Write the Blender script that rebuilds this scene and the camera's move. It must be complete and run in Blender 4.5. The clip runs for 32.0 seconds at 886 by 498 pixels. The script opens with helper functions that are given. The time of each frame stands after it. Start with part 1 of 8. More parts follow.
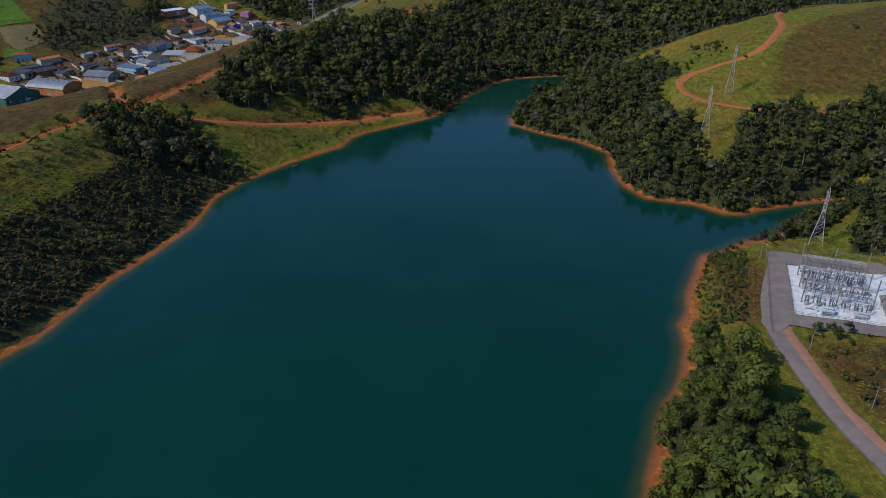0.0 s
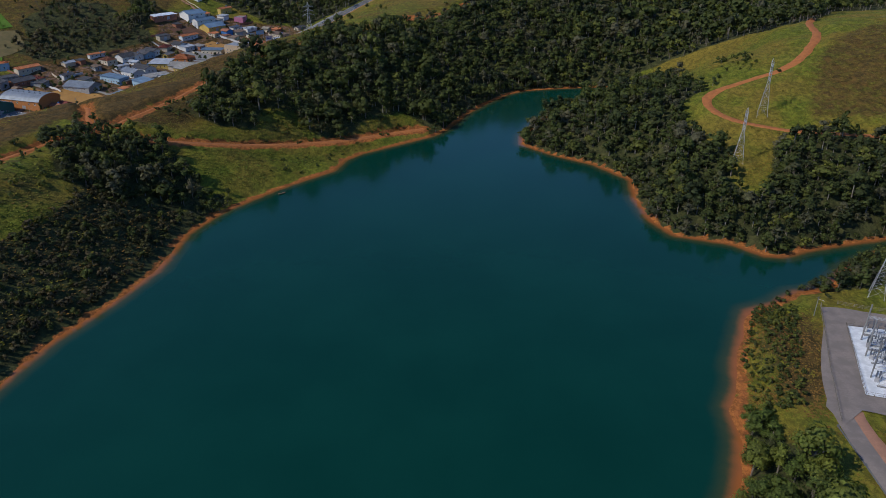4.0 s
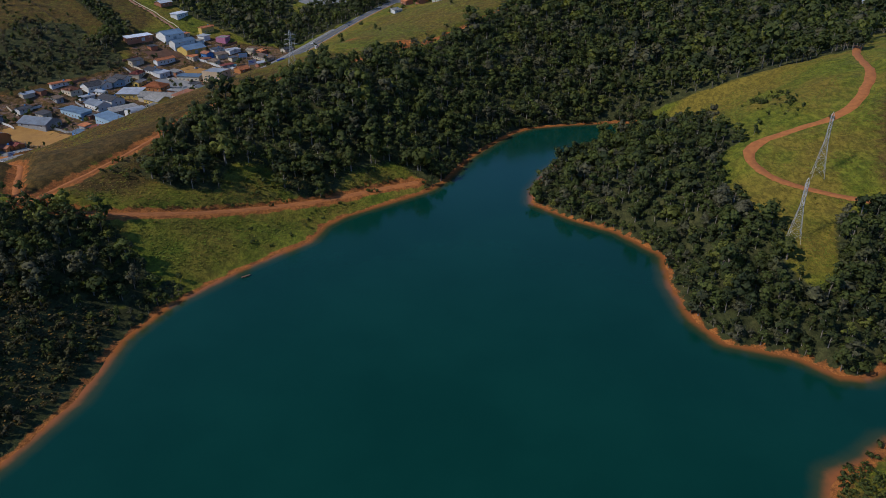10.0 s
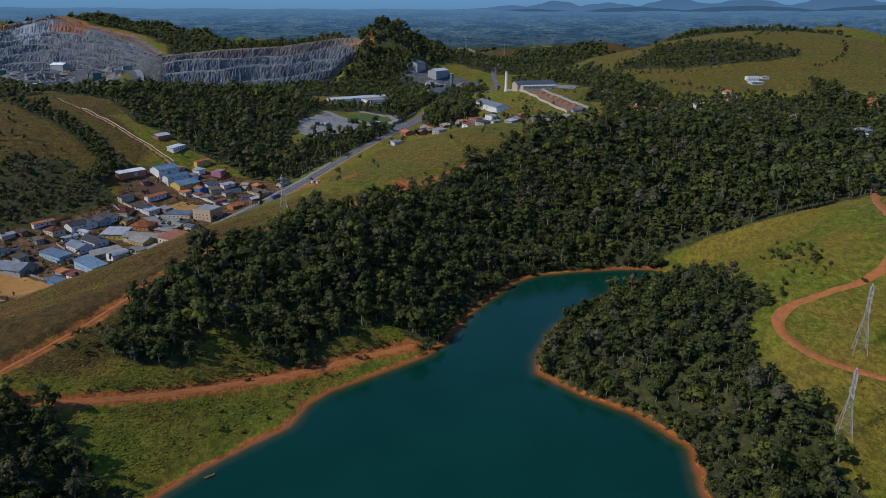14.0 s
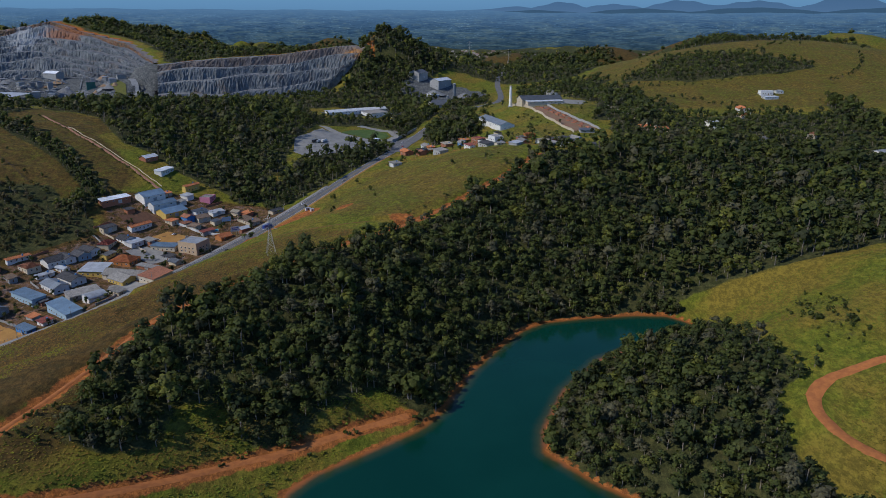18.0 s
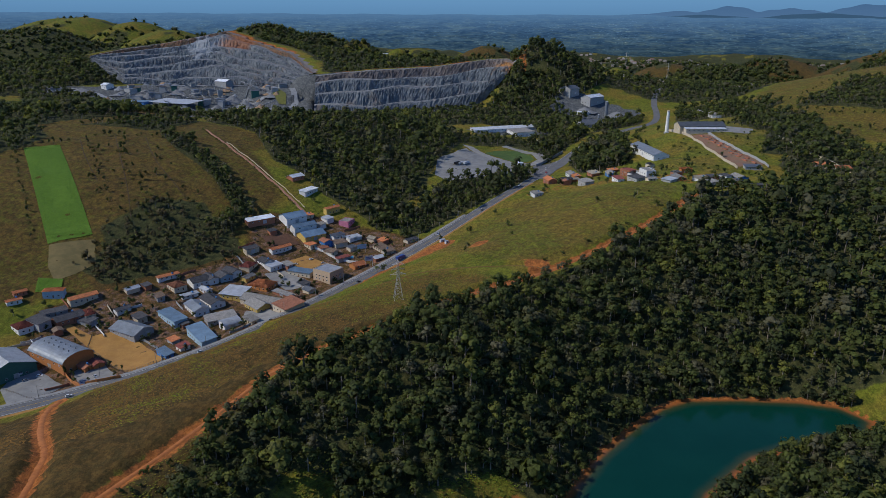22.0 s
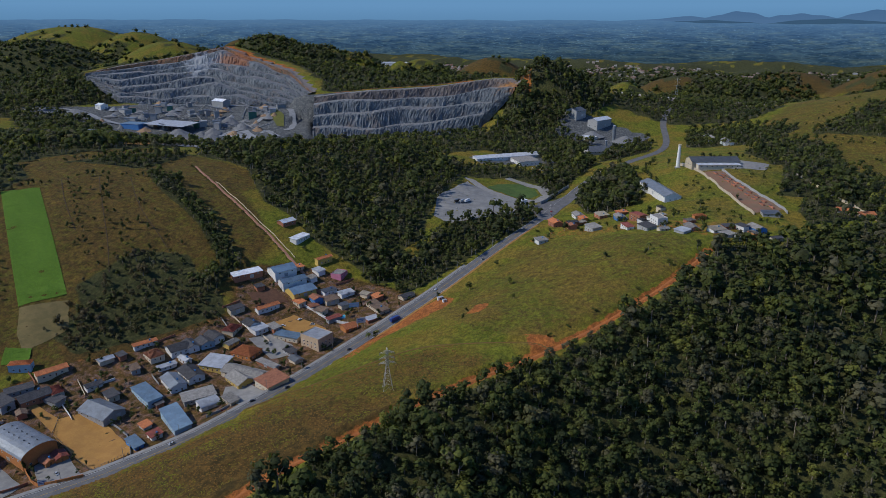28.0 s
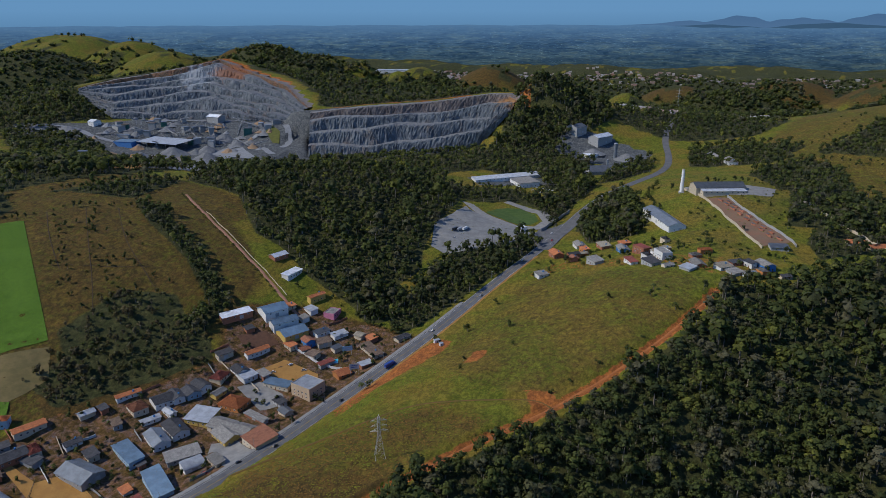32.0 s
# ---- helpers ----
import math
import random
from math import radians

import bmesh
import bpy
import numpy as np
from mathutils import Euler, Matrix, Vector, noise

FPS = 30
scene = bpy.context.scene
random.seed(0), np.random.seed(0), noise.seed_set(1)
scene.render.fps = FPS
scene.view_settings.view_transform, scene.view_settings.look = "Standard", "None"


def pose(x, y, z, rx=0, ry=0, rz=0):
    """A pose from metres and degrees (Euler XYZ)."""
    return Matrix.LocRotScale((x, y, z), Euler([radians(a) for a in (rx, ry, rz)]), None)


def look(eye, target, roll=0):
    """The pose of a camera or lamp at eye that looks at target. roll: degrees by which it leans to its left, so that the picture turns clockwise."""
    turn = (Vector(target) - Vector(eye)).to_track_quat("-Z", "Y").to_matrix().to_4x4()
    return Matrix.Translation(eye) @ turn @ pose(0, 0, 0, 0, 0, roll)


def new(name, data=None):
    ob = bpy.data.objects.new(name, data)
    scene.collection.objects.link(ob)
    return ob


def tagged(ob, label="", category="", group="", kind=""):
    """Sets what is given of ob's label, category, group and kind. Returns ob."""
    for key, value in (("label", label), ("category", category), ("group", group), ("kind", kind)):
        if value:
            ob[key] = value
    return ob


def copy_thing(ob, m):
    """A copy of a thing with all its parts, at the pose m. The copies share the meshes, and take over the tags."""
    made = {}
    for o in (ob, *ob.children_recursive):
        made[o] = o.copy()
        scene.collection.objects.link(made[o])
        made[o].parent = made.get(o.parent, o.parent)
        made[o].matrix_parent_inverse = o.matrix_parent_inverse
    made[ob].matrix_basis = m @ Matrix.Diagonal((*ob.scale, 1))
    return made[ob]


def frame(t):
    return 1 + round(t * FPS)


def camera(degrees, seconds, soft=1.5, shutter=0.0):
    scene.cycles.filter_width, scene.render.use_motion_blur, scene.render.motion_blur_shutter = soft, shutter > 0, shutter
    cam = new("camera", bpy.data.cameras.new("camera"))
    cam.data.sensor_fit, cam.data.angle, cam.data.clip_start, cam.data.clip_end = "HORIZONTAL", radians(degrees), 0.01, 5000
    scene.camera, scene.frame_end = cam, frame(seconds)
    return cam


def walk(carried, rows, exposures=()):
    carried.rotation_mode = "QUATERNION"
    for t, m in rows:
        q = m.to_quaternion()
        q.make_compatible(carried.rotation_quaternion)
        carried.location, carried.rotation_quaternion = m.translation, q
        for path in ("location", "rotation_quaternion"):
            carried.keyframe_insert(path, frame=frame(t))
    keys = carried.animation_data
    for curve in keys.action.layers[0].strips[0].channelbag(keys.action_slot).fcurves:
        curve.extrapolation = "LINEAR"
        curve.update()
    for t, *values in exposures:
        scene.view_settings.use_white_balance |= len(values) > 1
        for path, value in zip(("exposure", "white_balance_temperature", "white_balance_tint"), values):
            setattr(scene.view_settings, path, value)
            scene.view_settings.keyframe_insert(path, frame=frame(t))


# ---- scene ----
cam = camera(64.9, 32.0, soft=0.7)
METRES, EYE, TILT, LEAN, TURN = 400.0, 157.5, -26.6, 0.0, 0.0
ROWS = [
    (0.0, 0.0, 0.0, 0.0, 0.0, 0.0, -0.0),
    (0.5, 0.0002, 0.0137, 0.0068, 0.08, 0.0, -0.07),
    (1.0, 0.0003, 0.0279, 0.0135, 0.16, 0.02, -0.13),
    (1.5, 0.0009, 0.0425, 0.0204, 0.22, 0.01, -0.16),
    (2.0, 0.0014, 0.0573, 0.0274, 0.27, 0.02, -0.19),
    (2.5, 0.0018, 0.072, 0.0346, 0.32, 0.02, -0.22),
    (3.0, 0.0024, 0.0868, 0.0417, 0.35, 0.01, -0.24),
    (3.5, 0.0029, 0.1014, 0.0488, 0.38, 0.0, -0.25),
    (5.5, 0.0048, 0.1608, 0.08, 0.53, -0.08, -0.26),
    (6.0, 0.0056, 0.1763, 0.0878, 0.57, -0.08, -0.27),
    (6.5, 0.0061, 0.1921, 0.0956, 0.58, -0.1, -0.26),
    (7.0, 0.0067, 0.2076, 0.104, 0.6, -0.13, -0.27),
    (7.5, 0.0078, 0.2224, 0.114, 0.64, -0.16, -0.25),
    (8.0, 0.0082, 0.2365, 0.1259, 0.64, -0.2, -0.25),
    (8.5, 0.0089, 0.25, 0.1384, 0.65, -0.2, -0.26),
    (9.0, 0.0096, 0.2631, 0.1509, 0.67, -0.2, -0.27),
    (9.5, 0.0107, 0.2761, 0.1635, 0.7, -0.2, -0.29),
    (10.0, 0.0111, 0.2886, 0.1761, 0.7, -0.2, -0.31),
    (10.5, 0.0116, 0.3008, 0.1894, 0.71, 0.66, -0.33),
    (11.0, 0.0121, 0.3128, 0.2018, 0.72, 2.88, -0.36),
    (11.5, 0.0123, 0.3246, 0.214, 0.73, 5.09, -0.37),
    (12.0, 0.0134, 0.3364, 0.2256, 0.77, 7.34, -0.38),
    (12.5, 0.0135, 0.3476, 0.2364, 0.77, 8.35, -0.39),
    (13.0, 0.0144, 0.3588, 0.248, 0.8, 8.39, -0.4),
    (13.5, 0.0151, 0.3699, 0.2598, 0.82, 8.41, -0.43),
    (14.0, 0.0157, 0.3811, 0.2715, 0.83, 8.42, -0.45),
    (14.5, 0.0164, 0.392, 0.2833, 0.87, 8.41, -0.46),
    (16.5, 0.0183, 0.4351, 0.3302, 0.97, 8.34, -0.61),
    (17.0, 0.019, 0.4456, 0.3426, 1.01, 8.31, -0.64),
    (17.5, 0.0197, 0.4549, 0.3557, 1.04, 8.28, -0.66),
    (18.0, 0.0203, 0.4636, 0.3686, 1.06, 8.27, -0.68),
    (18.5, 0.021, 0.4718, 0.3813, 1.09, 8.26, -0.7),
    (19.0, 0.0215, 0.4795, 0.3938, 1.12, 8.24, -0.73),
    (19.5, 0.0224, 0.4871, 0.4063, 1.16, 8.23, -0.76),
    (20.0, 0.0215, 0.4946, 0.4189, 2.07, 8.22, -1.25),
    (20.5, 0.0215, 0.5027, 0.4313, 5.08, 8.13, -2.77),
    (21.0, 0.0221, 0.5102, 0.444, 8.15, 7.96, -4.27),
    (21.5, 0.0227, 0.5185, 0.4563, 10.5, 7.8, -5.45),
    (22.0, 0.0225, 0.5261, 0.4685, 11.97, 7.67, -6.18),
    (22.5, 0.0228, 0.5333, 0.4807, 12.2, 7.64, -6.29),
    (23.0, 0.0219, 0.5404, 0.4929, 12.22, 7.64, -6.32),
    (23.5, 0.0209, 0.5476, 0.5051, 12.25, 7.63, -6.34),
    (24.0, 0.0199, 0.5547, 0.5175, 12.29, 7.61, -6.35),
    (24.5, 0.0184, 0.5618, 0.5299, 12.33, 7.59, -6.37),
    (25.0, 0.0169, 0.5694, 0.5427, 12.39, 7.57, -6.37),
    (25.5, 0.0154, 0.5771, 0.5556, 12.42, 7.56, -6.34),
    (27.5, 0.0086, 0.6055, 0.6055, 12.44, 7.57, -6.32),
    (28.0, 0.0073, 0.6122, 0.6176, 12.45, 7.58, -6.28),
    (28.5, 0.0058, 0.6185, 0.6299, 12.45, 7.58, -6.25),
    (29.0, 0.0044, 0.6247, 0.6419, 12.45, 7.6, -6.21),
    (29.5, 0.0028, 0.6305, 0.654, 12.45, 7.61, -6.18),
    (30.0, 0.0013, 0.6365, 0.666, 12.46, 7.62, -6.16),
    (30.5, -0.0002, 0.6423, 0.6779, 12.48, 7.62, -6.14),
    (31.0, -0.0017, 0.6478, 0.6897, 12.49, 7.63, -6.12),
    (31.5, -0.0032, 0.6533, 0.7016, 12.49, 7.64, -6.11),
    (32.0, -0.0048, 0.6589, 0.7134, 12.51, 7.64, -6.08),
]
walk(cam, [(t, pose(0, 0, EYE, TILT, LEAN, TURN) @ pose(METRES * x, METRES * y, METRES * z, 90 + pitch, roll, yaw)) for t, x, y, z, yaw, pitch, roll in ROWS])

# ---- sky and sun ----
SUN_FROM, SUN_HEIGHT = (-0.91, -0.41), 43.0
world = bpy.data.worlds.new("sky")
scene.world = world
world.use_nodes = True
sky = world.node_tree.nodes.new("ShaderNodeTexSky")
sky.sky_type, sky.sun_disc = "NISHITA", False
sky.sun_elevation, sky.sun_rotation = radians(SUN_HEIGHT), math.atan2(SUN_FROM[0], SUN_FROM[1])
sky.air_density, sky.dust_density, sky.ozone_density = 1.0, 0.0, 6.0
clear = world.node_tree.nodes.new("ShaderNodeMix")
clear.data_type, clear.blend_type = "RGBA", "MULTIPLY"
clear.inputs[0].default_value, clear.inputs[7].default_value = 1.0, (0.74, 0.92, 1.17, 1)
world.node_tree.links.new(sky.outputs[0], clear.inputs[6])
world.node_tree.links.new(clear.outputs[2], world.node_tree.nodes["Background"].inputs[0])
world.node_tree.nodes["Background"].inputs[1].default_value = 0.104
sun = new("sun", bpy.data.lights.new("sun", "SUN"))
sun.data.energy, sun.data.angle, sun.data.color = 3.05, radians(0.5), (1.0, 0.945, 0.845)
sun.matrix_world = look((SUN_FROM[0] * 100, SUN_FROM[1] * 100, 100 * math.tan(radians(SUN_HEIGHT))), (0, 0, 0))

# ---- materials ----


class Nodes:
    """A node material, built up step by step."""

    def __init__(self, name, rough=0.9, metal=0.0, gloss=0.3):
        self.mat = bpy.data.materials.new(name)
        self.mat.use_nodes = True
        self.tree = self.mat.node_tree
        self.bsdf = self.tree.nodes["Principled BSDF"]
        self.bsdf.inputs["Roughness"].default_value = rough
        self.bsdf.inputs["Metallic"].default_value = metal
        self.bsdf.inputs["Specular IOR Level"].default_value = gloss
        self.place = self.node("ShaderNodeNewGeometry").outputs["Position"]

    def node(self, kind, **values):
        n = self.tree.nodes.new(kind)
        for key, value in values.items():
            setattr(n, key, value)
        return n

    def link(self, a, b):
        self.tree.links.new(a, b)

    def put(self, value, socket):
        if isinstance(value, (int, float)):
            socket.default_value = value
        elif isinstance(value, tuple):
            socket.default_value = (*value, 1.0) if len(value) == 3 else value
        else:
            self.link(value, socket)

    def noise(self, size, detail=3.0, rough=0.6, place=None, squash=None):
        n = self.node("ShaderNodeTexNoise")
        n.inputs["Scale"].default_value = 1.0 / size
        n.inputs["Detail"].default_value, n.inputs["Roughness"].default_value = detail, rough
        p = place or self.place
        if squash:
            m = self.node("ShaderNodeVectorMath", operation="MULTIPLY")
            self.link(p, m.inputs[0])
            m.inputs[1].default_value = squash
            p = m.outputs[0]
        self.link(p, n.inputs["Vector"])
        return n.outputs["Fac"]

    def math(self, op, a, b=0.0):
        n = self.node("ShaderNodeMath", operation=op)
        self.put(a, n.inputs[0])
        self.put(b, n.inputs[1])
        return n.outputs[0]

    def ramp(self, value, low, high, a=0.0, b=1.0):
        n = self.node("ShaderNodeMapRange", interpolation_type="SMOOTHSTEP")
        self.put(value, n.inputs["Value"])
        for key, v in (("From Min", low), ("From Max", high), ("To Min", a), ("To Max", b)):
            n.inputs[key].default_value = v
        return n.outputs["Result"]

    def mix(self, fac, a, b, blend="MIX"):
        n = self.node("ShaderNodeMix", data_type="RGBA", blend_type=blend)
        self.put(fac, n.inputs[0])
        self.put(a, n.inputs[6])
        self.put(b, n.inputs[7])
        return n.outputs[2]

    def attribute(self, name):
        return self.node("ShaderNodeAttribute", attribute_name=name)

    def random(self):
        return self.node("ShaderNodeObjectInfo").outputs["Random"]

    def island(self):
        return self.node("ShaderNodeNewGeometry").outputs["Random Per Island"]

    def bump(self, height, strength=0.4, distance=0.1):
        n = self.node("ShaderNodeBump")
        n.inputs["Strength"].default_value, n.inputs["Distance"].default_value = strength, distance
        self.link(height, n.inputs["Height"])
        self.link(n.outputs[0], self.bsdf.inputs["Normal"])

    def colour(self, value):
        self.put(value, self.bsdf.inputs["Base Color"])
        return self.mat


def surface(name, a, b, size=2.0, rough=0.9, metal=0.0, gloss=0.3, vary=0.25, relief_size=0.4, depth=0.05):
    """Two tones in patches, finer grain over them, and a change from thing to thing."""
    n = Nodes(name, rough, metal, gloss)
    c = n.mix(n.ramp(n.noise(size, 4), 0.35, 0.65), a, b)
    c = n.mix(n.ramp(n.noise(size * 0.12, 3), 0.3, 0.7, 0.0, 0.5), c, tuple(v * 0.72 for v in a))
    if vary:
        c = n.mix(1.0, c, n.mix(n.random(), (1 - vary,) * 3, (1 + vary,) * 3), "MULTIPLY")
    n.bump(n.noise(relief_size, 3), 0.5, depth)
    return n.colour(c)


def ground_material():
    n = Nodes("ground", 0.95, 0.0, 0.15)
    cover = n.attribute("cover")
    parts = n.node("ShaderNodeSeparateColor")
    n.link(cover.outputs["Color"], parts.inputs[0])
    wood, dry, soil, rock = parts.outputs[0], parts.outputs[1], parts.outputs[2], cover.outputs["Alpha"]
    broad, mid, fine = n.noise(45, 5), n.noise(7, 4, 0.7), n.noise(1.2, 4, 0.75)
    edge = n.math("MULTIPLY", n.math("SUBTRACT", n.noise(6, 6, 0.8), 0.5), 1.5)
    lush = n.mix(n.ramp(mid, 0.35, 0.65), (0.098, 0.118, 0.013), (0.166, 0.168, 0.020))
    lush = n.mix(n.ramp(broad, 0.4, 0.62), lush, (0.19, 0.142, 0.024))
    tan = n.mix(n.ramp(mid, 0.3, 0.7), (0.125, 0.072, 0.020), (0.066, 0.048, 0.015))
    c = n.mix(n.ramp(n.math("ADD", dry, edge), 0.25, 0.75), lush, tan)
    rich = n.mix(n.ramp(mid, 0.35, 0.65), (0.050, 0.066, 0.010), (0.105, 0.112, 0.016))
    c = n.mix(n.ramp(n.math("ADD", dry, edge), -0.7, -0.2, 1.0, 0.0), c, rich)
    floor = n.mix(n.ramp(mid, 0.4, 0.6), (0.040, 0.046, 0.016), (0.07, 0.07, 0.026))
    c = n.mix(n.ramp(n.math("ADD", wood, n.math("MULTIPLY", edge, 0.6)), 0.35, 0.65), c, floor)
    red = n.mix(n.ramp(mid, 0.35, 0.65), (0.40, 0.140, 0.036), (0.29, 0.10, 0.032))
    c = n.mix(n.ramp(n.math("ADD", soil, edge), 0.35, 0.6), c, red)
    grey = n.mix(n.ramp(mid, 0.35, 0.65), (0.085, 0.093, 0.102), (0.145, 0.152, 0.158))
    c = n.mix(n.ramp(n.math("ADD", rock, n.math("MULTIPLY", edge, 0.5)), 0.4, 0.6), c, grey)
    tuft = n.noise(3.1, 7, 0.85, squash=(1.0, 0.6, 1.0))
    c = n.mix(n.ramp(tuft, 0.42, 0.6), n.mix(1.0, c, (0.6, 0.62, 0.62), "MULTIPLY"), n.mix(1.0, c, (1.22, 1.2, 1.12), "MULTIPLY"))
    c = n.mix(n.ramp(fine, 0.45, 0.8, 0.0, 0.5), c, n.mix(1.0, c, (0.4, 0.4, 0.4), "MULTIPLY"))
    n.bump(n.math("ADD", n.noise(0.8, 4, 0.7), n.math("MULTIPLY", n.noise(4, 3), 2.0)), 0.7, 0.5)
    return n.colour(c)


def water_material():
    n = Nodes("lake_water", 0.12, 0.0, 0.17)
    depth = n.attribute("depth").outputs["Fac"]
    wide, near = n.noise(60, 4), n.noise(6, 4)
    deep = n.mix(n.ramp(wide, 0.3, 0.7), (0.001, 0.033, 0.0225), (0.002, 0.040, 0.0275))
    green = n.mix(n.ramp(n.math("ADD", depth, n.math("MULTIPLY", n.math("SUBTRACT", near, 0.5), 3.0)), 1.0, 9.0), (0.045, 0.055, 0.022), deep)
    c = n.mix(n.ramp(n.math("ADD", depth, n.math("MULTIPLY", n.math("SUBTRACT", near, 0.5), 2.5)), -0.5, 4.0), (0.30, 0.10, 0.03), green)
    n.bump(n.math("ADD", n.noise(0.9, 3, 0.6), n.noise(3.5, 2)), 0.12, 0.06)
    return n.colour(c)


def leaf_material(name, a, b, c):
    n = Nodes(name, 0.75, 0.0, 0.25)
    tint = n.attribute("tint").outputs["Fac"]
    col = n.mix(n.ramp(tint, 0.0, 0.6), a, b)
    col = n.mix(n.ramp(tint, 0.78, 1.0), col, c)
    col = n.mix(n.ramp(tint, 0.03, 0.09, 0.85, 0.0), col, (0.125, 0.118, 0.075))
    col = n.mix(n.ramp(n.noise(16, 3), 0.56, 0.7, 0.0, 0.4), col, (0.098, 0.092, 0.050))
    col = n.mix(n.ramp(n.noise(55, 2), 0.5, 0.7, 0.0, 0.5), col, (0.085, 0.100, 0.022))
    col = n.mix(1.0, col, n.mix(n.island(), (0.72, 0.72, 0.72), (1.32, 1.3, 1.2)), "MULTIPLY")
    col = n.mix(n.ramp(n.noise(1.0, 4, 0.75), 0.3, 0.7), n.mix(1.0, col, (0.62, 0.62, 0.64), "MULTIPLY"), n.mix(1.0, col, (1.36, 1.36, 1.28), "MULTIPLY"))
    n.bump(n.noise(0.7, 4, 0.75), 0.6, 0.3)
    n.colour(col)
    thin, both = n.node("ShaderNodeBsdfTranslucent"), n.node("ShaderNodeMixShader")
    n.link(n.mix(1.0, col, (1.3, 1.25, 0.7), "MULTIPLY"), thin.inputs[0])
    both.inputs[0].default_value = 0.4
    n.link(n.bsdf.outputs[0], both.inputs[1])
    n.link(thin.outputs[0], both.inputs[2])
    n.link(both.outputs[0], n.tree.nodes["Material Output"].inputs[0])
    return n.mat


GROUND, WATER = ground_material(), water_material()
LEAVES = leaf_material("leaves", (0.036, 0.050, 0.022), (0.082, 0.102, 0.028), (0.150, 0.160, 0.036))
FRESH = leaf_material("fresh_leaves", (0.062, 0.092, 0.026), (0.105, 0.145, 0.032), (0.165, 0.190, 0.038))
TWIGS = leaf_material("bare_twigs", (0.072, 0.060, 0.036), (0.112, 0.092, 0.052), (0.085, 0.098, 0.030))
BARK = surface("bark", (0.16, 0.13, 0.10), (0.26, 0.23, 0.19), 1.0)
RED_EARTH = surface("red_earth", (0.44, 0.155, 0.045), (0.30, 0.105, 0.034), 3.0, 0.95, vary=0)
FAINT_EARTH = surface("trodden_grass", (0.17, 0.095, 0.032), (0.115, 0.085, 0.022), 3.0, 0.95, vary=0)
ASPHALT = surface("asphalt", (0.115, 0.115, 0.12), (0.16, 0.16, 0.16), 9.0, 0.9, vary=0)
PALE_ASPHALT = surface("pale_asphalt", (0.26, 0.215, 0.185), (0.19, 0.16, 0.14), 6.0, 0.9, vary=0)
# The relief: broad rises and hollows of (x, y, height, radius).
RISES_LAKE = [
    (150, -200, -26.5, 279), (158, 302, -17.7, 118), (-350, 100, 7.7, 136), (110, 560, -14.8, 106), (-206, 393, 22.3, 121), (-26, 577, -27.6, 78),
    (380, 480, 7, 144), (-450, 350, -27, 155), (-300, 605, -26.4, 111), (130, 100, -31.7, 175), (-350, -200, 9.3, 283), (350, 200, 5.3, 156),
    (-110, 480, -76.9, 101), (210, 450, 12, 82), (-260, 250, -14.5, 126), (550, 550, 20.6, 152), (-330, 460, -3.5, 140), (-190, 580, -5.7, 93),
    (300, -100, 26.7, 237), (-250, 0, -3.7, 164), (300, 300, -0.1, 109), (170, 200, 1.4, 119), (420, 600, 6.2, 125), (130, 440, -11, 100),
]
RISES_LAKE_A = [
    (-230, 150, -7.6, 122), (-400, 250, 40.1, 130), (185, 538, -5.9, 88), (-89, 593, 41.1, 78), (-184, 502, 53, 84), (260, 380, -23.4, 96),
]
RISES_TOWN = [
    (-120, 685, 10.6, 102), (0, 990, 8.5, 78), (-450, 950, 24.1, 138), (104, 785, 29.2, 73), (-500, 640, -30.5, 172), (-230, 1000, -12.9, 122),
    (-96, 853, 8.7, 78), (-12, 701, 1.1, 68), (-235, 790, -12.4, 96), (-700, 800, 32.4, 163), (-150, 1110, 22.7, 96), (-100, 960, -8.9, 99),
    (-387, 811, -11.5, 132), (-20, 860, 1.5, 77), (-39, 776, 9.9, 81), (-300, 880, -7.5, 112), (80, 993, 12.8, 92), (-800, 1000, 5.2, 188),
    (-343, 1004, 10.4, 115), (53, 684, -24.7, 71), (-610, 916, -15.3, 141), (20, 930, 6.9, 73), (-560, 760, 5.7, 140), (-250, 680, -0.5, 101),
]
RISES_TOWN_A = [
    (49, 756, -4.8, 69), (-15, 633, 5.2, 66), (140, 721, -31.7, 80), (-600, 1050, 7.9, 144), (-165, 830, -16.7, 92), (-95, 1060, -10.9, 89),
]
RISES_EAST = [
    (700, 1800, 106.5, 282), (200, 1300, 1, 129), (800, 900, 16.2, 266), (344, 721, 7.2, 124), (420, 1000, -28.8, 139), (700, 1300, -2.2, 226),
    (175, 1072, 5.5, 127), (393, 1658, 34, 202), (300, 900, 16.7, 129), (220, 640, 19.5, 113), (480, 1323, 10.1, 231), (179, 1601, -38.2, 188),
    (900, 1600, 20.7, 300), (600, 1550, -16.9, 241), (600, 1000, -2.4, 173), (500, 700, 0.3, 140), (300, 1100, 15.6, 125), (900, 1200, 15.6, 285),
    (350, 1900, -0.6, 263), (200, 780, -27.3, 102), (300, 1500, 19.7, 179), (500, 900, 3.5, 139), (250, 1200, -1.9, 118), (350, 820, -10.6, 110),
]
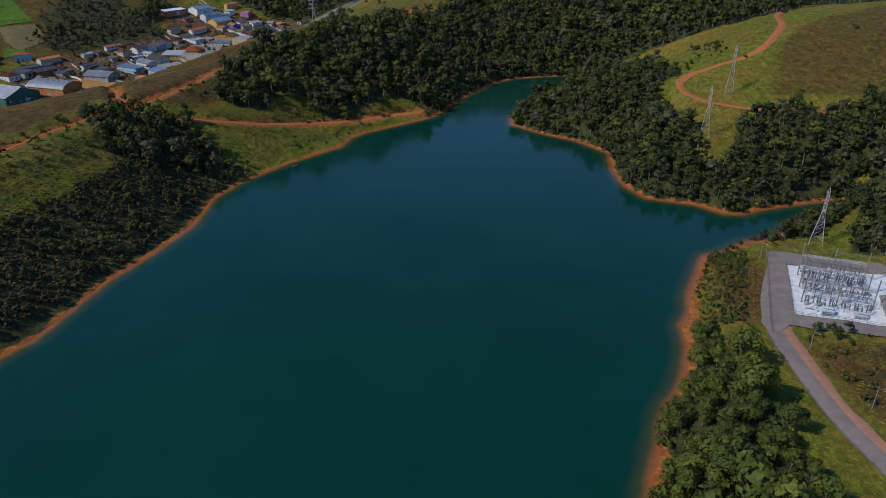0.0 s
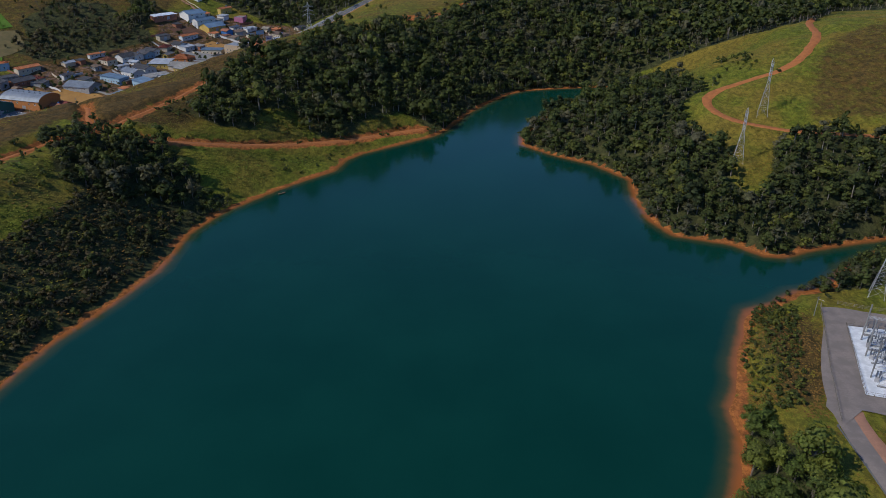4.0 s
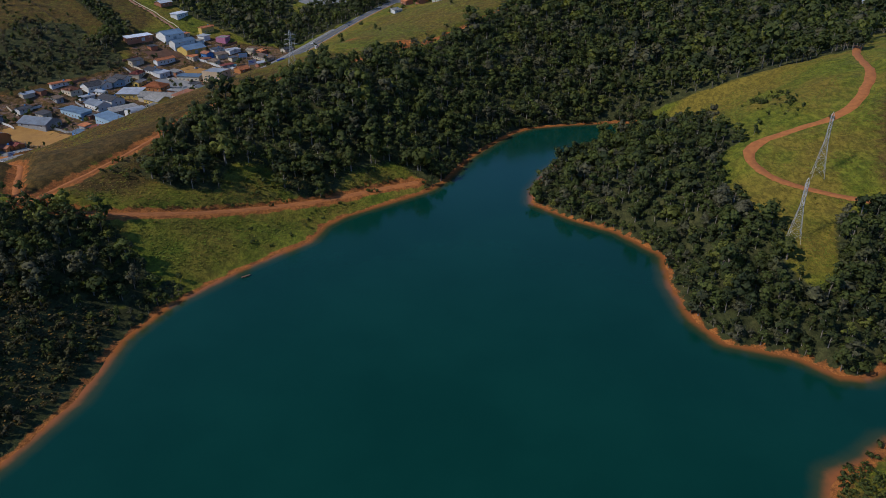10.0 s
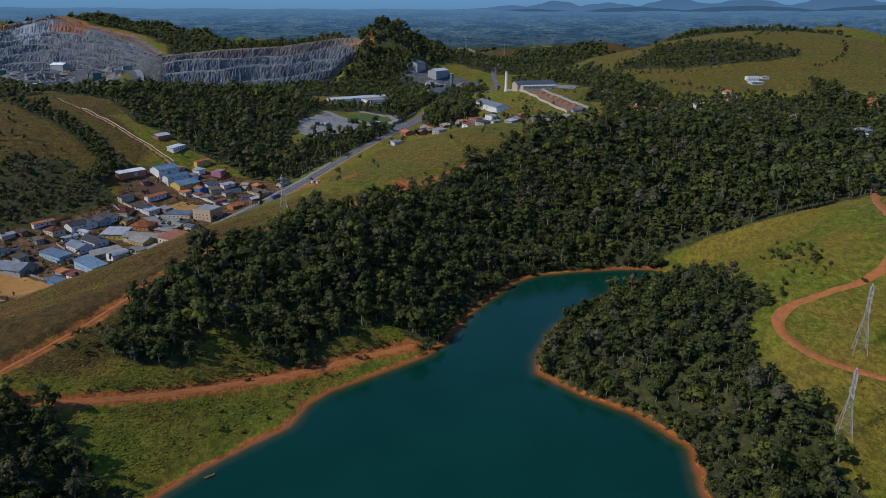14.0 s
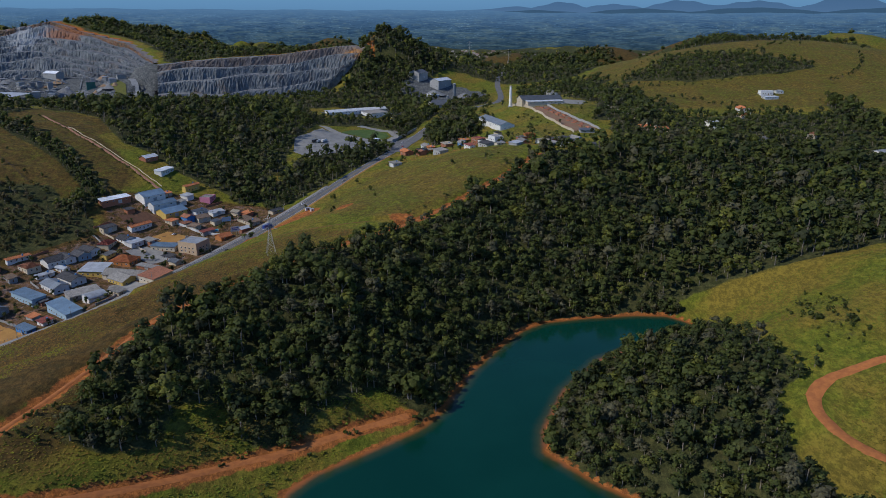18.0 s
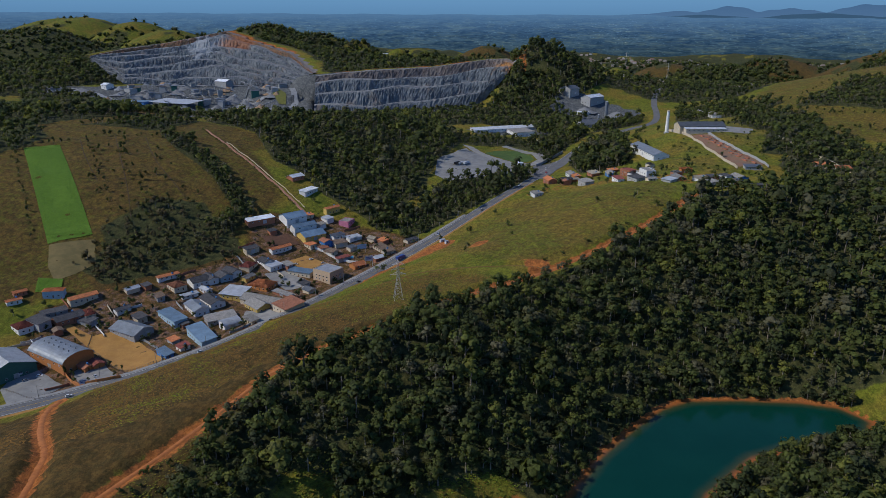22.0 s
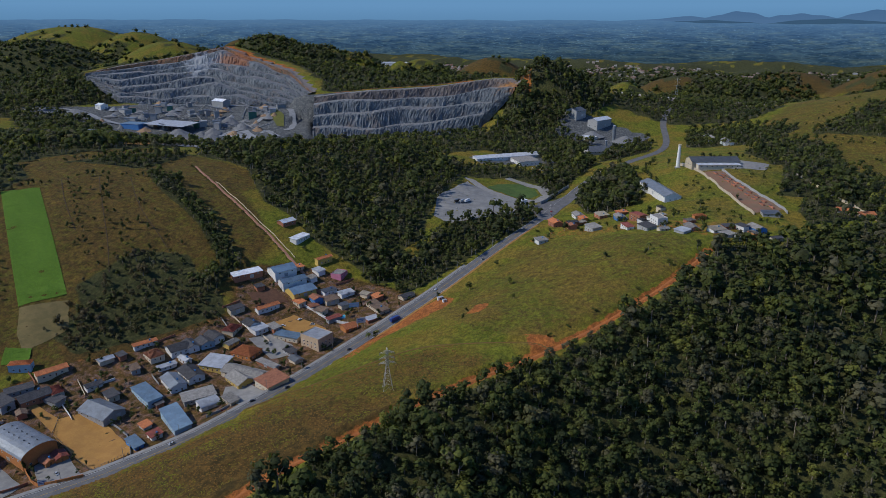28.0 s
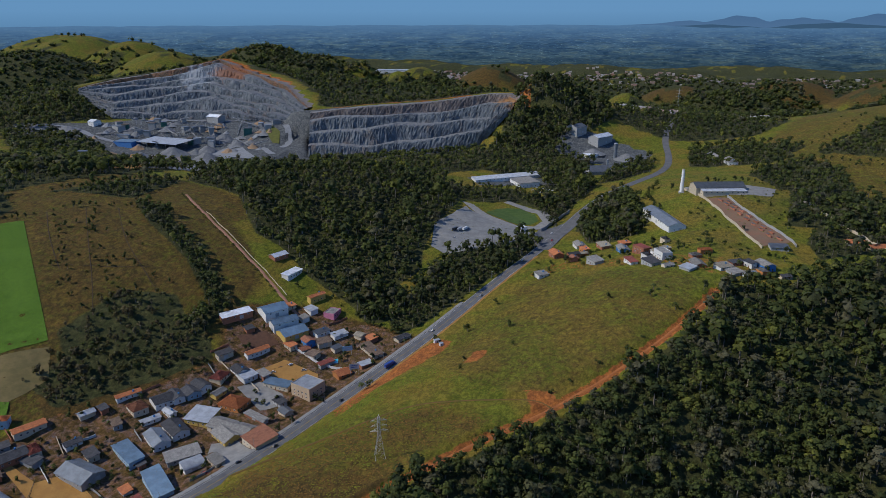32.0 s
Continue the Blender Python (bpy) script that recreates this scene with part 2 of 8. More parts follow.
RISES_NORTH = [
    (-1034, 2190, 68.5, 376), (-1000, 1200, 14.4, 284), (-400, 1600, -36.7, 266), (110, 1900, -21.6, 287), (-220, 1250, -2.1, 131), (-38, 1574, -27.7, 176),
    (-337, 2293, -12.3, 431), (20, 1200, -2.8, 98), (-800, 1650, -10.3, 224), (-1300, 1600, -29.8, 280), (-700, 1150, 30.6, 181), (-450, 1200, 4.4, 142),
    (-560, 1937, -53.6, 306), (-250, 1900, 136.3, 319), (-1500, 1300, 67.9, 417), (49, 1428, 31.1, 159), (-394, 1369, 11.5, 163), (-150, 1450, -6.7, 182),
    (-300, 1150, -18.2, 124), (-1300, 1900, 41.1, 361), (-819, 2050, 52.3, 298), (-700, 1500, -4.4, 225), (-76, 1164, -10.7, 95), (-1100, 1500, -30.3, 230),
]
RISES_NORTH_A = [
    (110, 1260, 26.3, 108), (-913, 1497, -8.9, 187), (-350, 1250, 29.5, 111), (-20, 1290, -14.3, 117),
]
RISES = np.array(RISES_LAKE + RISES_LAKE_A + RISES_TOWN + RISES_TOWN_A + RISES_EAST + RISES_NORTH + RISES_NORTH_A)
LEVEL = 45.0
SHORE_WEST = [
    (-230, -300), (-215, 0), (-200, 120), (-180, 190), (-171, 222), (-164, 234), (-160, 258), (-156, 280), (-145, 310), (-136, 342), (-136, 381), (-126, 410),
    (-101, 447), (-84, 466), (-74, 477), (-69, 498), (-60, 511), (-37, 530), (-11, 552), (1, 572), (17, 616), (36, 650), (53, 676), (70, 690), (98, 698), (138, 705), (163, 704)]
SHORE_EAST = [
    (178, 690), (172, 676), (140, 660), (100, 632), (72, 592), (56, 552), (54, 532), (77, 507), (98, 491), (116, 462), (111, 431), (112, 402), (120, 382),
    (146, 372), (158, 359), (167, 358), (180, 365), (206, 373), (232, 380), (240, 372), (215, 362), (190, 345), (172, 326), (156, 322), (143, 312), (129, 306), (119, 286), (109, 266),
    (106, 254), (99, 243), (97, 228), (92, 215), (87, 204), (76, 188), (69, 170), (61, 151), (45, 100), (30, 0), (60, -300)]
LAKE = np.array(SHORE_WEST + SHORE_EAST, float)


def segment_distance(x, y, line):
    """Distance to a polyline, and the place along it as index plus part."""
    best, where = np.full(x.shape, 1e9), np.zeros(x.shape)
    for n in range(len(line) - 1):
        (ax, ay), (bx, by) = line[n][:2], line[n + 1][:2]
        dx, dy = bx - ax, by - ay
        t = np.clip(((x - ax) * dx + (y - ay) * dy) / (dx * dx + dy * dy), 0, 1)
        d = np.hypot(x - ax - t * dx, y - ay - t * dy)
        near = d < best
        best, where = np.where(near, d, best), np.where(near, n + t, where)
    return best, where


def inside(x, y, ring):
    hit = np.zeros(x.shape, bool)
    for n in range(len(ring)):
        (ax, ay), (bx, by) = ring[n - 1][:2], ring[n][:2]
        if ay != by:
            hit ^= ((ay > y) != (by > y)) & (x < (bx - ax) * (y - ay) / (by - ay) + ax)
    return hit


def step(a, b, v):
    t = np.clip((v - a) / (b - a), 0, 1)
    return t * t * (3 - 2 * t)


def wave(x, y, size, seed=0.0):
    """Soft uneven waves between about -1 and 1."""
    a, b = x / size, y / size
    return (np.sin(a * 1.7 + 1.3 * np.sin(b * 1.1 + seed) + seed * 2.1) + np.sin(b * 1.9 + 1.2 * np.sin(a * 1.3 + seed * 1.7) + seed)
            + 0.5 * np.sin((a + b) * 3.1 + seed * 3.3) + 0.5 * np.sin((a - b) * 3.7 + seed * 0.7)) / 3


# Far hills: place, height, radius and what covers them.
FAR_HILLS = [
    (-2000, 2450, 188, 330, "wood"), (-2350, 2500, 200, 300, "wood"), (-2250, 3000, 232, 330, "grass"), (-1880, 2850, 216, 260, "grass"), (-1560, 2600, 190, 260, "grass"), (-2600, 3300, 226, 420, "grass"),
    (-1250, 2750, 204, 260, "wood"), (-1000, 2600, 178, 240, "wood"), (-1450, 2900, 190, 160, "dry"), (-850, 2620, 156, 130, "grass"), (-700, 2600, 138, 90, "grass"), (-760, 3050, 118, 150, "grass"),
    (-430, 2780, 142, 170, "dry"), (-560, 2500, 118, 150, "wood"), (-180, 2420, 134, 110, "grass"), (20, 2380, 100, 100, "grass"), (180, 2700, 96, 160, "dry"), (330, 2500, 96, 200, "wood"),
    (500, 2650, 118, 220, "dry"), (740, 2450, 150, 220, "dry"), (900, 2700, 150, 260, "wood"), (640, 2050, 158, 170, "wood"), (1100, 2300, 170, 300, "grass"), (-260, 3200, 70, 300, "wood"), (300, 3300, 60, 300, "wood")]


def relief(x, y):
    z = np.full(x.shape, LEVEL)
    for cx, cy, h, r in RISES:
        z += h * np.exp(-((x - cx) ** 2 + (y - cy) ** 2) / (2 * r * r))
    far = step(2100, 3000, np.hypot(x, y - 300))
    z = z * (1 - far) + far * (42 + 24 * wave(x, y, 260, 1.0) + 16 * wave(x, y, 120, 2.0) + 40 * step(700, 2000, -x) - 15 * step(2800, 4200, y))
    for cx, cy, h, r, _ in FAR_HILLS:
        z = np.maximum(z, (h + 25) * np.exp(-((x - cx) ** 2 + (y - cy) ** 2) / (1.3 * r * r)) - 25)
    return z + 1.2 * wave(x, y, 14, 3.0) + 0.5 * wave(x, y, 5, 5.0)


def shore(x, y):
    """Signed distance to the lake's edge: plus on land."""
    d, _ = segment_distance(x, y, np.vstack([LAKE, LAKE[:1]]))
    return np.where(inside(x, y, LAKE), -d, d)


def land(x, y):
    z, d = relief(x, y), np.full(x.shape, 500.0)
    near = (np.abs(x) < 420) & (y < 900) & (y > -700)
    d[near] = shore(x[near], y[near]) + 1.3 * wave(x[near], y[near], 6, 2.0)
    bank = 0.10 + 0.16 * np.clip(d, 0, 5) + 0.55 * np.clip(d - 5, 0, 120) + 0.9 * step(5, 7, d)
    z = np.where(d < 110, np.minimum(np.maximum(z, 1.0 + 0.10 * np.clip(d, 0, 40)), bank), z)
    return np.where(d < 0, np.maximum(-6, 0.3 * d), z), d

# ---- plan: tracks, roads and what grows where ----
MAIN_ROAD = [(-560, 380), (-420, 490), (-365, 545), (-318, 600), (-289, 630), (-267, 655), (-243, 688), (-219, 745), (-198, 809), (-174, 870), (-146, 935),
             (-122, 1005), (-98, 1075), (-80, 1130), (-51, 1245), (-18, 1335), (37, 1425), (75, 1520), (96, 1640), (88, 1780), (120, 1950), (160, 2150), (150, 2500)]
RIDGE_TRACK = [(-200, 443), (-195, 462), (-189, 482), (-183, 506), (-177, 535), (-172, 565), (-167, 592), (-156, 610), (-145, 623), (-118, 657), (-94, 694), (-67, 732), (-40, 762), (-28, 776), (7, 819), (48, 879), (80, 940), (95, 975)]
SHORE_TRACK = [(-200, 443), (-186, 443), (-162, 452), (-138, 470), (-120, 485), (-95, 507), (-76, 518), (-55, 536), (-32, 552), (-15, 561)]
WEST_TRACK = [(-240, 320), (-230, 347), (-227, 374), (-220, 405), (-215, 425), (-200, 443), (-212, 451), (-225, 480), (-238, 503), (-268, 529), (-305, 568), (-310, 590)]
BEND_TRACK = [(-30, 775), (-42, 784), (-78, 776), (-121, 770), (-150, 746), (-177, 724), (-202, 708), (-222, 690)]
EAST_TRACK = [(268, 446), (240, 458), (226, 464), (212, 470), (202, 478), (187, 493), (179, 508), (177, 524), (184, 538), (198, 546), (216, 550), (238, 553), (256, 566), (275, 591), (292, 620), (300, 650), (312, 680), (340, 730)]
YARD_ROAD = [(154, 286), (141, 262), (132, 240), (129, 222), (128, 205), (127, 190), (127, 174), (129, 156), (132, 130), (138, 90), (150, 0)]
# Each with its width, the ease of its banks and how deep it is cut.
ROADS = [(MAIN_ROAD, 11.5, 4, 0), (RIDGE_TRACK, 3.9, 0, 2.4), (SHORE_TRACK, 7.0, 0, 1.6), (WEST_TRACK, 4.8, 0, 2.2), (BEND_TRACK, 1.8, 0, 0.5), (EAST_TRACK, 8.6, 1, 0.5), (YARD_ROAD, 6.0, 6, 0)]

WOODS = {
    "ridge": ([(-166, 490), (-148, 487), (-126, 499), (-128, 528), (-108, 533), (-94, 519), (-78, 522), (-66, 535), (-62, 547), (-35, 570), (-10, 563), (2, 582), (14, 620), (33, 655), (50, 682), (72, 698), (100, 706), (140, 713), (165, 712), (150, 840),
               (34, 843), (14, 811), (-25, 763), (-59, 726), (-87, 690), (-111, 654), (-138, 618), (-146, 600), (-156, 588), (-164, 552), (-168, 517)], 6.7, 9.8, "near"),
    "valley": ([(165, 712), (182, 716), (213, 718), (268, 708), (330, 705), (420, 850), (560, 980), (500, 1040), (420, 1120), (300, 1090), (240, 1060), (190, 1040), (150, 985), (105, 985), (88, 935), (55, 870), (34, 840), (150, 840)], 8.8, 12.8, "mid"),
    "point": ([(74, 590), (60, 552), (60, 538), (80, 512), (102, 495), (121, 464), (117, 432), (118, 404), (126, 387), (148, 377), (162, 365), (180, 371), (205, 378), (235, 386), (255, 420), (262, 450), (225, 462), (196, 455), (186, 425), (170, 402), (163, 427), (172, 457), (160, 483), (160, 516),
               (168, 542), (184, 552), (186, 570), (180, 595), (176, 640), (165, 668), (140, 656), (104, 630)], 6.0, 8.4, "near"),
    "east_slope": ([(235, 386), (262, 395), (330, 420), (380, 470), (330, 480), (262, 450)], 6.0, 8.5, "near"),
    "arm": ([(211, 320), (196, 300), (230, 290), (300, 330), (330, 420), (262, 395), (240, 378)], 6.0, 8.0, "near"),
    "beach_wood": ([(106, 226), (112, 200), (108, 175), (104, 143), (100, 100), (60, 100), (68, 142), (76, 162), (88, 190), (99, 210)], 5.4, 9.5, "close"),
    "west_bank": ([(-221, 419), (-203, 448), (-165, 446), (-134, 420), (-139, 400), (-150, 395), (-165, 380), (-195, 380)], 4.8, 6.6, "near"),
    "west_scrub_low": ([(-184, 392), (-165, 386), (-142, 397), (-141, 343), (-150, 307), (-162, 278), (-168, 250), (-178, 224), (-212, 226), (-208, 270), (-202, 300), (-190, 330), (-184, 350)], 3.9, 2.9, "scrub"),
    "west_bushes": ([(-184, 392), (-142, 397), (-141, 343), (-150, 307), (-168, 250), (-178, 224), (-205, 230), (-198, 300), (-184, 345)], 13.0, 3.8, "near"),
    "west_thorn": ([(-232, 300), (-204, 330), (-190, 350), (-186, 392), (-198, 384), (-226, 412), (-230, 360)], 9.0, 2.6, "scrub"),
    "bank_scrub": ([(134, 311), (149, 305), (137, 276), (122, 236), (104, 232), (110, 254), (113, 272), (124, 292)], 2.6, 1.9, "scrub"),
    "yard_scrub": ([(137, 226), (151, 232), (170, 224), (200, 200), (190, 150), (150, 150), (137, 190)], 9.5, 3.0, "scrub"),
    "clearing_scrub": ([(-186, 478), (-150, 488), (-125, 488), (-95, 506), (-62, 532), (-30, 560), (-40, 575), (-110, 545), (-150, 520), (-185, 500)], 7.0, 2.4, "scrub"),
    "shore_scrub": ([(-112, 452), (-90, 474), (-76, 485), (-72, 500), (-60, 518), (-38, 540), (-20, 556), (-26, 552), (-60, 526), (-90, 496), (-125, 468)], 14.0, 2.0, "scrub"),
    "north_hill": ([(-556, 1171), (-646, 1400), (-562, 1440), (-430, 1470), (-270, 1420), (-208, 1298), (-212, 1170), (-205, 1089), (-195, 1047), (-211, 1002), (-200, 949), (-212, 934), (-243, 956), (-300, 985), (-345, 1022), (-387, 1039), (-462, 1137)], 9.2, 11.5, "mid"),
    "belt": ([(-553, 1056), (-500, 1039), (-428, 980), (-374, 938), (-340, 905), (-346, 853), (-373, 862), (-360, 897), (-414, 947), (-496, 1002)], 6.0, 9.0, "mid"),
    "slope_scrub": ([(-447, 796), (-407, 822), (-373, 862), (-335, 826), (-365, 800), (-374, 776), (-385, 740), (-426, 753)], 10.0, 4.0, "scrub"),
    "roadside": ([(-200, 949), (-187, 1047), (-174, 1095), (-120, 1165), (-95, 1200), (-76, 1160), (-92, 1110), (-112, 1060), (-138, 1000), (-162, 945), (-188, 915)], 6.0, 8.5, "mid"),
    "far_road": ([(-70, 1225), (-110, 1330), (-60, 1400), (10, 1450), (60, 1540), (70, 1640), (40, 1640), (-10, 1500), (-30, 1380), (-60, 1290)], 7.0, 10, "mid"),
    "shed_wood": ([(-40, 1215), (-25, 1160), (30, 1165), (45, 1200), (35, 1260), (10, 1330), (-20, 1300)], 6.5, 11, "mid"),
    "shed_trees": ([(-126, 1520), (-62, 1545), (-24, 1419), (-50, 1378), (-101, 1403)], 8.0, 11, "mid"),
    "mill_trees": ([(-30, 1262), (4, 1335), (34, 1300), (40, 1215), (36, 1180), (7, 1148), (-26, 1160)], 7.0, 10.5, "mid"),
    "kiln_trees": ([(186, 1420), (216, 1490), (246, 1455), (226, 1310), (205, 1300)], 8.0, 9, "mid"),
    "wall_trees": ([(196, 1112), (226, 1180), (310, 1250), (275, 1125), (250, 1100), (200, 1070)], 8.5, 8.5, "mid"),
    "oval_trees": ([(-150, 1388), (-76, 1340), (-80, 1304), (-141, 1352)], 8.0, 6.0, "mid"),
    "works_scrub": ([(50, 1120), (100, 1240), (90, 1330), (200, 1350), (225, 1250), (190, 1180), (185, 1100), (120, 1060)], 15.0, 2.6, "scrub"),
    "dark_slope": ([(-440, 756), (-428, 790), (-454, 812), (-440, 880), (-392, 895), (-345, 850), (-325, 828), (-372, 780), (-400, 745)], 10.5, 6.5, "near"),
    "tall_hedge": ([(556, 1297), (578, 1318), (592, 1265), (580, 1187), (555, 1143), (548, 1223)], 6.5, 11, "mid"),
    "lot_trees": ([(-195, 1300), (-140, 1330), (-90, 1300), (-75, 1340), (-150, 1400), (-220, 1380), (-260, 1330)], 9.0, 8, "mid"),
    "plant_wood": ([(-220, 1500), (-60, 1450), (-30, 1600), (-100, 1680), (-230, 1640)], 9.5, 10, "far"),
    "quarry_hill": ([(-212, 1840), (-195, 1960), (-110, 2010), (-30, 1960), (-8, 1830), (-50, 1740), (-100, 1690), (-160, 1625), (-225, 1635), (-214, 1740)], 9.0, 14, "mid"),
    "road_end": ([(120, 1560), (130, 1700), (220, 1720), (300, 1600), (230, 1520)], 9.0, 10, "far"),
    "north_end": ([(-20, 1850), (0, 2000), (250, 2050), (330, 1850), (250, 1750), (110, 1760)], 12.0, 10, "far"),
    "estate": ([(190, 1040), (240, 1060), (420, 1120), (560, 980), (760, 1100), (640, 1230), (460, 1260), (330, 1230), (250, 1280), (205, 1230), (250, 1150), (280, 1110)], 10.3, 10, "far"),
    "east_fields": ([(560, 980), (420, 850), (600, 820), (900, 950), (1000, 1150), (760, 1100)], 11.0, 9.5, "far"),
    "east_hill_wood": ([(300, 1545), (420, 1670), (566, 1600), (640, 1510), (560, 1470), (400, 1460)], 9.0, 9.5, "far"),
    "east_hill_top": ([(480, 1800), (560, 1950), (760, 1950), (900, 1820), (700, 1760)], 12.0, 10, "far"),
    "west_wood": ([(-700, 1030), (-640, 1180), (-660, 1380), (-800, 1420), (-1000, 1350), (-1200, 1000), (-900, 800)], 13.2, 12, "far"),
    "west_belt": ([(-553, 1056), (-640, 1050), (-660, 1030), (-600, 1160), (-556, 1165)], 8.0, 9, "mid"),
    "west_dark": ([(-900, 980), (-700, 1020), (-650, 980), (-640, 940), (-660, 860), (-800, 850)], 11.0, 10, "far"),
    "village_top": ([(-440, 760), (-400, 742), (-372, 770), (-345, 800), (-320, 835), (-338, 860), (-375, 850), (-420, 800)], 12.5, 7.5, "mid"),
    "quarry_back": ([(-800, 2030), (-960, 2240), (-1300, 2500), (-700, 2700), (-250, 2500), (-300, 2090), (-560, 1960)], 21.0, 12, "far"),
    "quarry_low": ([(-1202, 1508), (-1120, 1570), (-1000, 1540), (-900, 1440), (-830, 1370), (-720, 1210), (-656, 1152), (-729, 1119), (-794, 1106), (-900, 1200), (-1000, 1350)], 9.5, 13, "far"),
    "hall_belt": ([(-700, 1190), (-640, 1230), (-560, 1330), (-520, 1400), (-560, 1440), (-620, 1330), (-680, 1260)], 10.0, 10, "far"),
    "factory_trees": ([(187, 1160), (215, 1290), (235, 1500), (264, 1540), (310, 1456), (300, 1330), (331, 1264), (259, 1160)], 11.0, 10, "far"),
    "band_trees": ([(120, 1844), (154, 2300), (300, 2250), (268, 1982)], 15.0, 11, "far"),
    "quarry_gap": ([(-1400, 1500), (-1300, 1650), (-1330, 1850), (-1262, 1800), (-1200, 1650), (-1150, 1590), (-1202, 1508), (-1250, 1400)], 12.0, 12, "far"),
    "quarry_top": ([(-640, 1800), (-503, 1765), (-381, 1825), (-260, 1855), (-250, 1950), (-350, 2000), (-560, 1960), (-700, 1960)], 14.0, 11, "far"),
    "face_foot": ([(-560, 1560), (-475, 1595), (-413, 1615), (-300, 1655), (-240, 1660), (-230, 1600), (-300, 1560), (-420, 1520), (-520, 1480)], 11.0, 9, "far"),
    "left_rim": ([(-1290, 1730), (-1225, 1770), (-1180, 1740), (-1100, 1700), (-1150, 1645), (-1180, 1610), (-1280, 1640)], 10.0, 13, "far"),
    "foot_wood": ([(-560, 1480), (-420, 1520), (-300, 1560), (-230, 1600), (-215, 1500), (-270, 1450), (-345, 1405), (-430, 1465)], 10.5, 10, "far"),
    "rim_wood": ([(-920, 2075), (-770, 1985), (-690, 1880), (-660, 1890), (-740, 2090), (-880, 2130)], 14.0, 11, "far"),
    "inlet": ([(158, 324), (172, 329), (190, 344), (212, 360), (225, 352), (205, 335), (190, 322), (172, 318)], 3.6, 5.5, "near"),
    "thicket": ([(219, 655), (238, 670), (244, 628), (233, 581), (220, 564), (204, 586)], 7.0, 2.4, "scrub"),
    "lane_wood": ([(-235, 948), (-212, 928), (-190, 955), (-198, 1005), (-214, 1000), (-236, 968)], 6.0, 9, "mid"),
    "road_belt": ([(-43, 1205), (-37, 1250), (-8, 1330), (6, 1325), (-22, 1250), (-30, 1205)], 5.5, 10, "mid"),
    "verge_belt": ([(-38, 1228), (-5, 1325), (12, 1345), (34, 1325), (2, 1240)], 6.5, 9, "mid"),
    "quarry_west": ([(-1260, 1480), (-1280, 1640), (-1250, 1800), (-1400, 1900), (-1800, 1800), (-1900, 1400), (-1400, 1200)], 14.0, 12, "far"),
}

# ---- the ground ----


def lines(low, core_low, core_high, high, fine, growth):
    out, v, s = list(np.arange(core_low, core_high, fine)), core_high, fine
    while v < high:
        out.append(v)
        s = min(s * growth, 70)
        v += s
    out.append(high)
    v, s = core_low - fine, fine
    while v > low:
        out.append(v)
        s = min(s * growth, 70)
        v -= s
    return np.array(sorted(out + [low]))


GX, GY = lines(-4400, -470, 330, 4400, 4.0, 1.03), lines(-900, 130, 1110, 4750, 4.0, 1.026)
MX, MY = np.meshgrid(GX, GY)
HEIGHT, SHORE_AWAY = land(MX, MY)


def smooth_line(points, spacing=4.0):
    """A rounded line through the points."""
    p = np.array(points, float)
    for _ in range(3):
        q = np.vstack([p[:-1] * 0.75 + p[1:] * 0.25, p[:-1] * 0.25 + p[1:] * 0.75]).reshape(2, -1, 2).transpose(1, 0, 2).reshape(-1, 2)
        p = np.vstack([p[:1], q, p[-1:]])
    run = np.r_[0, np.cumsum(np.hypot(*np.diff(p, axis=0).T))]
    s = np.arange(0, run[-1], spacing)
    return np.c_[np.interp(s, run, p[:, 0]), np.interp(s, run, p[:, 1])]


def grid_z(x, y):
    """The ground's height at places of the plan."""
    x, y = np.asarray(x, float), np.asarray(y, float)
    i, j = np.clip(np.searchsorted(GX, x) - 1, 0, len(GX) - 2), np.clip(np.searchsorted(GY, y) - 1, 0, len(GY) - 2)
    u, v = (x - GX[i]) / (GX[i + 1] - GX[i]), (y - GY[j]) / (GY[j + 1] - GY[j])
    return (HEIGHT[j, i] * (1 - u) + HEIGHT[j, i + 1] * u) * (1 - v) + (HEIGHT[j + 1, i] * (1 - u) + HEIGHT[j + 1, i + 1] * u) * v


def zat(x, y):
    return float(grid_z(x, y))


# The shoulder of the ridge bulges above the main road.
(x0, x1), (y0, y1) = (-330, 20), (540, 930)
box = (MX > x0) & (MX < x1) & (MY > y0) & (MY < y1)
d = segment_distance(MX[box], MY[box], MAIN_ROAD)[0]
east = MX[box] > np.interp(MY[box], [p[1] for p in MAIN_ROAD], [p[0] for p in MAIN_ROAD])
swell = np.interp(d, [0, 6, 10, 20, 36, 60, 90, 120], [0, 0.3, 3.5, 6, 9, 10, 6, 0]) * east
HEIGHT[box] += swell * step(560, 615, MY[box]) * (1 - step(790, 900, MY[box])) * step(0, 40, segment_distance(MX[box], MY[box], RIDGE_TRACK)[0])


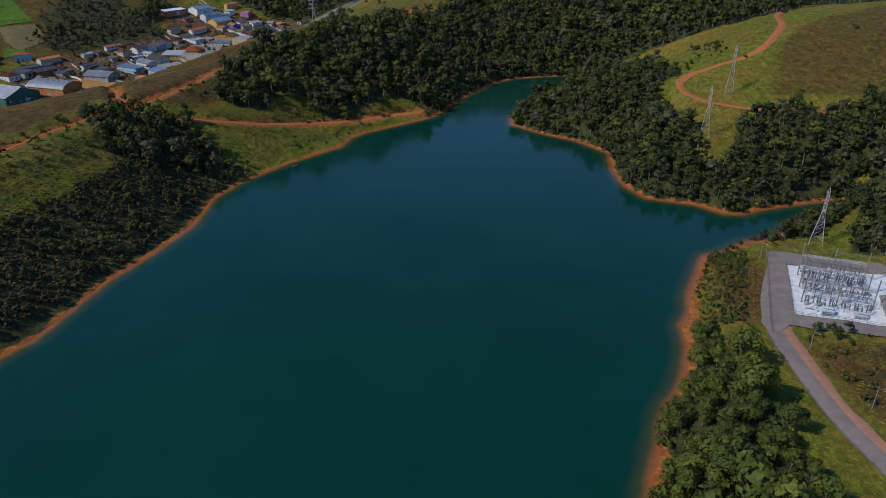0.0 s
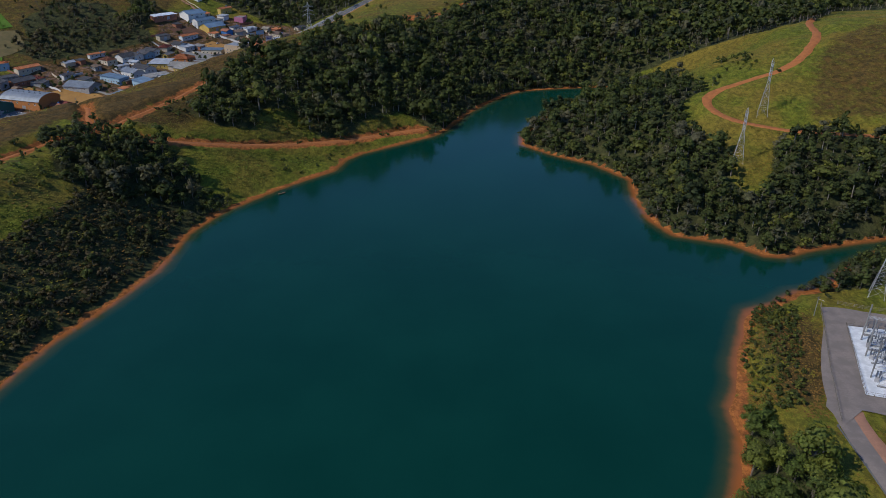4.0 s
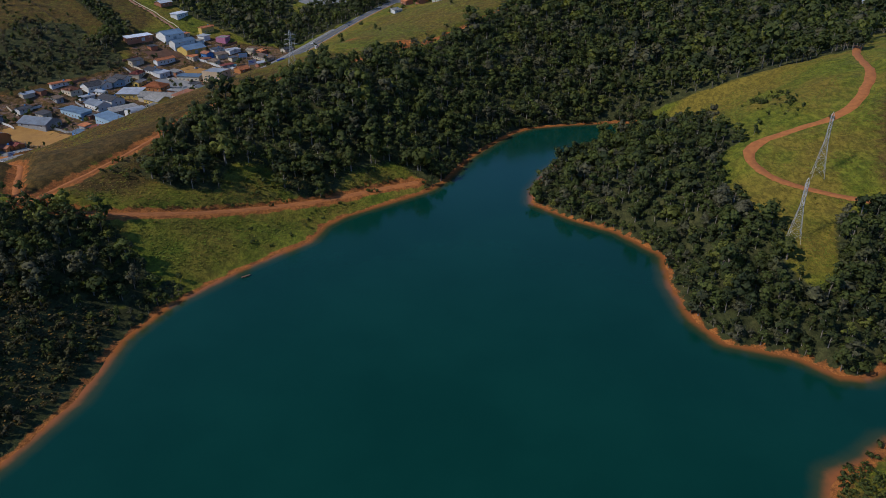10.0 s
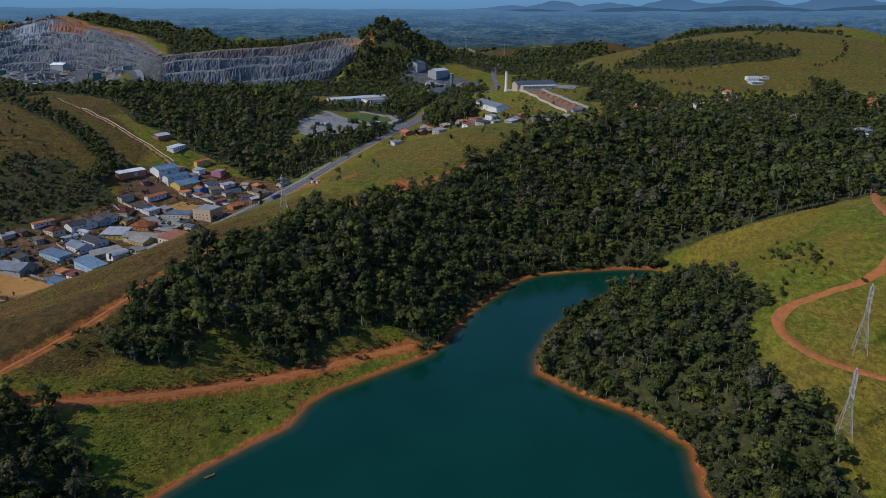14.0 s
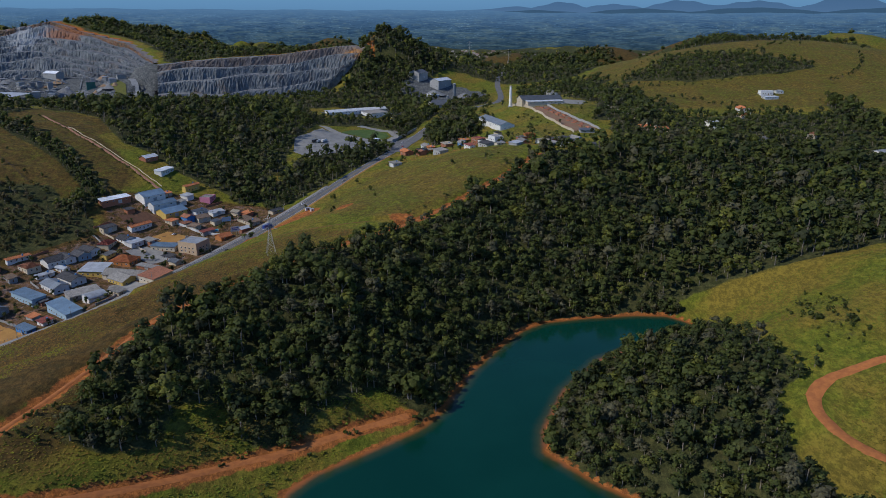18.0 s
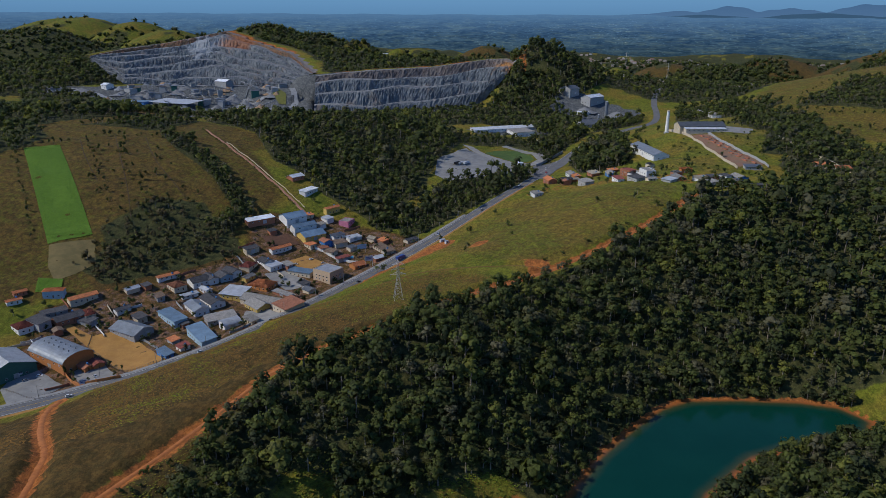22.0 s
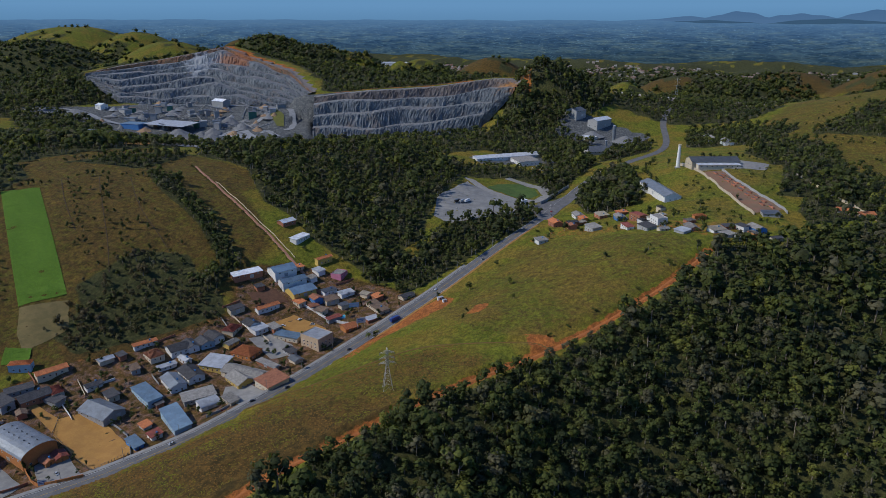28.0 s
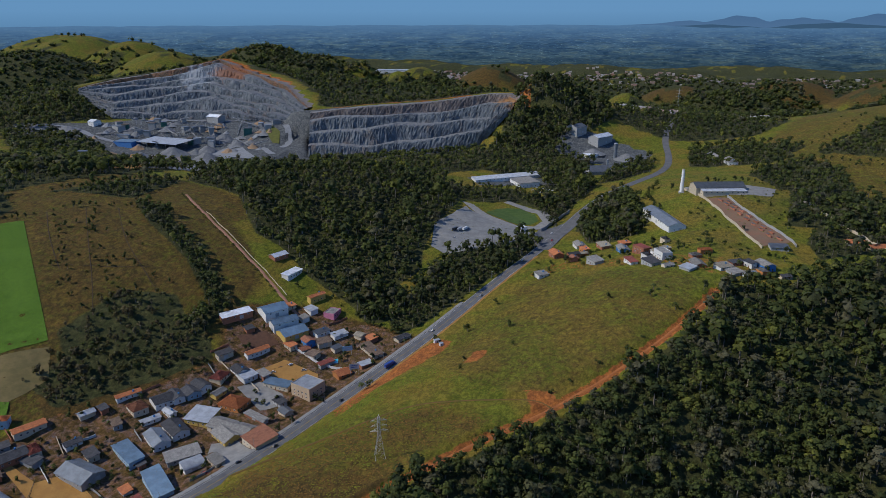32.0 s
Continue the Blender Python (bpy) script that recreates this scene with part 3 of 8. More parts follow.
# Roads are cut into the slopes: the ground takes their height and eases off beside them.
ROAD_LINES, TRACK_SOIL = [], np.zeros(MX.shape)
for points, wide, ease, deep in ROADS:
    path = smooth_line(points)
    level = grid_z(path[:, 0], path[:, 1])
    pad = 12
    level = np.convolve(np.pad(level, pad, mode="edge"), np.ones(2 * pad + 1) / (2 * pad + 1), "valid") - deep
    ROAD_LINES.append((path, level, wide))
    (x0, y0), (x1, y1) = path.min(0) - 30, path.max(0) + 30
    box = (MX > x0) & (MX < x1) & (MY > y0) & (MY < y1)
    d, at = segment_distance(MX[box], MY[box], path)
    z = np.interp(at, np.arange(len(level)), level)
    w = 1 - step(wide / 2 + 1.0, wide / 2 + 4.5 + ease, d)
    HEIGHT[box] = HEIGHT[box] * (1 - w) + z * w
    if deep > 0.6:
        TRACK_SOIL[box] = np.maximum(TRACK_SOIL[box], 0.9 - 0.9 * step(wide / 2 + 1.0, wide / 2 + 4.0, d))


# The two quarry cuts: top and bottom edges of the stepped rock faces.
QUARRY_NEAR = ([(-612, 1700, 114), (-503, 1740, 125), (-381, 1800, 130), (-260, 1830, 147), (-216, 1810, 150), (-196, 1770, 140)],
               [(-572, 1590, 44), (-475, 1620, 42), (-413, 1640, 46), (-300, 1680, 52), (-262, 1700, 60), (-204, 1756, 122)])
QUARRY_FAR = ([(-1250, 1800, 140), (-1208, 1880, 155), (-1153, 1950, 165), (-1061, 2000, 184), (-1005, 2030, 197), (-911, 2000, 172), (-756, 1900, 149), (-648, 1780, 113)],
              [(-1236, 1776, 128), (-1101, 1720, 84), (-1040, 1750, 82), (-985, 1765, 82), (-920, 1780, 82), (-854, 1780, 84), (-760, 1755, 84), (-680, 1725, 86)])
for top, foot in (QUARRY_NEAR, QUARRY_FAR):
    ring = [p[:2] for p in top] + [p[:2] for p in foot[::-1]]
    low = min(p[2] for p in foot) - 14
    hit = inside(MX, MY, ring)
    HEIGHT[hit] = np.minimum(HEIGHT[hit], low)
    d, at = segment_distance(MX, MY, [p[:2] for p in top])
    z = np.interp(at, range(len(top)), [p[2] for p in top])
    behind = (~hit) & (d < 160) & (MY > np.interp(MX, [p[0] for p in top], [p[1] for p in top]))
    w = 1 - step(25, 160, d)
    HEIGHT[behind] = (HEIGHT * (1 - w) + z * w)[behind]
    d, at = segment_distance(MX, MY, [p[:2] for p in foot])
    z = np.interp(at, range(len(foot)), [p[2] for p in foot])
    front = (~hit) & (d < 110) & (MY < np.interp(MX, [p[0] for p in foot], [p[1] for p in foot])) & (MX > foot[0][0] - 40) & (MX < foot[-1][0] + 30)
    w = 1 - step(20, 110, d)
    HEIGHT[front] = (HEIGHT * (1 - w) + (z - 1) * w)[front]


knoll = 38 * np.exp(-((MX + 122) ** 2 / (2 * 64 ** 2) + (MY - 1850) ** 2 / (2 * 90 ** 2)))
HEIGHT += knoll * step(-200, -180, MX - 0.15 * (MY - 1790))



def soft_mask(ring, ease=6.0):
    ring = np.array(ring, float)
    (x0, y0), (x1, y1) = ring.min(0) - ease, ring.max(0) + ease
    out, box = np.zeros(MX.shape), (MX > x0) & (MX < x1) & (MY > y0) & (MY < y1)
    d, _ = segment_distance(MX[box], MY[box], np.vstack([ring, ring[:1]]))
    d = np.where(inside(MX[box], MY[box], ring), d, -d)
    out[box] = step(-ease, ease, d)
    return out


DRY = {
    "verge_low": ([(-300, 556), (-262, 525), (-232, 500), (-190, 575), (-168, 615), (-140, 655), (-190, 690), (-240, 650)], 0.7),
    "track_side": ([(-236, 508), (-205, 515), (-190, 565), (-182, 600), (-158, 630), (-125, 668), (-138, 690), (-175, 652), (-205, 612), (-238, 560)], 0.95),
    "village_ground": ([(-420, 690), (-395, 640), (-330, 590), (-296, 620), (-262, 648), (-238, 690), (-212, 745), (-192, 805), (-168, 868), (-150, 915), (-215, 935), (-300, 935), (-345, 900), (-320, 840), (-360, 770), (-400, 735)], 1.1),
    "west_hill": ([(-340, 380), (-262, 350), (-234, 380), (-224, 440), (-245, 500), (-300, 560), (-360, 480)], 0.85),
    "clear_low": ([(-195, 455), (-165, 470), (-150, 512), (-163, 570), (-182, 540), (-190, 490)], 0.9),
    "clear_dry": ([(-185, 478), (-150, 488), (-135, 500), (-150, 515), (-180, 505)], 0.7),
    "verge_top": ([(-300, 640), (-262, 600), (-215, 560), (-190, 600), (-160, 640), (-130, 680), (-110, 715), (-150, 740), (-190, 700), (-225, 665), (-265, 640)], 0.55),
    "verge": ([(-300, 612), (-262, 560), (-215, 480), (-195, 560), (-178, 600), (-155, 640), (-120, 680), (-90, 715), (-60, 745), (-110, 770), (-160, 730), (-205, 690), (-245, 668)], 0.55),
    "pasture": ([(-634, 977), (-560, 1031), (-493, 987), (-423, 932), (-350, 870), (-330, 820), (-385, 740), (-446, 780), (-470, 840), (-523, 875)], 0.66),
    "meadow": ([(-131, 918), (-106, 978), (-71, 1053), (55, 1020), (89, 991), (57, 899), (7, 820), (-36, 778), (-95, 797), (-138, 866)], 0.46),
    "pasture_wide": ([(-760, 1080), (-640, 1180), (-560, 1170), (-440, 1130), (-390, 1040), (-330, 990), (-330, 880), (-330, 820), (-385, 740), (-440, 690), (-520, 640), (-640, 720), (-760, 860)], 0.62),
    "slope_dark": ([(-450, 770), (-400, 730), (-350, 770), (-320, 830), (-345, 870), (-400, 850)], 1.0),
    "stubble": ([(-475, 771), (-445, 794), (-420, 765), (-435, 729)], 1.0),
    "east_burn": ([(225, 480), (260, 560), (300, 600), (400, 640), (420, 500), (330, 440)], 0.62),
    "east_bright": ([(343, 1367), (438, 1441), (559, 1416), (526, 1338), (421, 1284)], 0.0),
    "east_hills": ([(220, 1280), (260, 1700), (400, 2000), (900, 2000), (1000, 1300), (700, 1250), (480, 1290)], 0.5),
    "lane_side": ([(136, 226), (200, 205), (215, 120), (150, 90), (136, 150)], 0.75),
    "bank": ([(150, 300), (130, 296), (122, 270), (115, 240), (125, 235), (145, 262)], 1.0),
    "west_slope": ([(-200, 240), (-192, 330), (-205, 400), (-235, 455), (-330, 430), (-320, 240)], 0.35),
}
BARE = {
    "village": ([(-420, 690), (-395, 640), (-330, 590), (-296, 620), (-262, 648), (-238, 690), (-212, 745), (-192, 805), (-168, 868), (-150, 915), (-215, 935), (-300, 935), (-345, 900), (-320, 840), (-360, 770), (-400, 735)], 0.41, 0.45),
    "beach": ([(129, 306), (119, 286), (109, 266), (106, 254), (98, 243), (95, 219), (89, 205), (72, 185), (68, 172), (70, 172), (76, 183), (88, 201), (98, 226), (108, 250), (111, 269), (121, 288), (131, 308)], 0.9, 0.0),
    "roadworks": ([(-180, 764), (-164, 824), (-130, 885), (-128, 903), (-142, 912), (-170, 876), (-190, 827), (-194, 790)], 0.95, 0.0),
    "lane_bank": ([(136, 226), (150, 205), (150, 160), (140, 120), (133, 150), (132, 190)], 0.3, 0.0),
    "turning": ([(-50, 790), (-30, 790), (-26, 774), (-42, 766)], 1.0, 0.0),
    "scar": ([(-104, 838), (-92, 842), (-88, 862), (-98, 866)], 1.0, 0.0),
    "far_yards": ([(-90, 1040), (-40, 1060), (20, 1040), (100, 1000), (150, 1010), (140, 1045), (60, 1075), (-20, 1090), (-60, 1090)], 0.4, 0.25),
    "quarry": ([(-1253, 1590), (-1064, 1671), (-1000, 1780), (-743, 1800), (-620, 1740), (-300, 1720), (-280, 1640), (-480, 1590), (-541, 1540), (-600, 1470), (-640, 1300), (-700, 1230), (-800, 1240), (-760, 1330), (-900, 1420), (-1000, 1450), (-1150, 1520)], 0.15, 1.0),
    "plant": ([(-110, 1640), (20, 1560), (70, 1680), (-20, 1740), (-100, 1720)], 0.1, 0.9),
    "sheds": ([(-230, 1440), (-200, 1400), (-80, 1440), (-90, 1480), (-200, 1470)], 0.0, 0.9),
    "red_edge": ([(-690, 1760), (-760, 1930), (-920, 2030), (-1010, 2070), (-1080, 2040), (-900, 1960), (-760, 1860)], 0.9, 0.0),
    "q_edge": ([(-620, 1715), (-380, 1815), (-250, 1845), (-200, 1825), (-190, 1760), (-170, 1765), (-180, 1850), (-390, 1835), (-620, 1735)], 0.8, 0.0),
}
wood, dry, soil, rock = (np.zeros(MX.shape) for _ in range(4))
for ring, _, _, kind in WOODS.values():
    wood = np.maximum(wood, soft_mask(ring) * (0.42 if kind == "scrub" else 1.0))
for ring, much in DRY.values():
    dry = np.maximum(dry, much * soft_mask(ring, 10))
GREEN = {
    "works": [(-60, 1130), (20, 1170), (60, 1240), (90, 1330), (110, 1400), (200, 1340), (230, 1250), (185, 1100), (150, 1060), (60, 1110)],
    "lakeside": [(-60, 545), (-32, 566), (-8, 566), (-20, 556), (-45, 545)],
    "crop_edge": [(-330, 960), (-370, 1010), (-410, 1050), (-390, 1070), (-330, 1000)],
}
for ring in GREEN.values():
    m = soft_mask(ring, 12)
    dry = dry * (1 - m) - m
away = segment_distance(MX, MY, MAIN_ROAD)[0]
side = (MX > np.interp(MY, [p[1] for p in MAIN_ROAD], [p[0] for p in MAIN_ROAD])) & (MY > 446) & (MY < 830)
band = np.interp(away + 6 * wave(MX, MY, 24, 3.0), [5, 9, 16, 24], [0.3, 0.9, 0.8, 0]) * side
brown = np.interp(away + 9 * wave(MX, MY, 31, 6.0), [18, 28, 230, 260], [0, 1, 1, 0]) * side * (1 - 0.6 * step(640, 710, MY) - 0.4 * step(745, 790, MY)) * (MX < np.interp(MY, [p[1] for p in RIDGE_TRACK], [p[0] for p in RIDGE_TRACK]) - 4)
dry = np.maximum(dry * (1 - band), 0.95 * brown)
for ring, red, grey in BARE.values():
    m = soft_mask(ring, 5)
    soil, rock, wood = np.maximum(soil, red * m), np.maximum(rock, grey * m), wood * (1 - m)
for key in ("ridge", "valley", "point", "beach_wood", "west_bank", "west_scrub_low", "arm"):
    wood = np.maximum(wood, 0.95 * (soft_mask(WOODS[key][0], 13) > 0.08) * (SHORE_AWAY < 10))
soil = np.maximum(soil, 1 - step(1.0, 3.2, np.abs(SHORE_AWAY + 0.1 - 1.2 * (MY < 330) * (MX > 0))))
soil = np.maximum(soil, TRACK_SOIL)
far = step(1500, 2300, np.hypot(MX, MY - 300))
wood = np.maximum(wood, far * step(-0.1, 0.1, wave(MX, MY, 60, 4.0) + 0.6 * wave(MX, MY, 23, 9.0) + 0.45))
dry = np.maximum(dry, far * 0.3)
for cx, cy, h, r, kind in FAR_HILLS:
    m = 1 - step(0.65 * r, 1.1 * r, np.hypot(MX - cx, MY - cy) * (1 + 0.25 * wave(MX, MY, 40, 2.0)))
    wood = wood * (1 - m) + m * (1.0 if kind == "wood" else 0.8 * step(0.25, 0.4, wave(MX, MY, 47, 7.0 + cx)))
    dry = dry * (1 - m) + m * {"dry": 0.75, "grass": -0.35, "wood": 0.5}[kind]


def mesh_of(name, verts, faces, materials, smooth=False):
    me = bpy.data.meshes.new(name)
    verts, faces = np.asarray(verts, np.float32), np.asarray(faces, np.int32)
    me.vertices.add(len(verts))
    me.vertices.foreach_set("co", verts.ravel())
    n = faces.shape[1]
    me.loops.add(faces.size)
    me.loops.foreach_set("vertex_index", faces.ravel())
    me.polygons.add(len(faces))
    me.polygons.foreach_set("loop_start", np.arange(0, faces.size, n, dtype=np.int32))
    me.polygons.foreach_set("use_smooth", np.full(len(faces), smooth))
    for m in materials:
        me.materials.append(m)
    me.update(calc_edges=True)
    return me


def sheet_faces(ny, nx):
    k = np.arange(ny * nx).reshape(ny, nx)
    return np.stack([k[:-1, :-1], k[:-1, 1:], k[1:, 1:], k[1:, :-1]], -1).reshape(-1, 4)


ground_mesh = mesh_of("ground", np.stack([MX, MY, HEIGHT], -1).reshape(-1, 3), sheet_faces(len(GY), len(GX)), [GROUND], True)
layer = ground_mesh.color_attributes.new("cover", "FLOAT_COLOR", "POINT")
layer.data.foreach_set("color", np.stack([wood, dry, soil, rock], -1).astype(np.float32).ravel())
ground = tagged(new("ground", ground_mesh), "rolling green and dry grassland with red soil round a reservoir", "ground", kind="structure")

wx, wy = np.arange(-260, 262, 4.0), np.concatenate([np.arange(-560, 120, 20.0), np.arange(120, 722, 4.0)])
ax, ay = np.meshgrid(wx, wy)
away = shore(ax, ay)
k = sheet_faces(len(wy), len(wx))
k = k[(away.ravel()[k] < 7).any(1)]
used, back = np.unique(k, return_inverse=True)
water_mesh = mesh_of("lake", np.stack([ax.ravel()[used], ay.ravel()[used], 0 * used], -1), back.reshape(-1, 4), [WATER])
layer = water_mesh.attributes.new("depth", "FLOAT", "POINT")
layer.data.foreach_set("value", (-away.ravel()[used]).astype(np.float32))
tagged(new("water", water_mesh), "still deep teal reservoir water with rusty shallows", "lake", kind="structure")


def ribbon(path, level, wide, lift, offset=0.0, uneven=0.0, seed=0.0, dip=0.12):
    t = np.gradient(path, axis=0)
    t /= np.hypot(t[:, 0], t[:, 1])[:, None]
    side = np.c_[t[:, 1], -t[:, 0]]
    n = 5
    rows = []
    for k in range(n):
        s = offset + (k / (n - 1) - 0.5) * (wide + uneven * wave(path[:, 0], path[:, 1], 7, seed + (k > 2)))[:, None] if uneven else np.full((len(path), 1), offset + (k / (n - 1) - 0.5) * wide)
        p = path + side * s
        rows.append(np.c_[p, level + lift - dip * (k in (0, n - 1))])
    v = np.stack(rows, 1).reshape(-1, 3)
    return v, sheet_faces(len(path), n)


NAMES = [("main_road", ASPHALT, "grey two-lane asphalt road with worn edges"), ("ridge_track", RED_EARTH, "rutted red earth track along the ridge"),
         ("shore_track", RED_EARTH, "red earth track above the shore"), ("west_track", RED_EARTH, "narrow red earth track over grass"),
         ("bend_track", FAINT_EARTH, "faint red wheel track through tall grass"),
         ("east_track", RED_EARTH, "winding red earth track on a green hill"), ("yard_road", PALE_ASPHALT, "narrow paved lane to the substation")]
for (path, level, wide), (name, mat, label) in zip(ROAD_LINES, NAMES):
    tagged(new(name, mesh_of(name, *ribbon(path, level, wide, 0.42 if mat in (RED_EARTH, FAINT_EARTH) else 0.35, uneven=0.25 * wide if mat in (RED_EARTH, FAINT_EARTH) else 0.0, dip=0.9 if mat in (RED_EARTH, FAINT_EARTH) else 0.12), [mat], True)), label, "road", kind="structure")

LANE, LANE_LEVEL, _ = ROAD_LINES[6]
beside = (LANE[:, 1] < 236) & (LANE[:, 1] > 40)
PINK_EARTH = surface("pink_earth", (0.40, 0.20, 0.125), (0.31, 0.165, 0.11), 3.0, 0.95, vary=0)
tagged(new("lane_shoulder", mesh_of("lane_shoulder", *ribbon(LANE[beside], LANE_LEVEL[beside], 4.2, 0.30, -5.0, 1.2, dip=0.25), [PINK_EARTH], True)), "bare pink earth shoulder beside the lane", "shoulder", kind="structure")

# ---- woods ----
rng = np.random.default_rng(7)


# The core of each lobe of a crown.
OCTA_V = np.array([(1, 0, 0), (-1, 0, 0), (0, 1, 0), (0, -1, 0), (0, 0, 1), (0, 0, -1)], float)
OCTA_F = [(0, 2, 4), (2, 1, 4), (1, 3, 4), (3, 0, 4), (2, 0, 5), (1, 2, 5), (3, 1, 5), (0, 3, 5)]


def tree_template(seed, leaves, kind="round", most=9):
    """A tree one unit high: trunk and limbs, then leaf clumps on the skin of a few lobes. Returns places, triangles, and which are bark."""
    r = np.random.default_rng(seed)
    v, f, bark, way = [], [], [], []

    def limb(a, b, ra, rb, n=4):
        a, b = np.array(a, float), np.array(b, float)
        w = (b - a) / np.linalg.norm(b - a)
        u = np.cross(w, (0.3, 0.9, 0.1))
        u /= np.linalg.norm(u)
        o = np.cross(w, u)
        base = len(v)
        for p, q in ((a, ra), (b, rb)):
            for k in range(n):
                g = 2 * math.pi * k / n
                v.append(p + q * (math.cos(g) * u + math.sin(g) * o))
                way.append(math.cos(g) * u + math.sin(g) * o)
        for k in range(n):
            m = (k + 1) % n
            f.extend([(base + k, base + m, base + n + m), (base + k, base + n + m, base + n + k)])
            bark.extend([1, 1])

    lobes = []
    if kind == "round":
        limb((0, 0, -0.05), (0.02, 0, 0.5), 0.028, 0.016)
        for k in range(min(most - 1, r.integers(5, 8))):
            g, d = r.uniform(0, 6.28), r.uniform(0.08, 0.3)
            c = np.array([math.cos(g) * d, math.sin(g) * d, r.uniform(0.42, 0.84) - 0.45 * d])
            lobes.append((c, r.uniform(0.11, 0.2)))
        lobes.append((np.array([0, 0, 0.76]), 0.19))
        if most < 6:
            lobes = [(c * (0.75, 0.75, 1), q * (1.2 if most > 2 else 1.6)) for c, q in lobes]
        for c, _ in lobes[: 3 if most > 4 else 0]:
            limb((0.01, 0, 0.32), c, 0.012, 0.005, 3)
    elif kind == "clump":
        lobes.append((np.array([0, 0, 0.35]), 0.62))
    elif kind == "tall":
        limb((0, 0, -0.05), (0, 0, 0.7), 0.02, 0.01)
        for k in range(min(most, 6)):
            c = np.array([r.normal(0, 0.06), r.normal(0, 0.06), 0.38 + 0.6 * k / min(most, 6)])
            lobes.append((c, r.uniform(0.09, 0.15)))
    else:
        limb((0, 0, -0.05), (0.02, 0, 0.4), 0.03, 0.02)
        for k in range(r.integers(4, 6)):
            g, d = r.uniform(0, 6.28), r.uniform(0.1, 0.42)
            lobes.append((np.array([math.cos(g) * d, math.sin(g) * d, r.uniform(0.2, 0.62)]), r.uniform(0.18, 0.3)))

    def outward(p):
        d = (np.asarray(p, float) - (0, 0, 0.42)) * (1, 1, 1.2)
        return d / max(0.05, np.linalg.norm(d))
    for c, q in lobes:
        ball, sides = (OCTA_V, OCTA_F)
        base, m = len(v), r.uniform(0.75, 1.1, (len(ball), 1)) * r.normal(1, 0.08, (len(ball), 3))
        v.extend(c + ball * m * q * (0.8, 0.8, 0.7))
        way.extend(0.8 * ball + 0.4 * outward(c) + (0, 0, 0.12))
        f.extend([tuple(base + k for k in t) for t in sides])
        bark.extend([0] * len(sides))
    size = np.array([q for _, q in lobes]) ** 2
    for _ in range(leaves):
        c, q = lobes[r.choice(len(lobes), p=size / size.sum())]
        w = r.normal(size=3)
        w[2] = w[2] * 0.9 + 0.3
        w /= np.linalg.norm(w)
        p = c + w * q * r.uniform(0.78, 1.16) * (1, 1, 0.85)
        lit = 0.85 * w + 0.5 * outward(p) + r.normal(size=3) * 0.16 + (0, 0, 0.1)
        w = w + 0.7 * outward(p) + r.normal(size=3) * 0.4
        w /= np.linalg.norm(w)
        u = np.cross(w, r.normal(size=3))
        u /= np.linalg.norm(u)
        o = np.cross(w, u)
        s = r.uniform(0.036, 0.07) * (100 / leaves) ** 0.42 * (1.4 if kind == "bush" else 1.15 if kind == "clump" else 1.0)
        base = len(v)
        v.extend([p - s * u - 0.3 * s * w, p - 0.8 * s * o, p + s * u - 0.35 * s * w, p + 0.85 * s * o + 0.1 * s * w])
        way.extend([lit] * 4)
        f.extend([(base, base + 1, base + 2), (base, base + 2, base + 3)])
        bark.extend([0, 0])
    way = np.array(way)
    return np.array(v), np.array(f), np.array(bark), way / np.linalg.norm(way, axis=1)[:, None]


def soften(me, way):
    """Rounded shading: each leaf clump takes the slope of the crown it sits on."""
    me.polygons.foreach_set("use_smooth", np.full(len(me.polygons), True))
    layer = me.attributes.new("custom_normal", "FLOAT_VECTOR", "POINT")
    layer.data.foreach_set("vector", np.ascontiguousarray(way, np.float32).ravel())


TEMPLATES = {
    "near": [tree_template(s, 108, "round", 8) for s in range(7)] + [tree_template(20, 80, "tall"), tree_template(30, 80, "bush")],
    "close": [tree_template(200 + s, 430, "round", 9) for s in range(5)] + [tree_template(210, 240, "bush")],
    "mid": [tree_template(40 + s, 29, "round", 4) for s in range(6)] + [tree_template(50, 26, "tall", 4)],
    "far": [tree_template(70 + s, 15, "round", 2) for s in range(5)] + [tree_template(80, 12, "tall", 3)],
    "clump": [tree_template(120 + s, 9, "clump", 1) for s in range(4)],
    "scrub": [tree_template(90 + s, 30, "bush") for s in range(4)],
}


def scatter(ring, spacing):
    """Uneven places in a ring, about one to each square of that spacing."""
    ring = np.array(ring, float)
    (x0, y0), (x1, y1) = ring.min(0), ring.max(0)
    gx, gy = np.meshgrid(np.arange(x0, x1, spacing), np.arange(y0, y1, spacing * 0.9))
    gx[1::2] += spacing / 2
    x, y = (g.ravel() + rng.uniform(-0.48, 0.48, g.size) * spacing for g in (gx, gy))
    keep = inside(x, y, ring)
    return x[keep], y[keep]


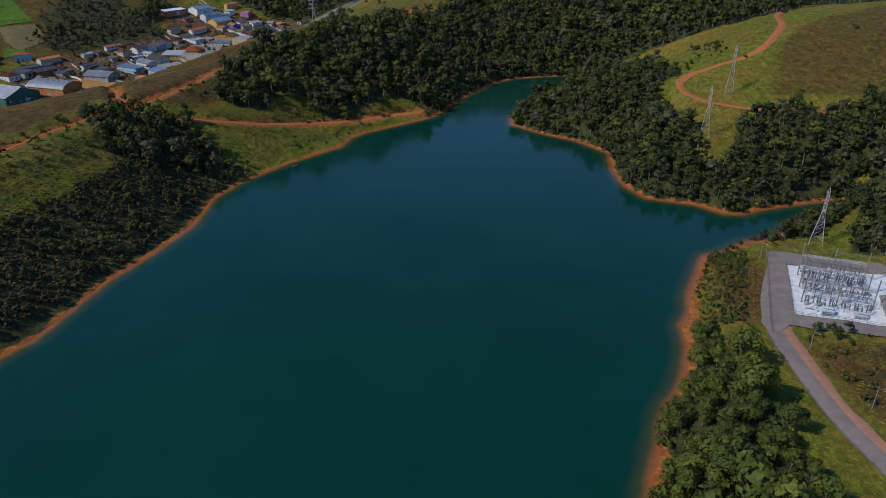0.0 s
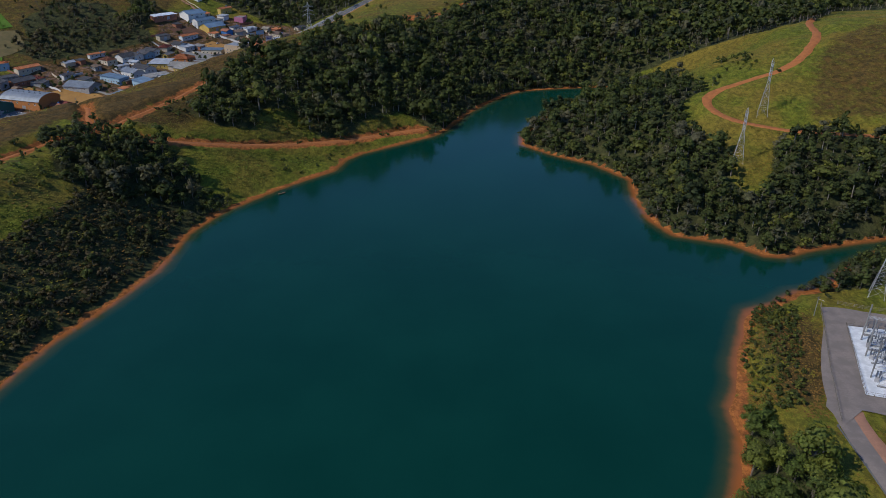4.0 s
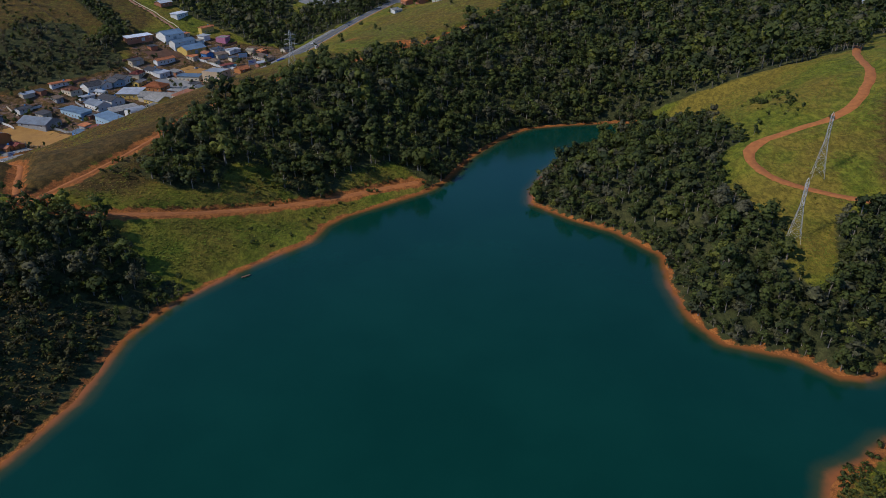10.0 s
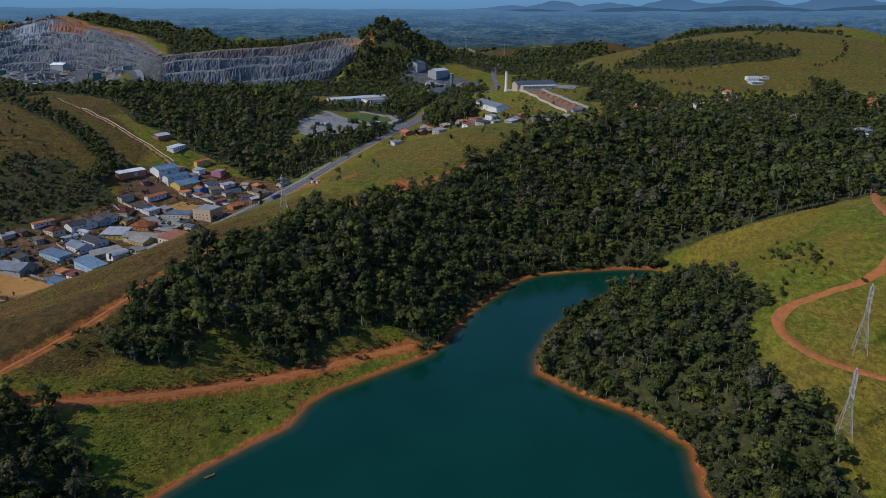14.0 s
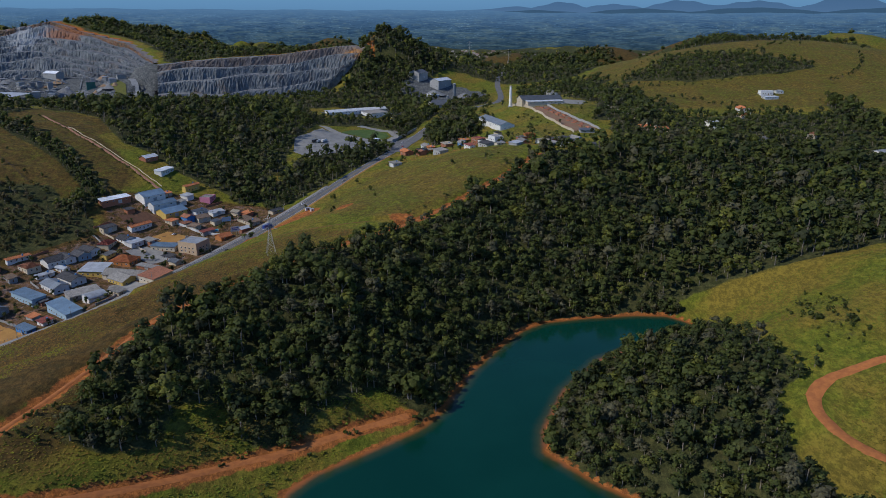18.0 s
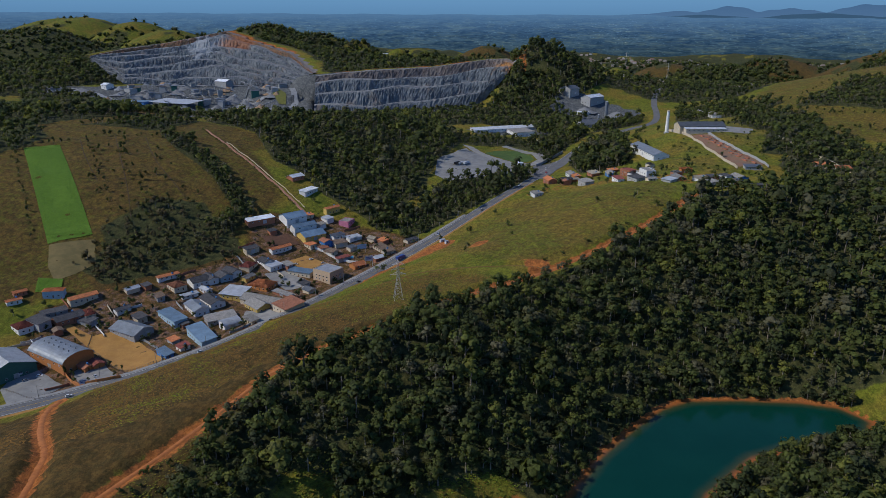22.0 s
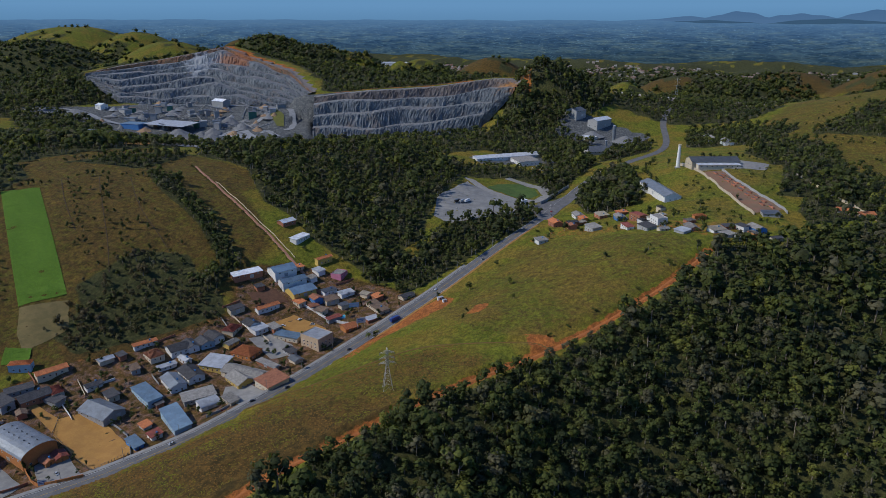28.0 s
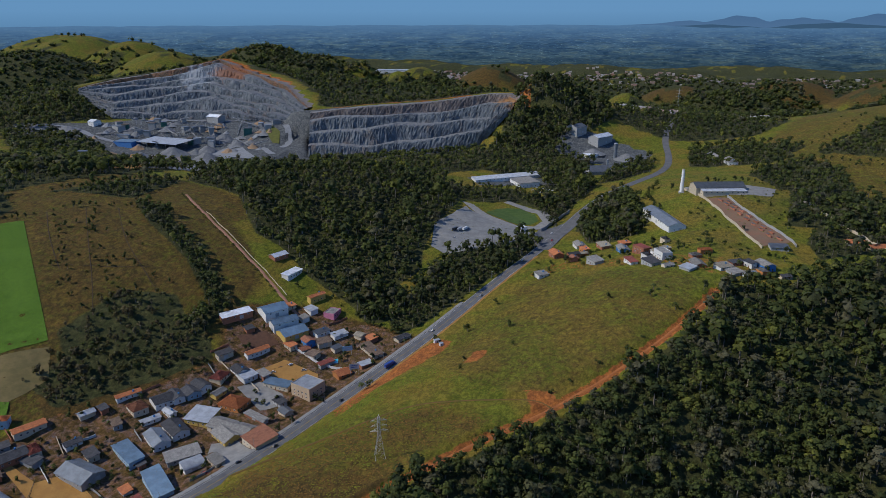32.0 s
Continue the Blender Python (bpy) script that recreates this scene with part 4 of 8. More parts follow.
def forest(name, x, y, tall, kind, label, spread=0.4, leaf=None):
    """Many trees in one mesh: nobody could count them."""
    n = len(x)
    z = grid_z(x, y)
    h = tall * np.exp(rng.normal(0, spread, n)).clip(0.5, 1.55) * (1 + 0.2 * wave(x, y, 17, 6.0))
    if kind in ("near", "mid", "close"):
        h *= np.where(rng.uniform(0, 1, n) < 0.2, rng.uniform(1.25, 1.6, n), rng.uniform(0.72, 1.02, n))
    wide = h ** 0.75 * tall ** 0.25 * rng.uniform(0.95, 1.4, n)
    turn, tone = rng.uniform(0, 6.283, n), np.clip(rng.beta(0.75, 1.15, n) + 0.26 * wave(x, y, 22, 8.0) + {"scrub": 0.25, "close": 0.3}.get(kind, 0.0), 0, 1)
    pick = rng.integers(0, len(TEMPLATES[kind]), n)
    verts, faces, mats, tints, ways, base = [], [], [], [], [], 0
    for k, (v, f, bark, way) in enumerate(TEMPLATES[kind]):
        who = np.nonzero(pick == k)[0]
        if not len(who):
            continue
        c, s = np.cos(turn[who])[:, None], np.sin(turn[who])[:, None]
        w = wide[who][:, None]
        vx, vy = v[None, :, 0] * w, v[None, :, 1] * w
        p = np.stack([x[who][:, None] + c * vx - s * vy, y[who][:, None] + s * vx + c * vy, z[who][:, None] + v[None, :, 2] * h[who][:, None]], -1)
        verts.append(p.reshape(-1, 3))
        faces.append((f[None] + base + (np.arange(len(who)) * len(v))[:, None, None]).reshape(-1, 3))
        mats.append(np.tile(bark, len(who)))
        ways.append(np.stack([c * way[None, :, 0] - s * way[None, :, 1], s * way[None, :, 0] + c * way[None, :, 1], np.broadcast_to(way[None, :, 2], vx.shape)], -1).reshape(-1, 3))
        tints.append(np.repeat(tone[who], len(v)))
        base += len(v) * len(who)
    me = mesh_of(name, np.concatenate(verts), np.concatenate(faces), [leaf or LEAVES, BARK])
    me.polygons.foreach_set("material_index", np.concatenate(mats).astype(np.int32))
    soften(me, np.concatenate(ways))
    layer = me.attributes.new("tint", "FLOAT", "POINT")
    layer.data.foreach_set("value", np.concatenate(tints).astype(np.float32))
    return tagged(new(name, me), label, "forest", kind="stuff")


LABELS = {"close": "fresh green broadleaf trees beside the beach", "near": "dense dark green broadleaf woodland on a slope", "mid": "dark green woodland above the village", "far": "dark green woodland on far slopes", "scrub": "rough grey-green scrub and bushes on a slope"}
for key, (ring, spacing, tall, kind) in WOODS.items():
    x, y = scatter(ring, spacing)
    if key in ("works_scrub", "mill_trees", "wall_trees"):
        clear = ((segment_distance(x, y, [(43, 1270), (84, 1146)])[0] > 22) & (segment_distance(x, y, [(90, 1290), (180, 1310)])[0] > 26) & ~inside(x, y, [(98, 1262), (145, 1262), (190, 1110), (144, 1085)])
                 & (segment_distance(x, y, [(215, 1255), (248, 1166), (275, 1095)])[0] > 7))
        x, y = x[clear], y[clear]
    if kind == "far":
        bare = np.zeros(x.shape, bool)
        for cx, cy, h, r, cover in FAR_HILLS:
            bare |= (cover != "wood") & (np.hypot(x - cx, y - cy) * (1 + 0.25 * wave(x, y, 40, 2.0)) < 0.85 * r)
        x, y = x[~bare], y[~bare]
    if len(x):
        forest("scrub" if kind == "scrub" else "forest", x, y, tall, kind, LABELS[kind], 0.4 if kind == "scrub" else 0.3, TWIGS if key in ("dark_slope", "village_top", "slope_scrub", "west_scrub_low") else FRESH if kind == "close" else None)
# Trees that lean out over the water's edge beside the woods.
for key in ("ridge", "valley", "point", "beach_wood", "west_bank", "arm"):
    ring, spacing, tall, kind = WOODS[key]
    r = np.array(ring, float)
    (x0, y0), (x1, y1) = r.min(0) - 12, r.max(0) + 12
    x, y = rng.uniform(x0, x1, 14000), rng.uniform(y0, y1, 14000)
    off = shore(x, y)
    keep = (off > 1.2) & (off < 9) & ~inside(x, y, r)
    x, y = x[keep], y[keep]
    keep = (segment_distance(x, y, np.vstack([r, r[:1]]))[0] < 11) & (segment_distance(x, y, ROAD_LINES[2][0])[0] > 7) & (segment_distance(x, y, ROAD_LINES[1][0])[0] > 6)
    x, y = x[keep], y[keep]
    take = []
    for k in range(len(x)):
        if all((x[k] - x[m]) ** 2 + (y[k] - y[m]) ** 2 > 3.6 ** 2 for m in take):
            take.append(k)
    if take:
        forest("shore_trees", x[take], y[take], tall * 0.72, "close" if kind == "close" else "near", "ragged green trees crowding the water's edge", leaf=FRESH if kind == "close" else None)

# ---- far distance ----


# Emission only: the haze of distance is painted in as blue, paler with height.
def backdrop_material(name="painted_haze", rows=((0.0, (0.036, 0.070, 0.098)), (0.35, (0.050, 0.105, 0.175)), (0.58, (0.064, 0.138, 0.248)), (0.75, (0.080, 0.175, 0.318)), (0.8, (0.082, 0.18, 0.325)), (1.0, (0.085, 0.19, 0.34))), strong=0.8):
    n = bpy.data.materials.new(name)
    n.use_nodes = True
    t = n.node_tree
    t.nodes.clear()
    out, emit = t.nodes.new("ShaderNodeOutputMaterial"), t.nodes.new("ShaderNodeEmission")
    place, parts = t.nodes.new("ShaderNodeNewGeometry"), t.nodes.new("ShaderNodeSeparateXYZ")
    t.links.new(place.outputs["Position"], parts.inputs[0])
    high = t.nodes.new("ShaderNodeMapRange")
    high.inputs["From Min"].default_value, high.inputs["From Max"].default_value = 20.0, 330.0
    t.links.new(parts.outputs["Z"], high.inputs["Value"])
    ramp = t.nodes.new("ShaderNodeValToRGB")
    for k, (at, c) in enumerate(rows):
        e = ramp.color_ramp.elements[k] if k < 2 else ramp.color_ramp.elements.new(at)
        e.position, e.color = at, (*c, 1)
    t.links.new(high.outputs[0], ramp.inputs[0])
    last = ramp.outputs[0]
    # Field and town marks fade with height, in place of thickening haze.
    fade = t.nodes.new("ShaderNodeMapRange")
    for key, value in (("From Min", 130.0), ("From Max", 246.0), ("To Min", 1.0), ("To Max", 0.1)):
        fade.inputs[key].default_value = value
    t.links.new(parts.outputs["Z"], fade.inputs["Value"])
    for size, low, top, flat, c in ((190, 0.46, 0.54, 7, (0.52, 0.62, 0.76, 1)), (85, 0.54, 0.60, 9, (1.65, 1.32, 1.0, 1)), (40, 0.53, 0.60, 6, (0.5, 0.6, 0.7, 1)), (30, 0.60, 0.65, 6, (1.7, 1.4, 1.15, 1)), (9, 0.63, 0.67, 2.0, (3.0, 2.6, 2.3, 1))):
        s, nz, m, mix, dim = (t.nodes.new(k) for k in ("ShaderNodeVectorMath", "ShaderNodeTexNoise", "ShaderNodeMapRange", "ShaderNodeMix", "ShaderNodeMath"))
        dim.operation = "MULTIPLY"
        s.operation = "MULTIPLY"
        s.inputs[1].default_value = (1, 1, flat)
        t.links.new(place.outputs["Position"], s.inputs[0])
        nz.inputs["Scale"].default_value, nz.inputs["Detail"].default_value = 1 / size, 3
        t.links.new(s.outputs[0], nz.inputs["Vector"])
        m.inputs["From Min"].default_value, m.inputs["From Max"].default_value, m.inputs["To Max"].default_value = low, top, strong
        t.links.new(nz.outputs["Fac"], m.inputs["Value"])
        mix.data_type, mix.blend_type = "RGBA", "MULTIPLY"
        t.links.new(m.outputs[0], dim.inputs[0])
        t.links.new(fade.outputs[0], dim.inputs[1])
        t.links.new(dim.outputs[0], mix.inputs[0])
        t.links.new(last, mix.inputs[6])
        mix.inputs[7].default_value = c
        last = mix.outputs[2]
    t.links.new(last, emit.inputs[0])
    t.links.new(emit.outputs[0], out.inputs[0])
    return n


# Plain, mountains and ridge glow in painted haze colours; no lamp lights them.
PAINTED_HAZE = backdrop_material()
HAZED_HILLS = backdrop_material("hazed_hills", ((0.0, (0.05, 0.11, 0.2)), (0.7, (0.075, 0.155, 0.29)), (1.0, (0.060, 0.135, 0.265))), 0.22)
HAZED_RIDGE = backdrop_material("hazed_ridge", ((0.0, (0.03, 0.06, 0.1)), (0.7, (0.040, 0.092, 0.165)), (1.0, (0.045, 0.10, 0.185))), 0.45)


def sky_material():
    n = bpy.data.materials.new("low_sky")
    n.use_nodes = True
    t = n.node_tree
    t.nodes.clear()
    out, emit = t.nodes.new("ShaderNodeOutputMaterial"), t.nodes.new("ShaderNodeEmission")
    place, parts, high, ramp = (t.nodes.new(k) for k in ("ShaderNodeNewGeometry", "ShaderNodeSeparateXYZ", "ShaderNodeMapRange", "ShaderNodeValToRGB"))
    t.links.new(place.outputs["Position"], parts.inputs[0])
    high.inputs["From Min"].default_value, high.inputs["From Max"].default_value = 220.0, 900.0
    t.links.new(parts.outputs["Z"], high.inputs["Value"])
    for k, (at, c) in enumerate(((0.0, (0.098, 0.225, 0.40)), (0.18, (0.128, 0.285, 0.50)), (1.0, (0.115, 0.285, 0.57)))):
        e = ramp.color_ramp.elements[k] if k < 2 else ramp.color_ramp.elements.new(at)
        e.position, e.color = at, (*c, 1)
    t.links.new(high.outputs[0], ramp.inputs[0])
    t.links.new(ramp.outputs[0], emit.inputs[0])
    t.links.new(emit.outputs[0], out.inputs[0])
    return n


def far_range(name, radius, crest, label, mat=PAINTED_HAZE):
    """A curved band round the view, its upper edge the skyline."""
    a = np.radians(np.arange(-75, 75.1, 0.25))
    x, y = radius * np.sin(a), 300 + radius * np.cos(a)
    z = crest(np.degrees(a))
    rows = [np.c_[x, y, -40 + (z + 40) * k / 8] for k in range(9)]
    tagged(new(name, mesh_of(name, np.stack(rows, 1).reshape(-1, 3), sheet_faces(len(a), 9), [mat], True)), label, "distance", kind="structure")


def peaks(d, *tops):
    z = np.zeros(d.shape)
    for at, high, wide in tops:
        z = np.maximum(z, high * np.exp(-((d - at) / wide) ** 2))
    return z


far_range("backdrop_plain", 4780, lambda d: 256 - 16 * step(1, 8, d) + 2.5 * np.sin(d * 0.9) + 1.2 * np.sin(d * 3.1), "distant plain with towns and fields, painted in glowing haze blue")
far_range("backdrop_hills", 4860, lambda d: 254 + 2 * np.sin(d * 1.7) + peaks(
    d, (4.5, 26, 2.5), (8, 54, 2.2), (12, 40, 3), (17, 64, 2.6), (22, 58, 3), (28, 80, 2.6), (34, 72, 3.5), (40, 66, 5)) + step(3, 8, d) * 3 * np.sin(d * 4.3), "mountain range on the horizon, painted in glowing haze blue", HAZED_HILLS)
far_range("backdrop_ridge", 4820, lambda d: 214 + peaks(d, (6, 44, 5), (14, 54, 5), (22, 58, 6), (31, 56, 6), (40, 50, 8)) + 1.5 * np.sin(d * 2.3), "wooded ridge below the mountains, painted in dark glowing haze blue", HAZED_RIDGE)
far_range("backdrop_sky", 4910, lambda d: 900 + 0 * d, "clear blue sky paling towards the horizon", sky_material())

# ---- building kit ----
def part(name, bm, material, parent, label=""):
    """Links a bmesh as one mesh object under a thing or a part."""
    me = bpy.data.meshes.new(name)
    bm.to_mesh(me)
    bm.free()
    for m in material if isinstance(material, (list, tuple)) else [material]:
        me.materials.append(m)
    ob = new(name, me)
    ob.parent = parent
    return tagged(ob, label)


def piece(name, me, parent, m=None, label=""):
    """A part on a mesh that others share."""
    ob = new(name, me)
    ob.parent = parent
    if m is not None:
        ob.matrix_basis = m
    return tagged(ob, label)


def thing(name, x, y, z, yaw, label, category, group="", kind=""):
    ob = new(name)
    ob.matrix_basis = pose(x, y, z, 0, 0, yaw)
    return tagged(ob, label, category, group, kind)


def add_box(bm, x0, y0, z0, x1, y1, z1):
    v = [bm.verts.new(p) for p in ((x0, y0, z0), (x1, y0, z0), (x1, y1, z0), (x0, y1, z0), (x0, y0, z1), (x1, y0, z1), (x1, y1, z1), (x0, y1, z1))]
    for f in ((3, 2, 1, 0), (4, 5, 6, 7), (0, 1, 5, 4), (1, 2, 6, 5), (2, 3, 7, 6), (3, 0, 4, 7)):
        bm.faces.new([v[k] for k in f])
    return v


def box(x0, y0, z0, x1, y1, z1, bevel=0.0):
    bm = bmesh.new()
    add_box(bm, x0, y0, z0, x1, y1, z1)
    if bevel:
        bmesh.ops.bevel(bm, geom=bm.edges[:], offset=bevel, segments=1, affect="EDGES")
    return bm


def prism(outline, depth, axis="y", start=0.0):
    """An outline of (a, z) pushed along x or y."""
    bm = bmesh.new()
    put = (lambda a, z, d: (a, d, z)) if axis == "y" else (lambda a, z, d: (d, a, z))
    low = [bm.verts.new(put(a, z, start)) for a, z in outline]
    top = [bm.verts.new(put(a, z, start + depth)) for a, z in outline]
    bm.faces.new(low)
    bm.faces.new(top[::-1])
    for k in range(len(outline)):
        bm.faces.new([low[k - 1], low[k], top[k], top[k - 1]])
    bmesh.ops.recalc_face_normals(bm, faces=bm.faces[:])
    return bm


def add_beam(bm, a, b, r, n=4, r2=None):
    a, b = Vector(a), Vector(b)
    w = (b - a).normalized()
    u = w.orthogonal().normalized()
    o = w.cross(u)
    rings = []
    for p, q in ((a, r), (b, r if r2 is None else r2)):
        rings.append([bm.verts.new(p + q * (math.cos(2 * math.pi * (k + 0.5) / n) * u + math.sin(2 * math.pi * (k + 0.5) / n) * o)) for k in range(n)])
    for k in range(n):
        bm.faces.new([rings[0][k - 1], rings[0][k], rings[1][k], rings[1][k - 1]])
    bm.faces.new(rings[0])
    bm.faces.new(rings[1][::-1])


def beams(rows, r, n=4):
    bm = bmesh.new()
    for row in rows:
        add_beam(bm, row[0], row[1], row[2] if len(row) > 2 else r, n)
    return bm


def drum(r, z0, z1, n=14, r2=None):
    bm = bmesh.new()
    add_beam(bm, (0, 0, z0), (0, 0, z1), r, n, r2)
    return bm


def metal_sheet(name, c, rough=0.5):
    n = Nodes(name, rough, 0.25, 0.4)
    base = n.mix(n.ramp(n.noise(5, 4), 0.35, 0.65), c, tuple(v * 0.75 for v in c))
    base = n.mix(n.ramp(n.noise(1.6, 5, 0.7, squash=(1, 1, 0.3)), 0.55, 0.75, 0.0, 0.55), base, (0.20, 0.13, 0.09))
    base = n.mix(1.0, base, n.mix(n.random(), (0.8, 0.8, 0.8), (1.2, 1.2, 1.2)), "MULTIPLY")
    wave_node = n.node("ShaderNodeTexWave")
    wave_node.inputs["Scale"].default_value = 2.2
    n.link(n.node("ShaderNodeTexCoord").outputs["Object"], wave_node.inputs["Vector"])
    n.bump(wave_node.outputs["Fac"], 0.35, 0.05)
    return n.colour(base)


def tile_roof(name, a, b):
    n = Nodes(name, 0.9)
    c = n.mix(n.ramp(n.noise(2.5, 5, 0.7), 0.35, 0.65), a, b)
    c = n.mix(n.ramp(n.noise(0.5, 3), 0.45, 0.7, 0.0, 0.6), c, tuple(v * 0.5 for v in b))
    c = n.mix(1.0, c, n.mix(n.random(), (0.75, 0.75, 0.75), (1.2, 1.2, 1.2)), "MULTIPLY")
    wave_node = n.node("ShaderNodeTexWave", bands_direction="Y")
    wave_node.inputs["Scale"].default_value = 1.6
    n.link(n.node("ShaderNodeTexCoord").outputs["Object"], wave_node.inputs["Vector"])
    n.bump(wave_node.outputs["Fac"], 0.6, 0.08)
    return n.colour(c)


ROOFS = {
    "tin_grey": metal_sheet("grey_tin", (0.21, 0.235, 0.26)), "tin_pale": metal_sheet("pale_tin", (0.43, 0.45, 0.47)), "tin_white": metal_sheet("white_tin", (0.78, 0.80, 0.82)),
    "tin_blue": metal_sheet("blue_tin", (0.165, 0.25, 0.33)), "tin_dark": metal_sheet("dark_tin", (0.11, 0.12, 0.13)),
    "fibre": tile_roof("fibre_cement", (0.30, 0.285, 0.26), (0.20, 0.19, 0.175)), "fibre_dark": tile_roof("dark_fibre_cement", (0.085, 0.085, 0.09), (0.055, 0.055, 0.06)),
    "fibre_brown": tile_roof("brown_fibre_cement", (0.21, 0.15, 0.10), (0.13, 0.09, 0.07)), "fibre_sand": tile_roof("sandy_fibre_cement", (0.42, 0.37, 0.28), (0.30, 0.26, 0.20)),
    "tile": tile_roof("clay_tile", (0.56, 0.20, 0.075), (0.42, 0.14, 0.06)), "tile_brown": tile_roof("brown_clay_tile", (0.36, 0.15, 0.085), (0.24, 0.10, 0.06)),
    "tile_dark": tile_roof("dark_red_tile", (0.27, 0.075, 0.055), (0.17, 0.05, 0.04)),
}
WALLS = {k: surface(k + "_plaster", c, tuple(v * 0.86 for v in c), 1.8, 0.9, vary=0.12, relief_size=0.2, depth=0.02) for k, c in {
    "white": (0.72, 0.71, 0.68), "cream": (0.58, 0.49, 0.36), "yellow": (0.62, 0.43, 0.12), "orange": (0.52, 0.21, 0.07), "brick": (0.36, 0.15, 0.085), "blue": (0.34, 0.48, 0.58),
    "bluepaint": (0.07, 0.22, 0.52), "green": (0.05, 0.15, 0.12), "grey": (0.36, 0.36, 0.35), "pink": (0.60, 0.22, 0.32), "beige": (0.60, 0.44, 0.29)}.items()}
SAY_ROOF = {"tin_grey": "grey sheet-metal", "tin_pale": "pale sheet-metal", "tin_white": "white sheet-metal", "tin_blue": "blue-grey sheet-metal", "tin_dark": "dark sheet-metal", "fibre": "weathered grey fibre-cement",
            "fibre_dark": "blackened fibre-cement", "fibre_brown": "brown corrugated", "fibre_sand": "sand-coloured", "tile": "orange clay-tile", "tile_brown": "brown clay-tile", "tile_dark": "dark red tile"}
SAY_WALL = {"bluepaint": "bright blue", "blue": "pale blue", "brick": "bare red brick"}
pane_node = Nodes("window_glass", 0.08, 0.0, 0.8)
GLASS = pane_node.colour((0.02, 0.026, 0.032))
FRAME = surface("painted_frame", (0.62, 0.62, 0.60), (0.5, 0.5, 0.5), 0.5)
WOOD_DOOR = surface("door_paint", (0.20, 0.11, 0.06), (0.13, 0.07, 0.04), 0.5)
TANK_BLUE = surface("tank_plastic", (0.06, 0.20, 0.42), (0.05, 0.17, 0.36), 0.6, 0.5)


def shared(name, bm, *mats):
    me = bpy.data.meshes.new(name)
    bm.to_mesh(me)
    bm.free()
    for m in mats:
        me.materials.append(m)
    return me


def ring_box(w, h, t, d):
    bm = bmesh.new()
    for x0, z0, x1, z1 in ((-w / 2, 0, -w / 2 + t, h), (w / 2 - t, 0, w / 2, h), (-w / 2 + t, 0, w / 2 - t, t), (-w / 2 + t, h - t, w / 2 - t, h)):
        add_box(bm, x0, -d, z0, x1, 0.02, z1)
    return bm


WINDOW_FRAME = shared("window_frame", ring_box(1.6, 1.3, 0.12, 0.10), FRAME)
WINDOW_PANE = shared("pane", box(-0.68, -0.03, 0.12, 0.68, 0.015, 1.18), GLASS)
DOOR = shared("door", box(-0.5, -0.06, 0, 0.5, 0.02, 2.1, 0.02), WOOD_DOOR)
SHUTTER = shared("roller_shutter", box(-1.9, -0.06, 0, 1.9, 0.02, 3.4, 0.03), ROOFS["tin_pale"])
TANK = shared("water_tank", drum(0.8, 0.0, 1.25, 12, 0.62), TANK_BLUE)


def roof_outline(kind, w, h):
    """The roof's cross-section over a half-width, as (across, height) from eave to eave, and its rise."""
    o = w / 2 + 0.8
    if kind == "arch":
        return [(-o * math.cos(a), h + 0.26 * w * math.sin(a) - 0.02 * w) for a in np.linspace(0.16, math.pi - 0.16, 13)]
    if kind in ("shed", "flat", "parapet", "canopy"):
        rise = {"shed": 0.11, "flat": 0.03, "parapet": 0.02, "canopy": 0.06}[kind] * w
        return [(-o, h), (o, h + rise)]
    rise = 0.19 * w
    e = rise * 0.8 / (w / 2)
    return [(-o, h - e), (0, h + rise), (o, h - e)]


FOOT = []


